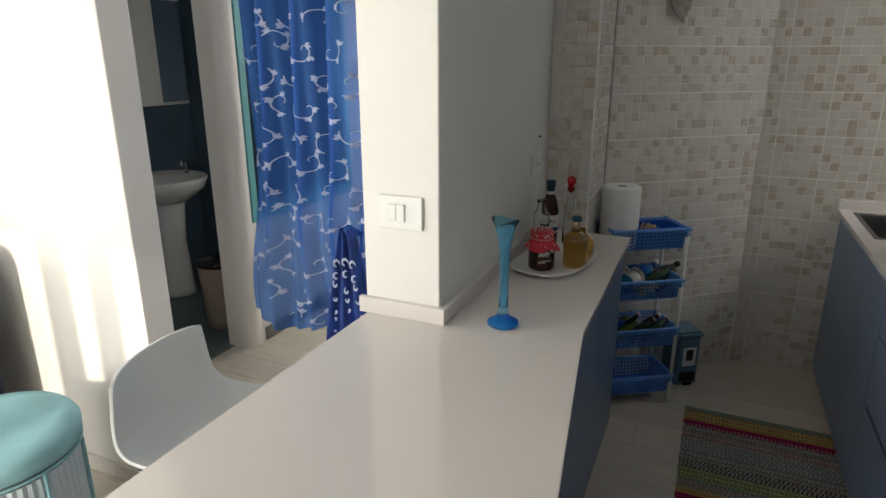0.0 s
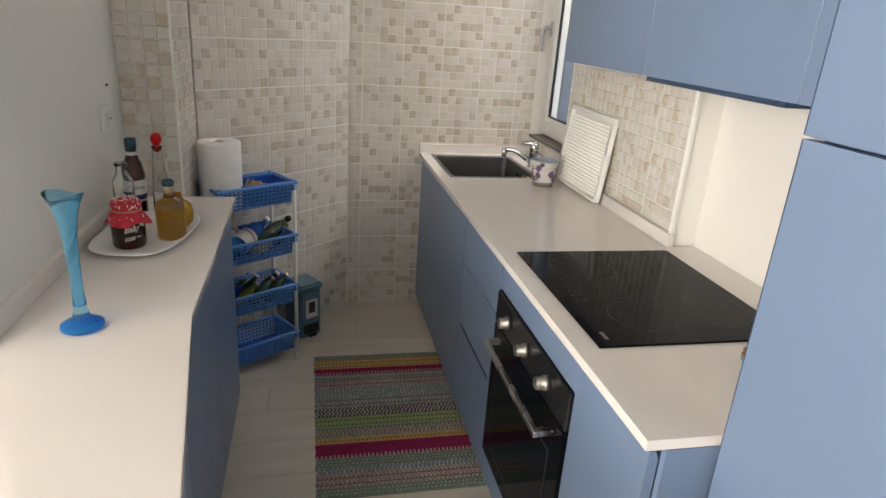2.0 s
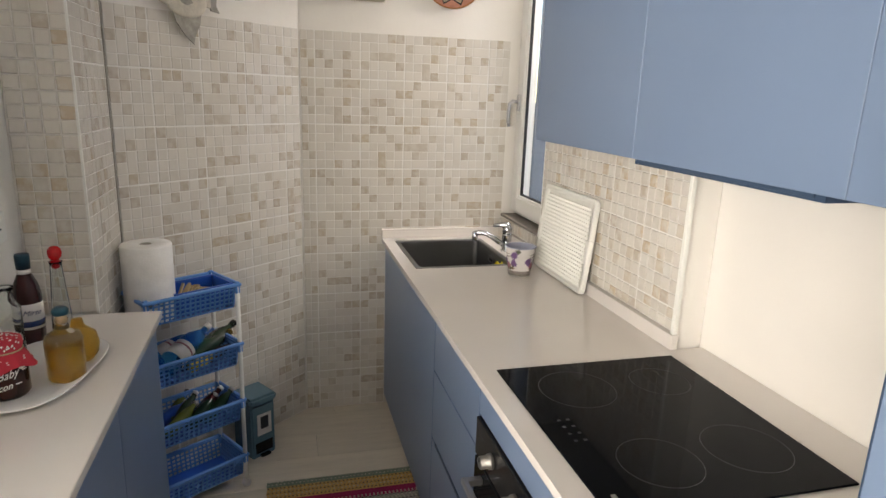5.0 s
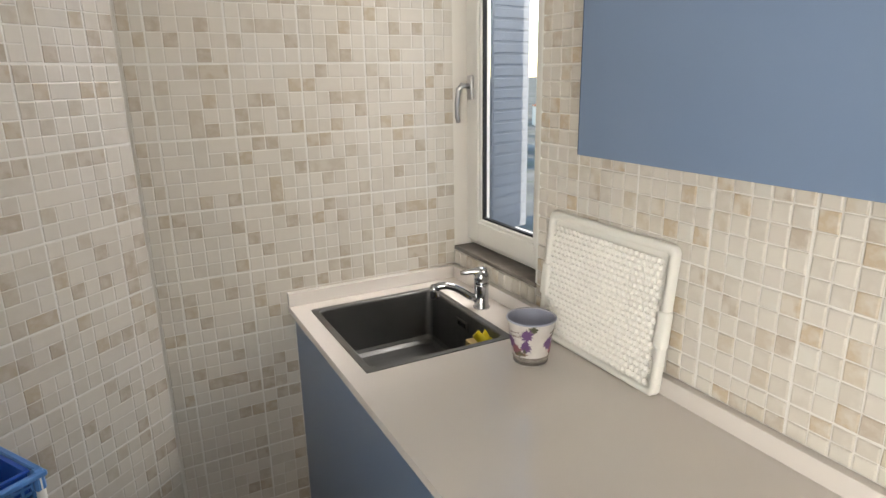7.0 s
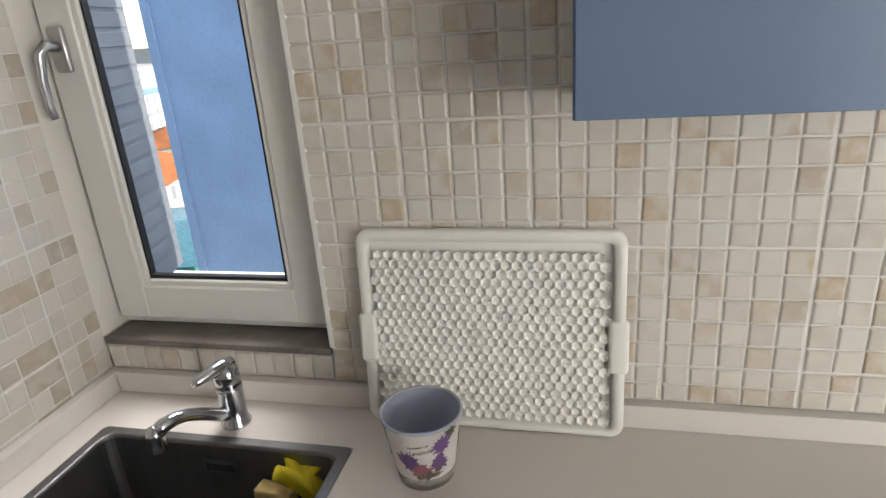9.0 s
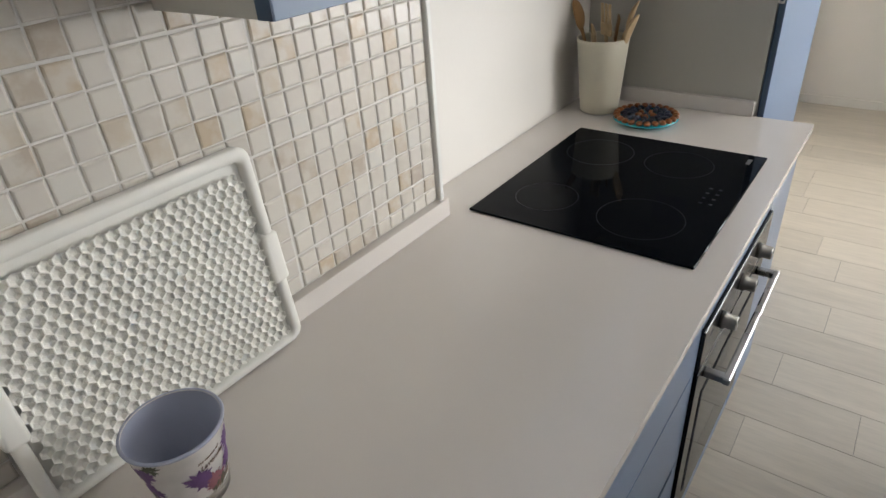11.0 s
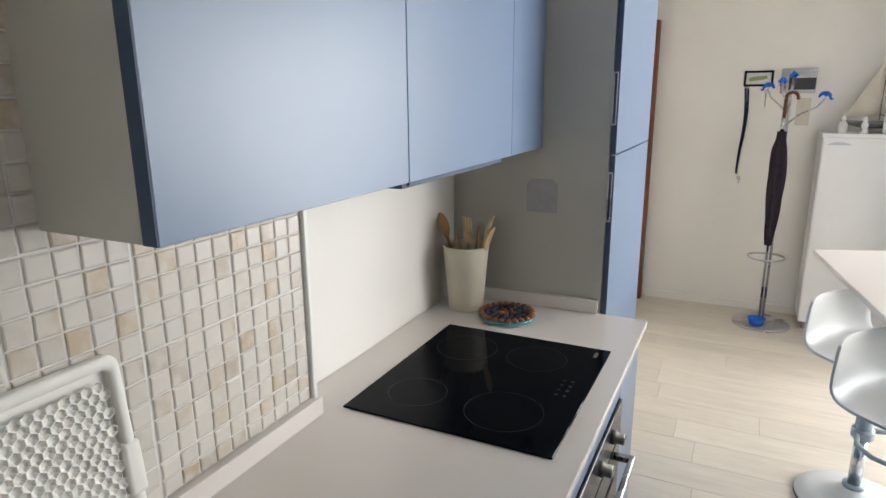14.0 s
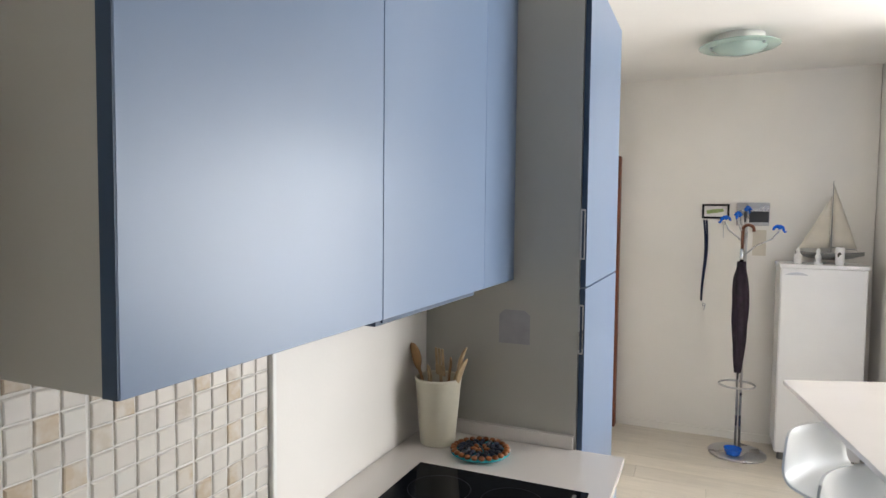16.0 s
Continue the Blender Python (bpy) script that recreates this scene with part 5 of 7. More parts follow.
part("foam", box(-0.034, 0.034, -0.016, 0.016, 0, 0.06, 0.005, seg=2), "sponge", sg)
part("scouring_pad", box(-0.034, 0.034, -0.0225, -0.0165, 0, 0.06, 0.002), "mark", sg, "dark green scouring side")
part("holder", box(-0.030, 0.030, 0.0165, 0.0185, -0.012, 0.012), "chrome", sg, "thin metal holder clip")

# ---- pot and trivet ----
pt = thing("utensil_pot", "tall cream ceramic pot holding wooden spoons", "pot", (1.232, 1.150, CT))
part("pot", lathe([(0.001, 0.0005), (0.056, 0.0005), (0.060, 0.004), (0.078, 0.215), (0.080, 0.221), (0.079, 0.229), (0.0755, 0.229), (0.0745, 0.222), (0.056, 0.01), (0.001, 0.008)], 44), "potm", pt, "", True)


def spoon(name, label, base, lean, heading, length, kind, mat_):
    t = thing(name, label, "spoon", group="wooden utensils")
    t.matrix_world = Matrix.Translation(base) @ Matrix.Rotation(radians(heading), 4, "Z") @ Matrix.Rotation(radians(lean), 4, "Y")
    part("stick", tube([(0, 0, 0), (0, 0, length * 0.72)], [0.005, 0.006], 10), mat_, t, "", True)
    o = bmesh.new()
    if kind == "spoon":
        bmesh.ops.create_uvsphere(o, u_segments=20, v_segments=12, radius=1)
        for v in o.verts:
            x, y, z = v.co
            zz = length * 0.84 + z * 0.048
            v.co = Vector((x * 0.008 - 0.006 * (1 - z * z) + 0.004, y * 0.025, zz))
    elif kind == "fork":
        box(-0.003, 0.003, -0.026, 0.026, length * 0.70, length * 0.82, 0.002, bm=o)
        for k in (-1, 0, 1):
            box(-0.0028, 0.0028, k * 0.018 - 0.006, k * 0.018 + 0.006, length * 0.815, length, 0.002, bm=o)
    else:
        box(-0.003, 0.003, -0.030, 0.030, length * 0.72, length, 0.0025, bm=o)
    part("head", o, mat_, t, "", kind == "spoon")


PB = (1.232, 1.150, CT + 0.012)
spoon("wooden_spoon", "honey coloured wooden spoon standing in the cream pot", PB, 19, -10, 0.345, "spoon", "wood")
spoon("wooden_fork", "pale wooden salad fork standing in the cream pot", (1.215, 1.13, CT + 0.012), 5, 60, 0.315, "fork", "woodpale")
spoon("wooden_spatula", "flat reddish wooden spatula standing in the cream pot", (1.225, 1.13, CT + 0.012), 6, 205, 0.275, "flat", "wood")
spoon("wooden_spoon", "pale wooden spoon standing in the cream pot", (1.235, 1.16, CT + 0.012), 17, 195, 0.345, "spoon", "woodpale")
spoon("wooden_spoon", "thin dark edged wooden spoon in the cream pot", (1.235, 1.155, CT + 0.012), 20, 180, 0.31, "spoon", "woodpale")
spoon("wooden_spoon", "short round wooden spoon in the cream pot", (1.245, 1.15, CT + 0.012), 5, 20, 0.25, "spoon", "woodpale")

tv = thing("trivet", "round trivet of brown and dark beads on a turquoise plate", "trivet", (1.060, 1.198, CT))
tv.scale = (0.94, 0.94, 1)
part("plate", lathe([(0.001, 0.0005), (0.070, 0.0005), (0.096, 0.010), (0.102, 0.014), (0.099, 0.018), (0.001, 0.014)], 48), "cyan", tv, "", True)
BEADS = {}
for key in ("trivbrown", "trivdark"):
    own = bmesh.new()
    bmesh.ops.create_uvsphere(own, u_segments=8, v_segments=6, radius=1)
    b0 = part("bead", own, key, tv, "", True)
    b0.matrix_basis = Matrix.Translation((0, 0 if key == "trivdark" else 0.024, 0.0225)) @ Matrix.Diagonal((0.009, 0.009, 0.007, 1))
    BEADS[key] = b0
for r_, n2, key, sx, sy in ((0.092, 24, "trivbrown", 0.012, 0.0115), (0.068, 16, "trivdark", 0.014, 0.008), (0.046, 12, "trivdark", 0.014, 0.008), (0.024, 5, "trivbrown", 0.013, 0.008)):
    for i in range(n2):
        a = 2 * math.pi * (i + 0.5) / n2
        o = BEADS[key].copy()
        scene.collection.objects.link(o)
        o.matrix_basis = Matrix.Translation((r_ * math.cos(a), r_ * math.sin(a), 0.0228)) @ Matrix.Rotation(a + 0.6 * (i % 2) * (r_ < 0.09), 4, "Z") @ Matrix.Diagonal((sx, sy, 0.0078, 1))

# ---- things on the peninsula ----
va = thing("glass_vase", "tall slim blue glass vase with wavy flared rim", "vase", (-0.425, 1.525, CT))
part("foot", lathe([(0.001, 0.0005), (0.036, 0.0005), (0.043, 0.006), (0.042, 0.013), (0.031, 0.019), (0.018, 0.026), (0.001, 0.027)], 40), "blueglassdk", va, "deep blue glass foot", True)
own = bmesh.new()
prof = [(0.019, 0.024), (0.0135, 0.045), (0.0115, 0.10), (0.0125, 0.16), (0.0145, 0.21), (0.0185, 0.245), (0.025, 0.275), (0.034, 0.297), (0.0325, 0.297), (0.0235, 0.275), (0.017, 0.245), (0.013, 0.21), (0.011, 0.16), (0.010, 0.10), (0.011, 0.055), (0.001, 0.05)]
rings = []
for r_, z in prof:
    ringv = []
    for k in range(36):
        a = 2 * math.pi * k / 36
        w = max(0, (z - 0.22) / 0.08)
        ringv.append(own.verts.new((r_ * math.cos(a) * (1 + 0.12 * w * math.cos(2 * a)), r_ * math.sin(a), z + 0.006 * w * w * math.cos(2 * a + 0.7))))
    rings.append(ringv)
for a, b in zip(rings, rings[1:]):
    for k in range(36):
        own.faces.new((a[k], a[(k + 1) % 36], b[(k + 1) % 36], b[k]))
own.faces.new(rings[-1])
bmesh.ops.recalc_face_normals(own, faces=own.faces)
part("body", own, "blueglass", va, "", True)

pl = thing("serving_plate", "white oblong plate with rounded corners", "plate", (-0.425, 2.115, CT), -8)
own = bmesh.new()


def se(a, b, z, n=44, e=3.0):
    o = []
    for k in range(n):
        t_ = 2 * math.pi * k / n
        c, s = math.cos(t_), math.sin(t_)
        o.append(own.verts.new((a * math.copysign(abs(c) ** (2 / e), c), b * math.copysign(abs(s) ** (2 / e), s), z)))
    return o


L_ = [se(0.085, 0.14, 0.0005), se(0.088, 0.145, 0.004), se(0.122, 0.205, 0.016), se(0.124, 0.207, 0.019), se(0.121, 0.204, 0.020), se(0.092, 0.150, 0.008), se(0.02, 0.03, 0.007)]
for a, b in zip(L_, L_[1:]):
    for k in range(44):
        own.faces.new((a[k], a[(k + 1) % 44], b[(k + 1) % 44], b[k]))
own.faces.new(L_[0])
own.faces.new(L_[-1])
bmesh.ops.recalc_face_normals(own, faces=own.faces)
part("dish", own, "whitegloss", pl, "", True)

PZ = CT + 0.0085
jr = thing("jam_jar", "dark jam jar with red dotted cloth cover and white writing", "jar", (-0.452, 2.018, PZ))
jr.scale = (1.03, 1.03, 1.24)
part("glass_jar", lathe([(0.001, 0), (0.038, 0), (0.043, 0.006), (0.043, 0.072), (0.036, 0.084), (0.034, 0.09), (0.001, 0.09)], 36), "jam", jr, "", True)
own = bmesh.new()
rings = []
for r_, z in ((0.0005, 0.112), (0.02, 0.113), (0.036, 0.108), (0.039, 0.10), (0.036, 0.088), (0.040, 0.082), (0.047, 0.072), (0.053, 0.062)):
    ringv = []
    for k in range(48):
        a = 2 * math.pi * k / 48
        w = max(0, (r_ - 0.037) / 0.02)
        f = 1 + 0.06 * w * math.cos(9 * a) + 0.18 * w * (abs(math.cos(2 * a)) ** 3)
        ringv.append(own.verts.new((r_ * f * math.cos(a), r_ * f * math.sin(a), z - 0.008 * w * abs(math.cos(2 * a)) ** 3 + 0.002 * w * math.sin(7 * a))))
    rings.append(ringv)
for a, b in zip(rings, rings[1:]):
    for k in range(48):
        own.faces.new((a[k], a[(k + 1) % 48], b[(k + 1) % 48], b[k]))
lid = part("cloth_lid", own, "redcloth", jr, "red cloth cover with white dots", True)
own = bmesh.new()
rnd = random.Random(8)
for i in range(150):
    a, r_ = rnd.uniform(0, 6.28), 0.050 * math.sqrt(rnd.random())
    z = 0.1132 if r_ < 0.03 else (0.1095 if r_ < 0.037 else 0.0790 - (r_ - 0.042) * 1.6)
    if 0.035 < r_ < 0.043:
        a_ = a
        m_ = Matrix.Translation((0.0392 * math.cos(a_), 0.0392 * math.sin(a_), rnd.uniform(0.093, 0.106))) @ Matrix.Rotation(a_, 4, "Z") @ Matrix.Diagonal((0.0008, 0.0022, 0.0022, 1))
    else:
        m_ = Matrix.Translation((r_ * math.cos(a), r_ * math.sin(a), z)) @ Matrix.Diagonal((0.0022, 0.0022, 0.001, 1))
    bmesh.ops.create_icosphere(own, subdivisions=1, radius=1, matrix=m_)
part("dots", own, "whitedot", lid)
part("gold_string", tube(arc((0, 0, 0.0875), 0.0375, 0, 360, 30), 0.0014, 5, cap=False), "woodpale", jr)
LA = math.degrees(math.atan2(0.5 - 2.018, 0.1 + 0.452))
wrap_text("Baby", 0.021, "whitedot", jr, 0.0434, 0.043, LA + 6, 8)
wrap_text("con", 0.018, "whitedot", jr, 0.0434, 0.022, LA - 4, 8)
for a_, z_, w_ in ((30, 0.030, 0.16), (52, 0.052, 0.10)):
    part("writing_bar", tube(arc((0, 0, z_), 0.0434, LA + a_ - 8, LA + a_ + 8, 6), 0.0012, 4), "whitedot", jr)
b = lathe([(0.001, 0), (0.010, 0), (0.010, 0.0006), (0.001, 0.0006)], 20, m=Matrix.Rotation(radians(LA + 45), 4, "Z") @ Matrix.Translation((0.0435, 0, 0.064)) @ Matrix.Rotation(radians(90), 4, "Y"))
part("round_print", b, "whitedot", jr)


def bottle(name, label, at, prof, mat_, category="bottle", extra=()):
    t = thing(name, label, category, at)
    part("glass", lathe(prof, 32), mat_, t, "", True)
    for nm, pr, mm in extra:
        part(nm, lathe(pr, 28), mm, t, "", True)
    return t


bottle("oil_bottle", "round bottle of amber oil with dark stopper", (-0.352, 2.085, PZ), [(0.001, 0.001), (0.037, 0.001), (0.041, 0.006), (0.041, 0.098), (0.036, 0.112), (0.016, 0.124), (0.0135, 0.14), (0.0155, 0.148), (0.013, 0.149), (0.001, 0.149)], "clear",
       extra=(("oil", [(0.001, 0.004), (0.036, 0.004), (0.0395, 0.008), (0.0395, 0.088), (0.001, 0.088)], "oil"), ("cork", [(0.001, 0.14), (0.0125, 0.14), (0.012, 0.162), (0.001, 0.162)], "woodpale"), ("cap", [(0.001, 0.160), (0.017, 0.160), (0.018, 0.172), (0.012, 0.178), (0.001, 0.178)], "tealcap")))
bottle("olive_bottle", "small round bottle of yellow green oil", (-0.352, 2.19, PZ), [(0.001, 0.001), (0.03, 0.001), (0.043, 0.02), (0.046, 0.045), (0.04, 0.072), (0.016, 0.092), (0.012, 0.11), (0.001, 0.11)], "oil")
bottle("clear_bottle", "tall square shouldered clear glass bottle", (-0.505, 2.20, PZ), [(0.001, 0.001), (0.028, 0.001), (0.030, 0.006), (0.030, 0.145), (0.018, 0.165), (0.015, 0.185), (0.019, 0.19), (0.019, 0.198), (0.014, 0.198), (0.012, 0.165), (0.026, 0.142), (0.026, 0.008), (0.001, 0.006)], "clear")
db = bottle("bitter_bottle", "dark red bottle with teal cap and pale label", (-0.508, 2.335, PZ), [(0.001, 0.001), (0.032, 0.001), (0.034, 0.006), (0.034, 0.135), (0.028, 0.165), (0.0155, 0.195), (0.0145, 0.215), (0.001, 0.215)], "darkglass",
            extra=(("label_band", [(0.0343, 0.045), (0.0346, 0.045), (0.0346, 0.115), (0.0343, 0.115)], "label"), ("blue_band", [(0.0348, 0.052), (0.0350, 0.052), (0.0350, 0.068), (0.0348, 0.068)], "navyglaze"), ("neck_label", [(0.0158, 0.19), (0.0162, 0.19), (0.0162, 0.205), (0.0158, 0.205)], "label"), ("cap", [(0.001, 0.207), (0.0165, 0.207), (0.0175, 0.242), (0.016, 0.246), (0.001, 0.246)], "tealcap")))
wrap_text("Mirto", 0.020, "navyglaze", db, 0.0352, 0.085, LA + 10)
bottle("stopper_bottle", "slender clear bottle with red glass ball stopper", (-0.428, 2.325, PZ), [(0.001, 0.001), (0.024, 0.001), (0.026, 0.006), (0.024, 0.08), (0.018, 0.16), (0.0145, 0.22), (0.017, 0.226), (0.0135, 0.226), (0.012, 0.21), (0.016, 0.155), (0.022, 0.08), (0.023, 0.008), (0.001, 0.006)], "clear",
       extra=(("stopper", [(0.001, 0.205), (0.010, 0.21), (0.012, 0.228), (0.001, 0.228)], "red"), ("ball", [(0.001, 0.228), (0.010, 0.231), (0.0155, 0.239), (0.0175, 0.249), (0.0155, 0.259), (0.010, 0.265), (0.001, 0.268)], "red")))

# ---- vegetable trolley ----
TW, TD = 0.35, 0.20
TR = Matrix.Translation((-0.014, 2.905, 0)) @ Matrix.Rotation(radians(33), 4, "Z") @ Matrix.Translation((-TW, 0, 0))
tr = thing("storage_trolley", "blue plastic four tier basket trolley with white legs", "trolley")
tr.matrix_world = TR


def lattice(own, p0, u, v, nu, nv, inward, th=0.0035, bar=0.006):
    """Crossed bars over the rectangle p0, p0+u, p0+v."""
    p0, u, v, w = Vector(p0), Vector(u), Vector(v), Vector(inward) * th
    un, vn = u.normalized(), v.normalized()
    for n_, along, across, cn in ((nu, u, v, un), (nv, v, u, vn)):
        for i in range(n_ + 1):
            c = p0 + along * (i / n_)
            a = [c - cn * bar / 2, c + cn * bar / 2, c + cn * bar / 2 + across, c - cn * bar / 2 + across]
            vs = [own.verts.new(q) for q in a] + [own.verts.new(q + w) for q in a]
            for f in ((0, 1, 2, 3), (7, 6, 5, 4), (0, 4, 5, 1), (1, 5, 6, 2), (2, 6, 7, 3), (3, 7, 4, 0)):
                own.faces.new([vs[k] for k in f])


TIERS = (0.10, 0.345, 0.585, 0.825)
for z in TIERS:
    bk = part("basket", box(0.014, TW - 0.014, 0.014, TD - 0.014, z - 0.045, z - 0.041, 0), "bluebasketdk", tr, "blue lattice plastic basket")
    own = bmesh.new()
    lattice(own, (0.015, 0.012, z - 0.042), (TW - 0.03, 0, 0), (0, -0.010, 0.085), 17, 5, (0, 1, 0))
    part("front_lattice", own, "bluebasket", bk)
    own = bmesh.new()
    lattice(own, (0.015, TD - 0.012, z - 0.042), (TW - 0.03, 0, 0), (0, 0.010, 0.085), 17, 5, (0, -1, 0))
    part("back_lattice", own, "bluebasket", bk)
    for x, sgn in ((0.012, 1), (TW - 0.012, -1)):
        own = bmesh.new()
        lattice(own, (x, 0.015, z - 0.042), (0, TD - 0.03, 0), (-0.008 * sgn, 0, 0.085), 14, 5, (sgn, 0, 0))
        part("side_lattice", own, "bluebasket", bk)
    own = box(-0.010, TW + 0.010, -0.012, 0.002, z + 0.040, z + 0.053, 0.003)
    box(-0.010, TW + 0.010, TD - 0.002, TD + 0.012, z + 0.040, z + 0.053, 0.003, bm=own)
    box(-0.010, 0.004, 0.002, TD - 0.002, z + 0.040, z + 0.053, 0.003, bm=own)
    box(TW - 0.004, TW + 0.010, 0.002, TD - 0.002, z + 0.040, z + 0.053, 0.003, bm=own)
    for x in (-0.004, TW - 0.014):
        for y in (-0.008, TD - 0.008):
            box(x, x + 0.020, y, y + 0.018, z + 0.010, z + 0.058, 0.004, bm=own)
    part("rim", own, "bluebasket", bk)
for x in (0.004, TW - 0.004):
    for y in (0.0, TD):
        lg = part("leg", tube([(x, y, 0.03), (x, y, 0.875)], 0.0085, 10), "whiteplastic", tr, "white plastic leg", True)
        part("castor", lathe([(0.001, -0.012), (0.016, -0.010), (0.018, 0), (0.016, 0.010), (0.001, 0.012)], 14, m=Matrix.Translation((x, y, 0.018)) @ Matrix.Rotation(radians(90), 4, "X")), "label", lg)


def in_trolley(x, y, z, rot=None):
    return TR @ Matrix.Translation((x * 1.08, y * 0.78, z)) @ (rot or Matrix())


ro = thing("paper_roll", "large roll of white kitchen paper standing in the blue basket", "paper roll")
ro.matrix_world = in_trolley(0.058, 0.125, 0.785)
own = lathe([(0.021, 0), (0.082, 0), (0.0845, 0.004), (0.0845, 0.268), (0.082, 0.272), (0.021, 0.272), (0.021, 0)], 48)
part("paper", own, "paper", ro, "", True)
part("core", lathe([(0.0205, 0.001), (0.0205, 0.2715), (0.0185, 0.2715), (0.0185, 0.001)], 28), "fishgrey", ro, "", True)
pe = thing("clothes_pegs", "small heap of wooden clothes pegs in a blue tray", "pegs")
pe.matrix_world = in_trolley(0.215, 0.13, 0.786)
b = box(-0.105, 0.105, -0.070, 0.072, 0.0, 0.004, 0.0)
box(-0.105, 0.105, -0.074, -0.070, 0.0, 0.082, 0.0015, bm=b)
box(-0.105, 0.105, 0.072, 0.076, 0.0, 0.082, 0.0015, bm=b)
box(-0.109, -0.105, -0.074, 0.076, 0.0, 0.082, 0.0015, bm=b)
box(0.105, 0.109, -0.074, 0.076, 0.0, 0.082, 0.0015, bm=b)
part("tub", b, "bluebasketdk", pe, "deep blue open plastic tub")
part("tub_rim", ring_frame_flat(-0.113, 0.113, -0.078, 0.080, 0.0825, 0.0875, 0.009), "bluebasketdk", pe)
rnd = random.Random(21)
for i in range(30):
    b = box(-0.036, 0.036, -0.005, 0.005, -0.004, 0.004, 0.001)
    fan = -0.9 + 1.3 * (i % 10) / 9
    b.transform(Matrix.Translation((-0.045 + 0.0095 * (i % 10) + rnd.uniform(-0.004, 0.004), -0.02 + 0.022 * (i // 10), 0.052 + rnd.uniform(-0.006, 0.010))) @ Matrix.Rotation(0.35 + rnd.uniform(-0.25, 0.25), 4, "Z") @ Matrix.Rotation(fan + rnd.uniform(-0.2, 0.2), 4, "Y"))
    part("peg", b, "woodpale", pe)


def lying(name, label, x, y, z, heading, pitch, L, r, mat_, capm="whiteplastic", labelm=None, neck=0.012):
    t = thing(name, label, "bottle", group="bottles in the trolley")
    t.matrix_world = in_trolley(x, y, z, Matrix.Rotation(radians(heading), 4, "Z") @ Matrix.Rotation(radians(90 - pitch), 4, "Y"))
    part("body", lathe([(0.001, 0), (r * 0.9, 0), (r, 0.01), (r, L * 0.55), (r * 0.9, L * 0.66), (neck, L * 0.85), (neck, L * 0.94), (0.001, L * 0.94)], 24), mat_, t, "", True)
    part("cap", lathe([(0.001, L * 0.92), (neck * 1.2, L * 0.92), (neck * 1.2, L), (0.001, L)], 16), capm, t, "", True)
    if labelm:
        part("label", lathe([(r * 1.005, L * 0.22), (r * 1.015, L * 0.22), (r * 1.015, L * 0.48), (r * 1.005, L * 0.48)], 24), labelm, t, "", True)
        part("label_band", lathe([(r * 1.018, L * 0.40), (r * 1.026, L * 0.40), (r * 1.026, L * 0.425), (r * 1.018, L * 0.425)], 24), "rose", t, "", True)


z2, z1, z0 = TIERS[2] - 0.04, TIERS[1] - 0.04, TIERS[0] - 0.04
lying("water_bottle", "blue plastic water bottle with white label lying in the basket", 0.05, 0.05, z2 + 0.047, 28, 14, 0.30, 0.043, "blueglassdk", "whiteplastic", "label")
lying("water_bottle", "blue plastic water bottle lying across the basket", 0.02, 0.15, z2 + 0.05, 12, 10, 0.28, 0.042, "blueglassdk", "bluebasketdk", "label")
lying("spray_bottle", "small yellow bottle lying in the blue basket", 0.15, 0.045, z2 + 0.028, 15, 8, 0.14, 0.020, "yellow", "yellow")
lying("spirit_bottle", "dark bottle leaning out of the blue basket", 0.19, 0.12, z2 + 0.036, 20, 17, 0.24, 0.033, "greenglass", "black")
lying("wine_bottle", "dark green bottle with foil neck in the basket", 0.13, 0.10, z2 + 0.034, 12, 13, 0.25, 0.032, "greenglass", "oil")
lying("beer_bottle", "dark bottle with silver cap lying in the basket", 0.18, 0.07, z2 + 0.027, 8, 10, 0.17, 0.022, "darkglass", "satin")
for i, (x, y, hd, pi, mt, cp) in enumerate(((0.05, 0.05, 20, 22, "olive", "satin"), (0.09, 0.09, 30, 28, "greenglass", "label"), (0.13, 0.05, 22, 24, "greenglass", "satin"), (0.16, 0.10, 12, 30, "darkglass", "whiteplastic"), (0.04, 0.16, 18, 12, "bluebasketdk", "whiteplastic"), (0.19, 0.05, 18, 26, "greenglass", "satin"), (0.10, 0.17, 40, 16, "olive", "black"))):
    lying("small_bottle", "small %s bottle with %s cap lying in the lower basket" % (("green olive", "dark green", "green", "dark", "blue", "bottle green", "olive")[i], ("silver", "pale", "silver", "white", "white", "metal", "black")[i]), x, y, z1 + 0.028, hd, pi, 0.17, 0.024, mt, cp, None, 0.010)

bn = thing("waste_bin", "grey blue plastic bin with lid and white notice", "bin", (0.012, 3.165, 0), 35)
bn.scale = (0.78, 0.78, 0.84)
part("body", prism([(-0.075, -0.085), (0.075, -0.085), (0.085, 0.085), (-0.085, 0.085)], 0.002, 0.305, 0.008), "bin", bn)
part("lid", prism([(-0.088, -0.098), (0.088, -0.098), (0.096, 0.095), (-0.096, 0.095)], 0.306, 0.352, 0.014), "bin", bn)
part("notice", box(-0.04, 0.05, -0.0875, -0.0858, 0.13, 0.25), "label", bn)
part("notice_picture", box(-0.020, 0.030, -0.0885, -0.0877, 0.165, 0.235), "mark", bn)
part("pedal", box(-0.03, 0.03, -0.11, -0.086, 0.01, 0.025, 0.003), "black", bn)
part("pedal_recess", box(-0.055, 0.055, -0.0875, -0.0858, 0.03, 0.09), "black", bn)

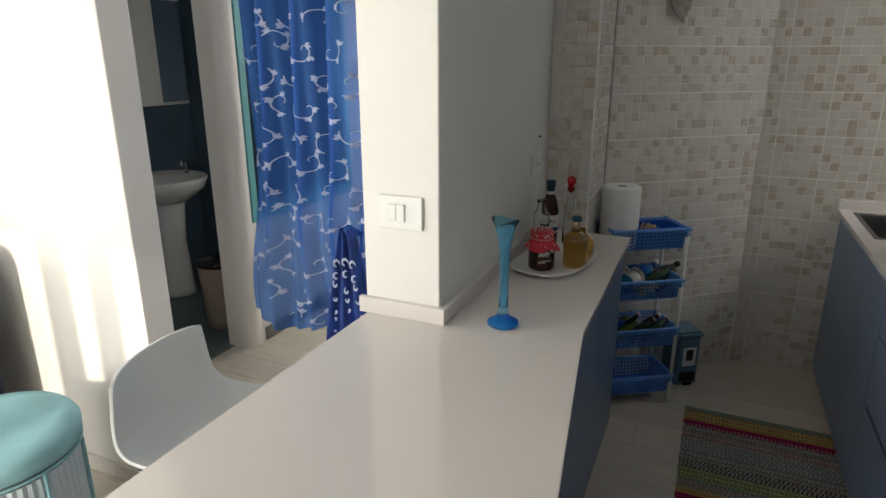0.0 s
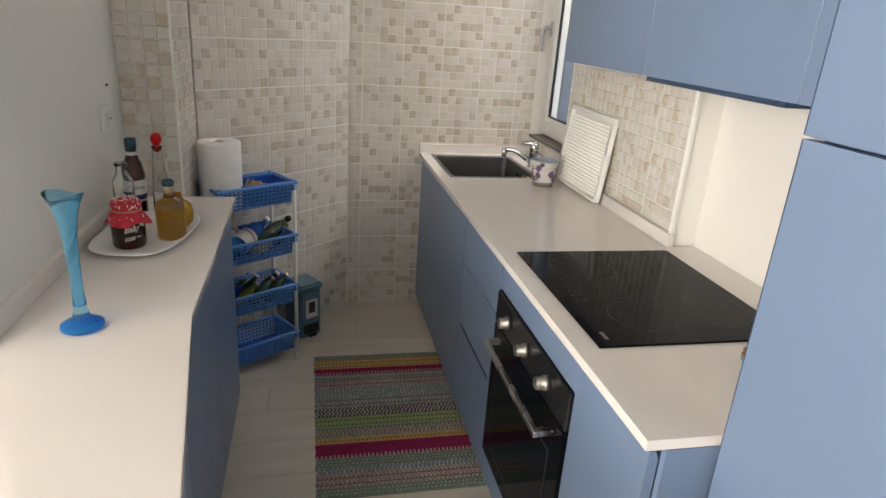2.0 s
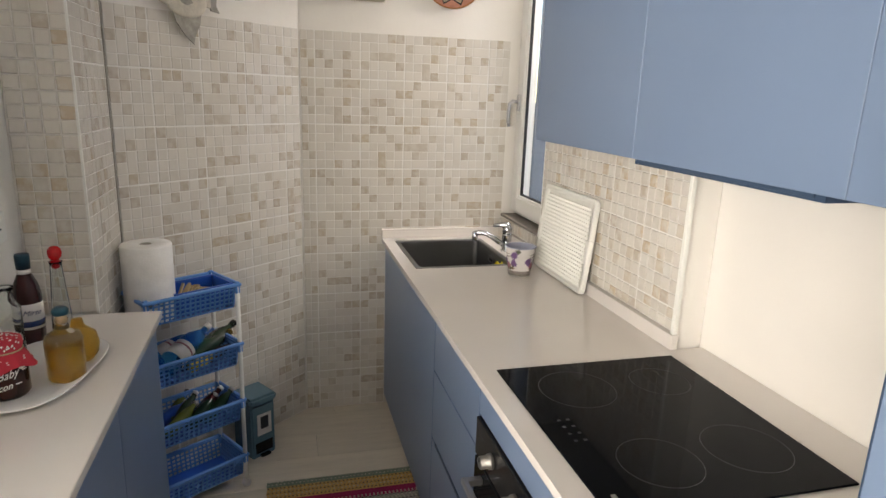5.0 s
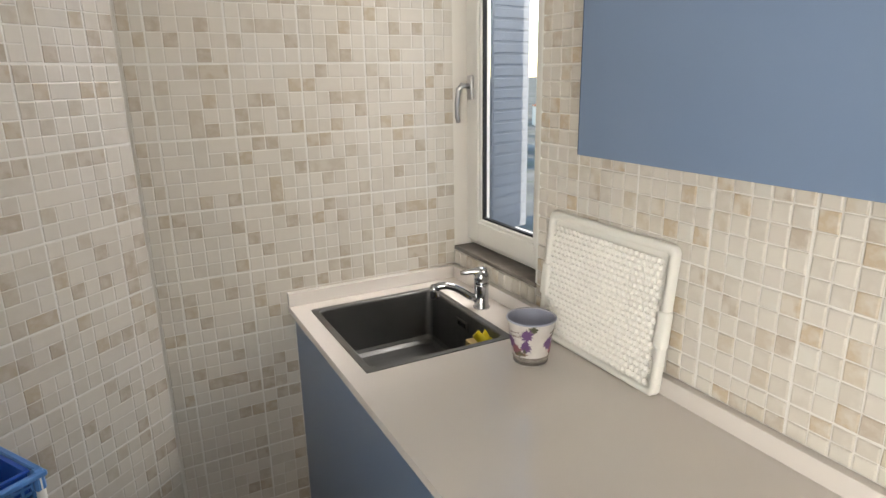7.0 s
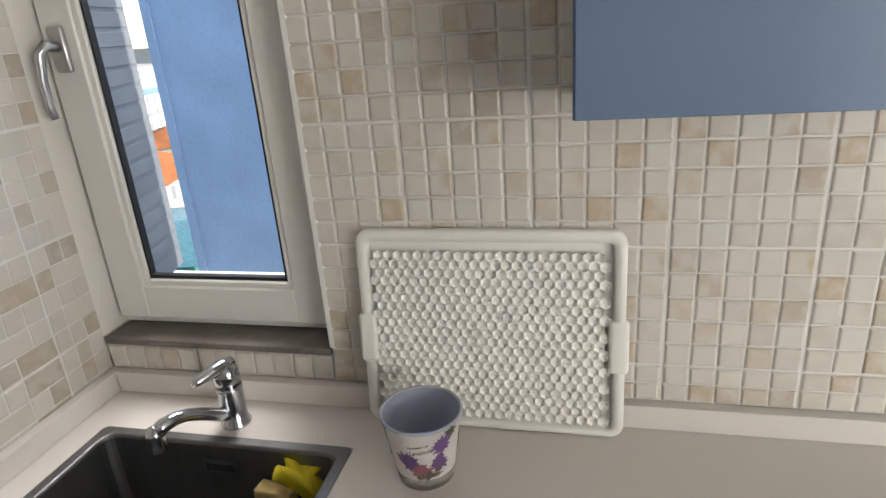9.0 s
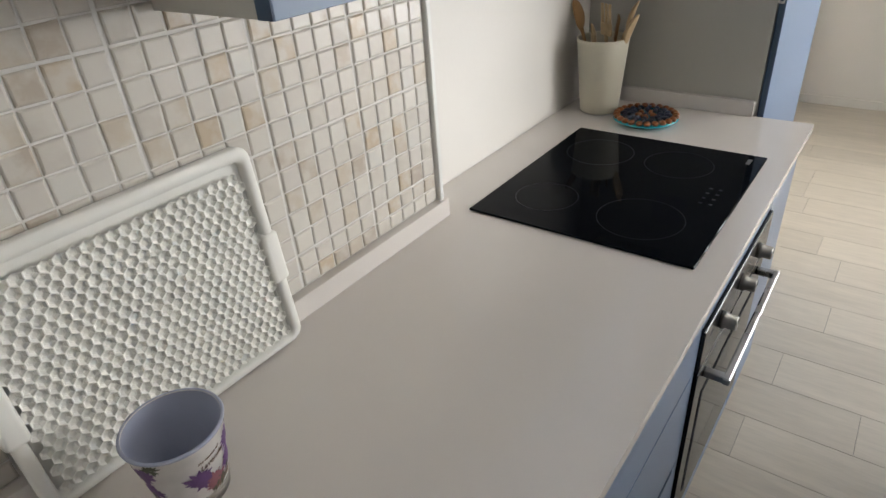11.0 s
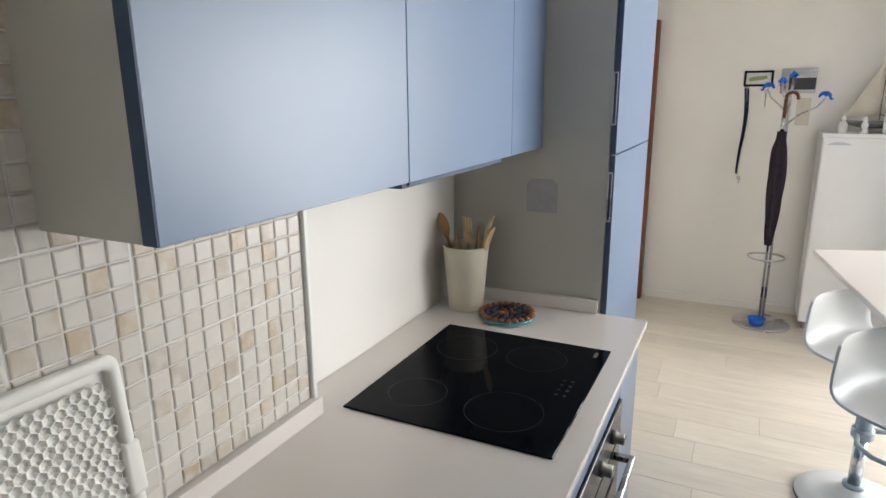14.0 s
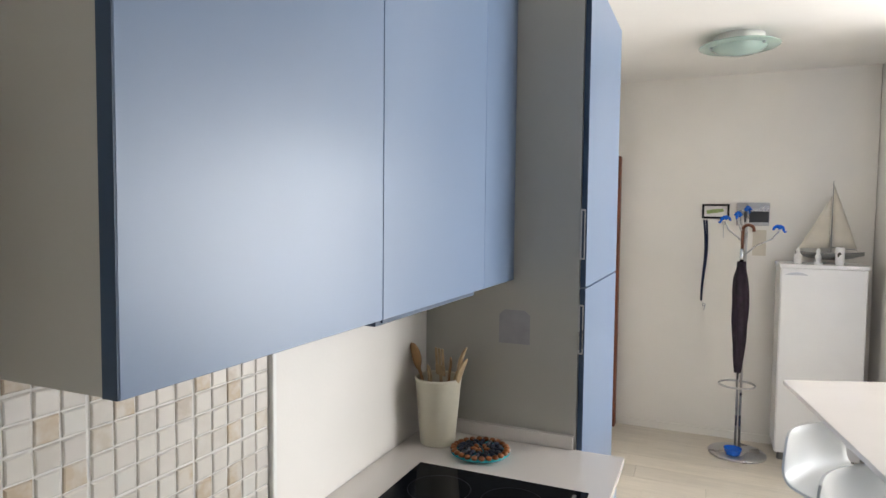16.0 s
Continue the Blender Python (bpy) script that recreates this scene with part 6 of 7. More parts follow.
# ---- rug ----
rg = thing("rug", "striped woven cotton rug in wine red green grey and ochre", "rug", (0.366, 2.412, 0))
bands = [("rg", 2), ("ro", 5), ("rm", 3), ("ry", 3), ("rp", 3), ("rt", 6), ("ry", 3), ("rd", 4), ("rl", 4), ("rg", 1), ("rb", 3), ("ro", 2), ("rm", 5), ("rg", 3), ("rt", 2), ("rp", 4), ("rg", 3)]
total = sum(n for _, n in bands)
RL, RW = 0.478, 0.302
y = RL
st = {"thread": [], "threadd": []}
for bi, (m_, n_) in enumerate(bands):
    h = n_ / total * 2 * RL
    own = bmesh.new()
    k = max(1, round(h / 0.008))
    for i in range(k):
        w = RW + 0.002 * math.sin(i + bi * 2.0)
        box(-w, w, y - h + h * i / k, y - h + h * (i + 1) / k - 0.0006, 0.0005, 0.0075 + 0.0012 * (i % 2), 0.0006, bm=own)
    part("stripe", own, m_, rg)
    for i in range(0, k, 1):
        yy = y - h + h * (i + 0.5) / k
        key = "threadd" if m_ in ("ro", "rp", "rl", "ry") and i % 4 == 1 else "thread"
        if (m_ == "rm" and i > 1) or (i % 2 == 0 and m_ in ("rg", "rl", "ro")):
            continue
        for j in range(38):
            st[key].append((-RW + 0.006 + j * (2 * RW - 0.012) / 37 + 0.006 * (i % 4 > 1), yy))
    y -= h
for key, pts in st.items():
    v_, f_ = [], []
    for x, yy in pts:
        b0 = len(v_)
        a, c, z = 0.0046, 0.0021, 0.0118
        v_ += [(x - a, yy - c, 0.008), (x + a, yy - c, 0.008), (x + a, yy + c, 0.008), (x - a, yy + c, 0.008), (x, yy - c, z), (x, yy + c, z)]
        f_ += [(b0, b0 + 1, b0 + 4), (b0 + 1, b0 + 2, b0 + 5, b0 + 4), (b0 + 2, b0 + 3, b0 + 5), (b0 + 3, b0, b0 + 4, b0 + 5)]
    me = bpy.data.meshes.new("stitches")
    me.from_pydata(v_, [], f_)
    me.materials.append(M[key])
    o_ = tagged(new("stitches", me), kind="stuff")
    o_.parent = rg

# ---- bar stools ----


def bar_stool(label):
    t = thing("bar_stool", label, "bar stool", (0, 0, 0), group="bar stools")
    part("base", lathe([(0.001, 0.006), (0.205, 0.006), (0.207, 0.010), (0.20, 0.016), (0.13, 0.027), (0.07, 0.045), (0.038, 0.075), (0.001, 0.075)], 48), "stool", t, "white domed metal foot", True)
    part("rubber_ring", lathe([(0.001, 0.0), (0.208, 0.0), (0.2085, 0.006), (0.001, 0.006)], 48), "rubber", t)
    part("collar", lathe([(0.001, 0.072), (0.040, 0.072), (0.040, 0.088), (0.001, 0.088)], 28), "stoolgrey", t, "", True)
    part("gas_tube", lathe([(0.001, 0.085), (0.024, 0.085), (0.024, 0.30), (0.001, 0.30)], 24), "chrome", t, "", True)
    part("sleeve", lathe([(0.001, 0.29), (0.032, 0.29), (0.030, 0.30), (0.028, 0.60), (0.001, 0.60)], 24), "stoolgrey", t, "", True)
    fr = part("foot_rest", lathe([(0.001, 0.30), (0.040, 0.30), (0.040, 0.335), (0.001, 0.335)], 24), "stoolgrey", t, "", True)
    part("loop", tube([(0.0, 0.035, 0.318), (0.04, 0.10, 0.312), (0.11, 0.115, 0.300), (0.19, 0.09, 0.292), (0.215, 0.0, 0.290), (0.19, -0.09, 0.292), (0.11, -0.115, 0.300), (0.04, -0.10, 0.312), (0.0, -0.035, 0.318)], 0.010, 10), "stoolgrey", fr, "", True)
    part("seat_plate", box(-0.09, 0.09, -0.08, 0.08, 0.598, 0.608, 0.003), "stoolgrey", t)
    own = bmesh.new()
    nu, nv = 22, 16
    line = [(0.205, 0.590), (0.20, 0.612), (0.16, 0.628), (0.08, 0.622), (0.0, 0.618), (-0.08, 0.622), (-0.135, 0.636), (-0.172, 0.670), (-0.190, 0.72), (-0.202, 0.78), (-0.212, 0.845)]
    grid = []
    for i in range(nu + 1):
        u = i / nu * (len(line) - 1)
        k = min(int(u), len(line) - 2)
        q = [Vector(line[max(0, min(len(line) - 1, k + d))]) for d in (-1, 0, 1, 2)]
        s = u - k
        p = 0.5 * (2 * q[1] + (q[2] - q[0]) * s + (2 * q[0] - 5 * q[1] + 4 * q[2] - q[3]) * s * s + (3 * q[1] - q[0] - 3 * q[2] + q[3]) * s ** 3)
        back = max(0, (i / nu - 0.55) / 0.45)
        half = 0.195 + 0.012 * math.sin(math.pi * i / nu) - 0.016 * back ** 2 - (0.02 if i == 0 else 0)
        row = []
        for j in range(nv + 1):
            v = -1 + 2 * j / nv
            lift = 0.030 * abs(v) ** 2.5 * (1 - back) + 0.008 * abs(v) ** 2 * back
            fwd = 0.05 * v * v * back
            drop = -0.014 * abs(v) ** 5 * back ** 3
            row.append(own.verts.new((p.x + fwd, v * half, p.y + lift + drop)))
        grid.append(row)
    for i in range(nu):
        for j in range(nv):
            own.faces.new((grid[i][j], grid[i][j + 1], grid[i + 1][j + 1], grid[i + 1][j]))
    bmesh.ops.recalc_face_normals(own, faces=own.faces)
    ob = part("seat_shell", own, "stool", t, "white moulded seat with low back", True)
    so_ = ob.modifiers.new("thickness", "SOLIDIFY")
    so_.thickness, so_.offset = 0.009, 0
    bv = ob.modifiers.new("edge", "BEVEL")
    bv.width, bv.segments, bv.angle_limit = 0.003, 2, radians(50)
    return t


s1 = bar_stool("white moulded bar stool on a domed metal foot beside the counter")
copy_thing(s1, Matrix.Translation((-0.185, 0.80, 0)) @ Matrix.Rotation(radians(140), 4, "Z"))
copy_thing(s1, Matrix.Translation((-1.035, 1.095, 0.035)) @ Matrix.Rotation(radians(12), 4, "Z"))
s1.matrix_world = Matrix.Translation((-0.140, 0.345, 0)) @ Matrix.Rotation(radians(140), 4, "Z")

# ---- living corner ----
po = thing("pouf", "round teal velvet pouf with pale ribbed sides", "pouf", (-1.90, 0.98, 0))
po.scale = (1.12, 1.12, 1.06)
part("cushion", lathe([(0.001, 0.40), (0.20, 0.40), (0.222, 0.415), (0.225, 0.455), (0.212, 0.478), (0.17, 0.487), (0.001, 0.49)], 48), "teal", po, "", True)
own = bmesh.new()
rings = []
for z in (0.03, 0.39):
    rings.append([own.verts.new(((0.212 + 0.004 * (k % 2)) * math.cos(2 * math.pi * k / 120), (0.212 + 0.004 * (k % 2)) * math.sin(2 * math.pi * k / 120), z)) for k in range(120)])
for k in range(120):
    own.faces.new((rings[0][k], rings[0][(k + 1) % 120], rings[1][(k + 1) % 120], rings[1][k]))
own.faces.new(rings[0])
own.faces.new(rings[1])
bmesh.ops.recalc_face_normals(own, faces=own.faces)
part("ribbed_side", own, "stoolgrey", po)
part("piping", tube(arc((0, 0, 0.402), 0.218, 0, 360, 60), 0.004, 6, cap=False), "teal", po, "", True)
for k in range(8):
    a = k * math.pi / 4
    part("post", tube([(0.219 * math.cos(a), 0.219 * math.sin(a), 0.0), (0.219 * math.cos(a), 0.219 * math.sin(a), 0.40)], 0.006, 6), "teal", po)
sf = thing("sofa", "navy blue fabric sofa end with rounded arm", "sofa", (-2.78, 1.05, 0))
part("arm", box(-0.06, 0.44, -0.30, 0.26, 0.10, 0.98, 0.07, seg=4), "navy", sf, "", True)
part("seat", box(-1.4, -0.07, -0.55, 0.26, 0.10, 0.45, 0.05, seg=3), "navy", sf, "", True)
part("back", box(-1.4, -0.07, 0.05, 0.30, 0.46, 0.88, 0.06, seg=3), "navy", sf, "", True)
for x in (-1.3, 0.34):
    for y in (-0.22, 0.2):
        part("leg", tube([(x, y, 0), (x, y, 0.11)], 0.02, 8), "black", sf)

# ---- bathroom ----
bs = thing("washbasin", "white ceramic pedestal washbasin with chrome tap", "washbasin", (-3.35, 3.06, 0))
part("pedestal", lathe([(0.001, 0), (0.12, 0), (0.11, 0.05), (0.09, 0.4), (0.11, 0.66), (0.001, 0.68)], 28), "whitegloss", bs, "", True)
own = lathe([(0.001, 0.67), (0.13, 0.67), (0.25, 0.76), (0.28, 0.83), (0.27, 0.84), (0.23, 0.80), (0.12, 0.72), (0.001, 0.715)], 36)
part("bowl", own, "whitegloss", bs, "", True)
part("tap", tube([(-0.02, 0.22, 0.83), (-0.02, 0.22, 0.92), (0.03, 0.14, 0.93), (0.04, 0.12, 0.90)], 0.014, 10), "chrome", bs, "", True)
mc = thing("mirror_cabinet", "white bathroom mirror cabinet with open shelf side", "mirror cabinet", (-3.585, 3.20, 1.30))
part("body", box(0, 0.14, -0.28, 0.26, 0, 0.70, 0.004), "whiteplastic", mc)
part("mirror", box(0.141, 0.146, 0.02, 0.25, 0.02, 0.68), "bathmirror", mc)
part("door", box(0.141, 0.150, -0.275, 0.01, 0.01, 0.69, 0.002), "whiteplastic", mc)
wb = thing("wicker_bin", "beige wicker waste basket with dark lid", "basket", (-2.66, 2.76, 0.004))
part("body", lathe([(0.001, 0), (0.095, 0), (0.105, 0.20), (0.12, 0.40), (0.001, 0.40)], 28), "rattan", wb, "", True)
part("lid", lathe([(0.001, 0.40), (0.125, 0.40), (0.125, 0.42), (0.06, 0.45), (0.001, 0.455)], 28), "black", wb, "", True)
part("band", lathe([(0.107, 0.22), (0.112, 0.22), (0.113, 0.24), (0.108, 0.24)], 28), "rattan", wb)

# ---- bedroom beyond the corridor ----
structure("trim", ring_frame(-2.41, -2.262, 2.662, 3.698, 0.722, 2.098, 0.05), "tealfr")
structure("wall_bedroom", box(-4.2, -4.1, 3.7, 5.2, 0, CEIL), "wall")
shf = thing("wall_shelf", "white bedroom wall shelf with small ornaments", "shelf", (-3.9, 4.3, 1.55))
part("board", box(-0.19, 0.0, -0.4, 0.4, 0, 0.025, 0.002), "whiteplastic", shf)
part("bracket", box(-0.19, -0.17, -0.3, -0.28, -0.12, 0, 0.002), "whiteplastic", shf)
og = thing("wire_ornament", "dark wire ornament standing on the white shelf", "ornament", (-3.98, 4.22, 1.575))
part("wire", tube([(0, 0, 0.003), (0, 0.05, 0.08), (0, 0.02, 0.16), (0, -0.03, 0.10), (0, 0.04, 0.003)], 0.005, 6), "black", og)
be = thing("bed", "bed with bright blue bedspread and teal cushion", "bed", (-3.3, 4.4, 0))
part("mattress", box(-0.75, 0.75, -0.6, 0.75, 0.15, 0.62, 0.05, seg=3), "bedblue", be, "", True)
part("cushion", box(-0.70, -0.45, -0.3, 0.2, 0.62, 0.95, 0.07, seg=3), "bedteal", be, "", True)
for x in (-0.6, 0.6):
    for y in (-0.5, 0.6):
        part("leg", box(x - 0.03, x + 0.03, y - 0.03, y + 0.03, 0, 0.16), "wood", be)

# ---- curtain ----
cu_ = thing("sheer_curtain", "blue sheer curtain with pale scroll pattern gathered low at one side", "curtain", (-1.40, 2.0, 0))
CX0, CX1, CZ = -0.25, 0.34, 2.724


def curt(u, z):
    """A point of the curtain for u across (0..1) and the height z."""
    low = max(0.0, min(1.0, (1.15 - z) / 0.65))
    g = low * low * (3 - 2 * low)
    x = CX0 + (CX1 - CX0) * u
    edge = -0.05 * math.exp(-((z - 0.75) / 0.3) ** 2) * (1 - u)
    pinch = 0.12 * math.exp(-((z - 0.93) / 0.18) ** 2) * max(0, u - 0.3)
    x += edge - pinch * 0.4
    y = 0.035 * math.sin(u * 24 + 0.6 * math.sin(z * 2.2)) * (1 - 0.45 * g) + 0.018 * math.sin(u * 51 + z * 1.3) - 0.05 * g * math.sin(u * 5 + 2.5 * z)
    return Vector((x, y, z))


NU, NZ = 110, 46
own = bmesh.new()
grid = []
for j in range(NZ + 1):
    row = []
    for i in range(NU + 1):
        u = i / NU
        zb = 0.57 - 0.16 * u - 0.03 * math.sin(u * 8)
        row.append(own.verts.new(curt(u, zb + (CZ - zb) * j / NZ)))
    grid.append(row)
for j in range(NZ):
    for i in range(NU):
        own.faces.new((grid[j][i], grid[j][i + 1], grid[j + 1][i + 1], grid[j + 1][i]))
part("cloth", own, "curtain", cu_, "sheer blue cloth with soft folds", True)
rnd = random.Random(4)
own = bmesh.new()


def on_curt(x, z, off=-0.004):
    u = (x - CX0) / (CX1 - CX0)
    p = curt(min(1, max(0, u)), z)
    p.y += off
    return p


def ribbon(pts, w0, w1):
    prev = None
    for i, (x, z) in enumerate(pts):
        x2, z2_ = pts[min(i + 1, len(pts) - 1)]
        x1, z1_ = pts[max(i - 1, 0)]
        d = Vector((x2 - x1, z2_ - z1_))
        d = d.normalized() if d.length else Vector((1, 0))
        w = (w0 + (w1 - w0) * i / (len(pts) - 1)) / 2
        a = own.verts.new(on_curt(x - d.y * w, z + d.x * w))
        b = own.verts.new(on_curt(x + d.y * w, z - d.x * w))
        if prev:
            own.faces.new((prev[0], prev[1], b, a))
        prev = (a, b)


def scroll(cx, cz, s, flip, rot):
    def put(px, pz):
        px *= flip
        c, q = math.cos(rot), math.sin(rot)
        return (cx + s * (px * c - pz * q), cz + s * (px * q + pz * c))
    ribbon([put(0.05 * t_ * math.cos(t_ * 1.25), 0.05 * t_ * math.sin(t_ * 1.25)) for t_ in [k * 0.28 for k in range(2, 19)]], 0.0026, 0.0042)
    for q in (2.2, 3.4, 4.6):
        bx, bz = 0.05 * q * math.cos(q * 1.25), 0.05 * q * math.sin(q * 1.25)
        for da in (-0.5, 0.3, 1.0):
            aa = q * 1.25 + da
            L2 = 0.10
            pts = [put(bx + L2 * k / 4 * math.cos(aa + 0.18 * k), bz + L2 * k / 4 * math.sin(aa + 0.18 * k)) for k in range(5)]
            for k in range(4):
                w = (0.002, 0.010, 0.014, 0.009)[k] * 0.66
                w2 = (0.010, 0.014, 0.009, 0.001)[k] * 0.8
                ribbon([pts[k], pts[k + 1]], w, w2)


for rz_ in range(20):
    for rx_ in range(5):
        scroll(CX0 + 0.04 + 0.125 * rx_ + 0.06 * (rz_ % 2), 0.56 + rz_ * 0.108 + rnd.uniform(-0.02, 0.02), 0.19, 1 if (rz_ + rx_) % 2 else -1, rnd.uniform(0, 6.3))
for v in [v for v in own.verts if v.co.z < 0.59 - 0.16 * (v.co.x - CX0) / (CX1 - CX0)]:
    own.verts.remove(v)
part("scroll_print", own, "scroll", cu_, "pale lavender scroll and leaf print")
part("rod", tube([(CX0 - 0.1, 0, CZ + 0.013), (CX1 + 0.1, 0, CZ + 0.013)], 0.0125, 10), "satin", cu_)
own = bmesh.new()
prev = None
for j in range(22):
    q = j / 21
    z = 0.99 - 0.60 * q
    half = 0.025 + 0.115 * q ** 0.8
    row = []
    for i in range(41):
        v = -1 + i / 20
        row.append(own.verts.new((0.235 + half * v + 0.02 * q, -0.085 + (0.012 + 0.022 * q) * math.sin(v * 9 + 2 * q) - 0.02 * (1 - v * v), z + 0.02 * v * v)))
    if prev:
        for i in range(40):
            own.faces.new((prev[i], row[i], row[i + 1], prev[i + 1]))
    prev = row
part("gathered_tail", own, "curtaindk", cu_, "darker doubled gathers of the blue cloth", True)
own = bmesh.new()
for k in range(11):
    q = 0.2 + 0.078 * k
    half = 0.025 + 0.115 * q ** 0.8
    for v0 in (-0.55, 0.1, 0.65):
        c0 = (0.235 + half * v0 + 0.02 * q, 0.99 - 0.60 * q + 0.01 * math.sin(k * 2.0 + v0 * 5))
        pts = [(c0[0] + 0.016 * math.cos(t_) * (1 - t_ / 9), -0.125 - 0.01 * q, c0[1] + 0.020 * math.sin(t_) * (1 - t_ / 9)) for t_ in [0.7 * i + k for i in range(8)]]
        tube(pts, [0.0012, 0.003, 0.0045, 0.005, 0.004, 0.003, 0.002, 0.001], 4, bm=own)
part("tail_print", own, "scroll", cu_, "pale scroll print on the gathers", kind="stuff")
own = tube([(0.20, -0.05, 0.98), (0.235, -0.085, 0.99), (0.275, -0.05, 0.97)], [0.012, 0.022, 0.010], 10)
part("knot", own, "curtain", cu_, "gathered knot of cloth", True)

wc = thing("white_curtain", "thin white gathered curtain beside the balcony window", "curtain", (-2.35, -2.30, 0))
for x0, wide in ((-1.26, 0.34), (-0.86, 0.36), (-0.42, 0.40), (0.36, 0.16), (0.62, 0.15), (0.91, 0.35)):
    own = bmesh.new()
    prev = None
    for i in range(25):
        x = x0 + wide * i / 24
        y = 0.03 * math.sin(i * 1.3)
        q = (own.verts.new((x, y, 0.02)), own.verts.new((x * 0.97 + 0.05, y, 2.40)))
        if prev:
            own.faces.new((prev[0], q[0], q[1], prev[1]))
        prev = q
    part("panel", own, "sail", wc, "", True)

# ---- mosaic wall tiles ----
TS = 0.2065
rnd = random.Random(17)


def tile_mesh(w, h, seed, n=5, flat=False):
    r = random.Random(seed)
    v, f, mi = [], [], []
    v += [(0, 0, 0), (w, 0, 0), (w, h, 0), (0, h, 0), (0, 0, 0.0038), (w, 0, 0.0038), (w, h, 0.0038), (0, h, 0.0038)]
    for q in ((4, 5, 6, 7), (0, 1, 5, 4), (1, 2, 6, 5), (2, 3, 7, 6), (3, 0, 4, 7)):
        f.append(q)
        mi.append(1)
    c = TS / n
    used = set()
    nx, ny = max(1, round(w / c)), max(1, round(h / c))
    cx, cy = w / nx, h / ny
    for i in range(nx):
        for j in range(ny):
            if (i, j) in used:
                continue
            a, b = 1, 1
            if flat and r.random() < 0.13:
                a, b = r.choice(((2, 1), (2, 1), (3, 1), (1, 2)))
            a, b = min(a, nx - i), min(b, ny - j)
            if any((i + p, j + q) in used for p in range(a) for q in range(b)):
                a = b = 1
            for p in range(a):
                for q in range(b):
                    used.add((i + p, j + q))
            g, e = (0.0009, 0.0022) if flat else (0.0011, 0.0034)
            x0, x1, y0, y1 = i * cx + g, (i + a) * cx - g, j * cy + g, (j + b) * cy - g
            k = len(v)
            jit = lambda s: r.uniform(-s, s)
            o = [(x0 + jit(.0008), y0 + jit(.0008)), (x1 + jit(.0008), y0 + jit(.0008)), (x1 + jit(.0008), y1 + jit(.0008)), (x0 + jit(.0008), y1 + jit(.0008))]
            s_ = [(e, e), (-e, e), (-e, -e), (e, -e)]
            hs = (0.0034, 0.0043, 0.0047) if flat else (0.0034, 0.0058, 0.0071)
            v += [(x, y_, hs[0]) for x, y_ in o]
            v += [(x + p * 0.35, y_ + q * 0.35, hs[1]) for (x, y_), (p, q) in zip(o, s_)]
            v += [(x + p, y_ + q, hs[2]) for (x, y_), (p, q) in zip(o, s_)]
            for base in (k, k + 4):
                for m_ in range(4):
                    f.append((base + m_, base + (m_ + 1) % 4, base + 4 + (m_ + 1) % 4, base + 4 + m_))
                    mi.append(0)
            f.append((k + 8, k + 9, k + 10, k + 11))
            mi.append(0)
    me = bpy.data.meshes.new("tile")
    me.from_pydata(v, [], f)
    me.materials.append(M["tileprint" if flat else "tile"])
    me.materials.append(M["grout"])
    me.polygons.foreach_set("material_index", mi)
    return me


MESH = {}


def tile_wall(wall, origin, angle, length, z_lo, z_hi, x_off=0.0, skip=None, flat=False, top=1.86):
    """Tiles from origin to the right as seen from the room, on the grid of z = top downwards."""
    R_ = Matrix.Translation(origin) @ flat_rot(angle)
    z = top
    r = random.Random(int(angle) + int(length * 100))
    while z > z_lo + 0.002:
        h = min(TS, z - z_lo)
        x = -x_off
        while x < length - 0.002:
            x0, x1 = max(0, x), min(length, x + TS)
            zt, zb = min(z, z_hi), z - h
            if x1 - x0 > 0.004 and zt - zb > 0.004 and not (skip and skip(x0, x1, zb, zt)):
                pieces = [(x0, x1, zb, zt)]
                for a, b, c_, d_ in pieces:
                    jx, jy = (0.0034, 0.0038) if flat else (0.0042, 0.0022)
                    w_, h_ = round(b - a - jx, 4), round(d_ - c_ - jy, 4)
                    key = (w_, h_, r.randrange(11), flat)
                    if key not in MESH:
                        MESH[key] = tile_mesh(w_, h_, int(w_ * 7919 + h_ * 104729) + key[2] * 31, 5, flat)
                    o = new("tile", MESH[key])
                    o.parent = wall
                    o.matrix_world = R_ @ Matrix.Translation((a + jx / 2, c_ + jy / 2, 0))
            x += TS
        z -= TS


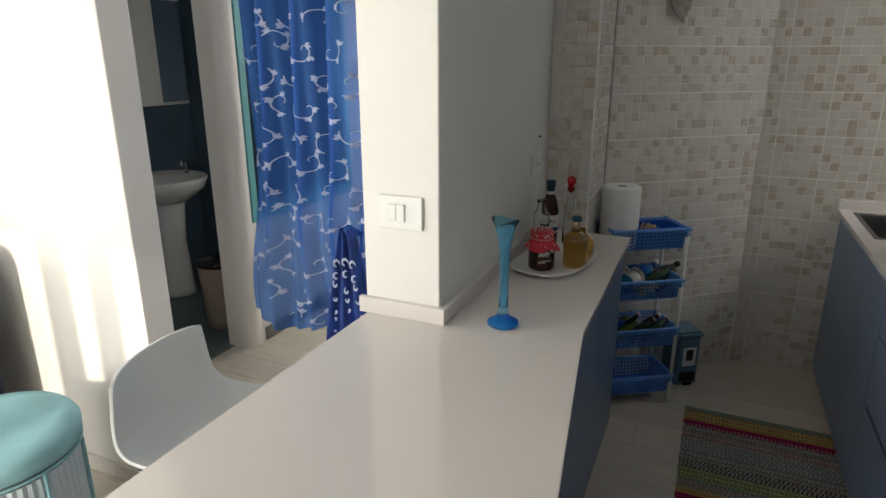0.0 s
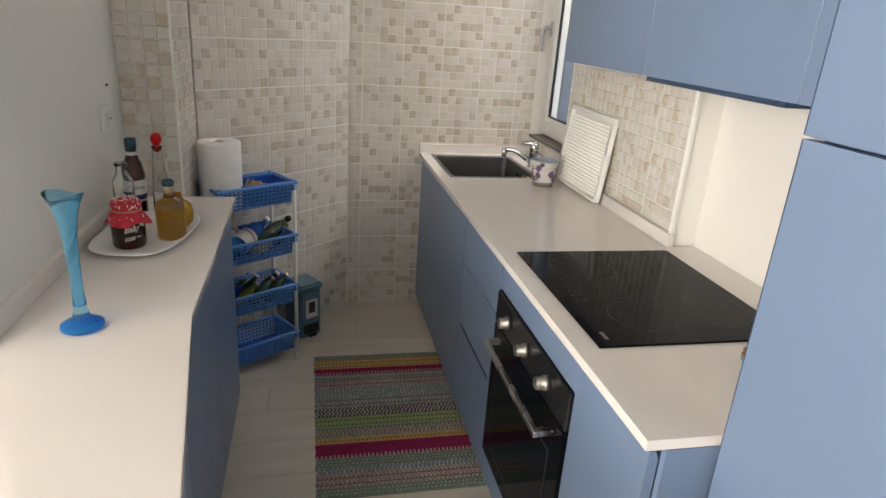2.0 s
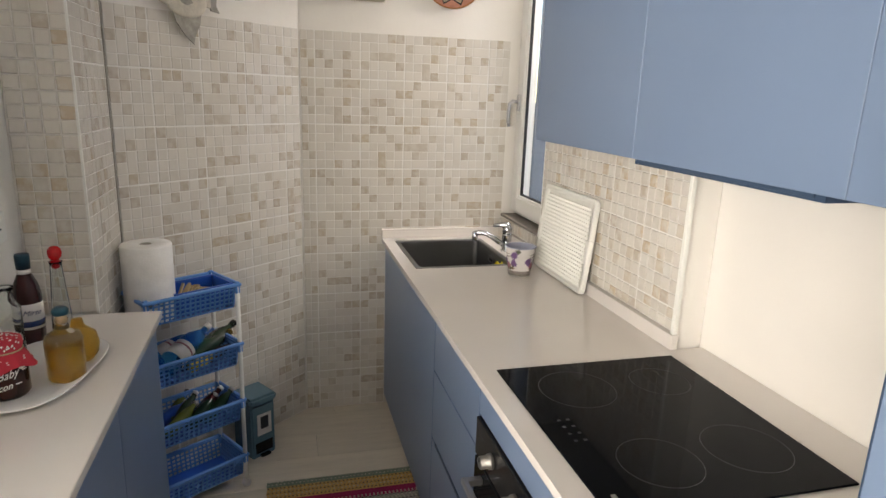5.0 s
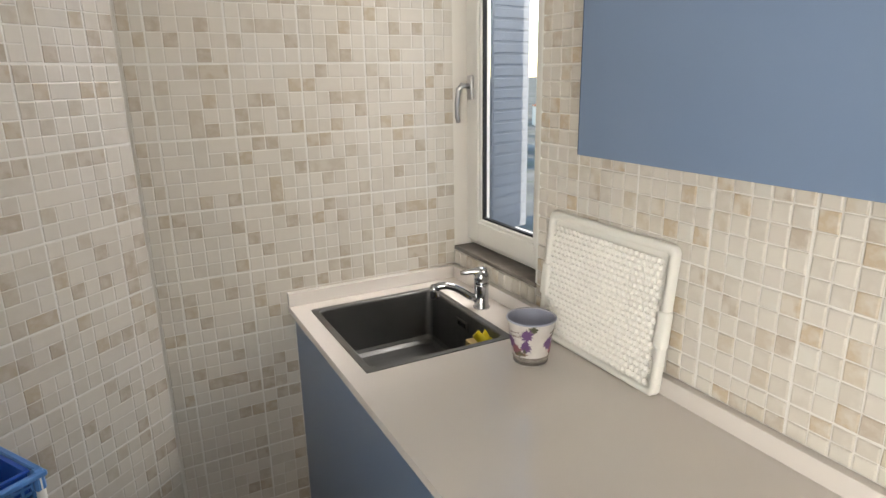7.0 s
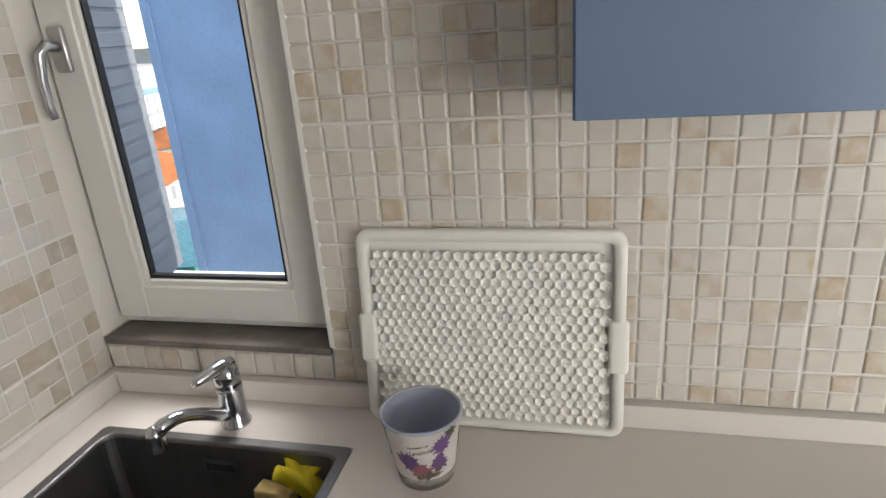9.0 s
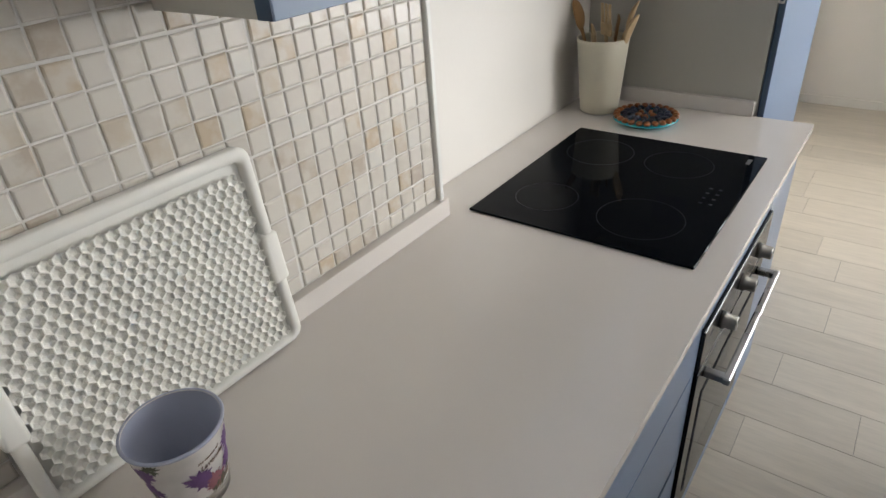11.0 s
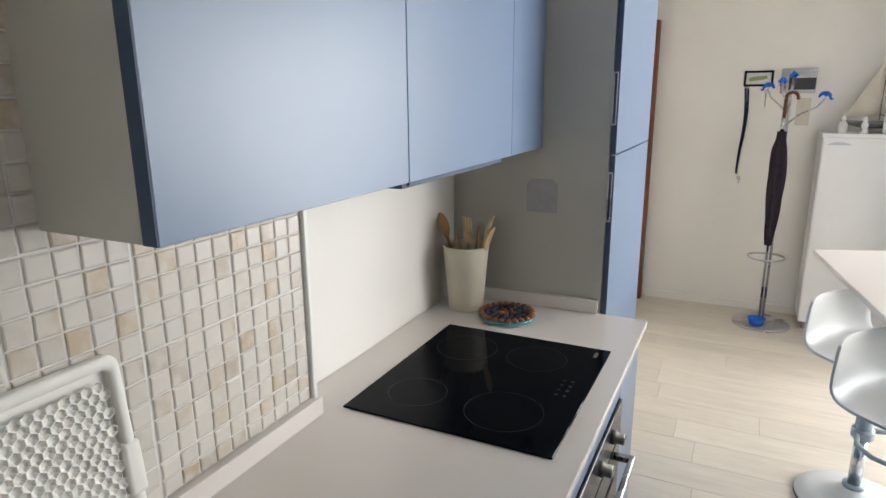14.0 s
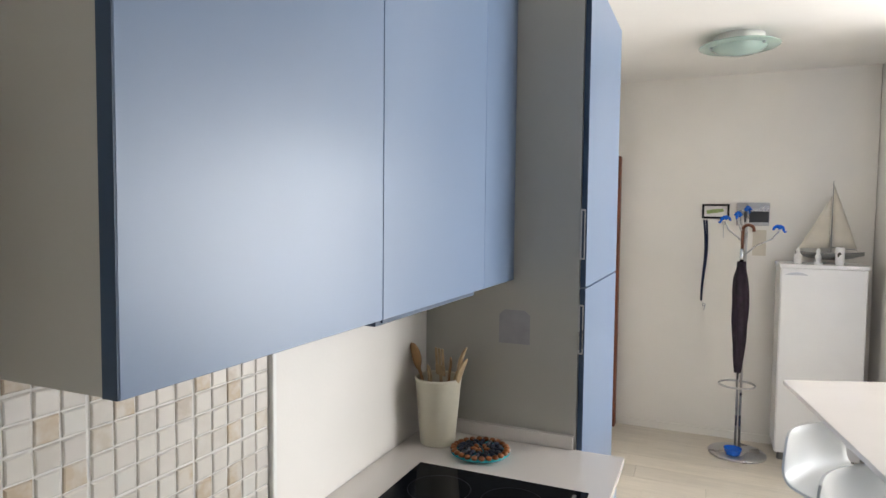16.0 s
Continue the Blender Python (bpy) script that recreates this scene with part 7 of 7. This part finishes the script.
# east wall: x runs from y = 3.0 towards 1.99; strips round the window
tile_wall(wall_east, (1.2558, 3.003, 0), 180, 1.003, 0.946, 1.86, x_off=TS - 0.170, top=1.634 + 2 * TS)
tile_wall(wall_east, (1.2558, 3.498, 0), 180, 0.495, 0.946, 0.9995, x_off=0.0, top=1.634 + 2 * TS)
tile_wall(wall_north, (0.2535, 3.5055, 0), -90, 1.0, 0.0, 1.86, x_off=0.141, flat=True)
dl = (DB - DA).length
tile_wall(wall_diagonal, (DA.x + dn.x * 0.93 + dw.x * 0.004, DA.y + dn.y * 0.93 + dw.y * 0.004, 0), DANG, dl - 0.006, 0.0, 1.86, x_off=0.05, flat=True)
tile_wall(wall_diagonal, (-0.4105, 2.576, 0), 0, 0.35, 0.0, 1.86, x_off=0.08, flat=True)
tile_wall(wall_diagonal, (-0.588, 2.5755, 0), -90, 0.182, 0.9, 1.86, x_off=0.0)
structure("grout", box(1.2527, 1.2556, 2.001, 2.9995, 0.9465, 1.859), "groutw")
structure("grout", box(0.2545, 1.2520, 3.5024, 3.5054, 0.001, 1.859), "groutw")
own = box(0.006, dl - 0.006, -0.0028, 0.0020, 0.001, 1.859)
own.transform(Matrix.Translation((DA.x + dn.x * 0.88, DA.y + dn.y * 0.88, 0)) @ Matrix.Rotation(math.atan2(dw.y, dw.x), 4, "Z"))
structure("grout", own, "groutw")
structure("trim", box(-0.4105, -0.4035, 2.568, 2.5755, 0.9, 1.862, 0.001), "whiteplastic")
structure("trim", box(-0.408, -0.4035, 2.925, 2.931, 0.0, 1.862, 0.0), "fishgrey")

# ---- floor planks ----
PL_, PW_ = 1.20, 0.195
JOINTS = {-3: 0.571, 0: 0.454, 1: 0.021, 2: 0.553, 3: 0.287, 4: 0.592}
rnd = random.Random(2)
PLANKS = {}


def plank_mesh(length):
    if length not in PLANKS:
        me = bpy.data.meshes.new("plank")
        own = box(0.0007, length - 0.0007, 0.0007, PW_ - 0.0007, -0.006, 0.0, 0.0006)
        own.to_mesh(me)
        own.free()
        me.materials.append(M["plank"])
        PLANKS[length] = me
    return PLANKS[length]


for k in range(-15, 23):
    y = 0.525 + k * PW_
    x = JOINTS.get(k, rnd.uniform(0, PL_)) - 3 * PL_
    x_lo, x_hi = (-3.0 if y < 1.43 else -2.3), (1.1 if y < 0.3 else 0.72)
    while x < x_hi:
        if x + PL_ > x_lo and not (x + PL_ < -0.86 and y > 3.7) and y < 3.51:
            o = new("plank", plank_mesh(round(min(PL_, (1.25 if y < 0.2 else 1.33) - x), 4)))
            o.parent = floor
            o.location = (x, y, 0)
        x += PL_
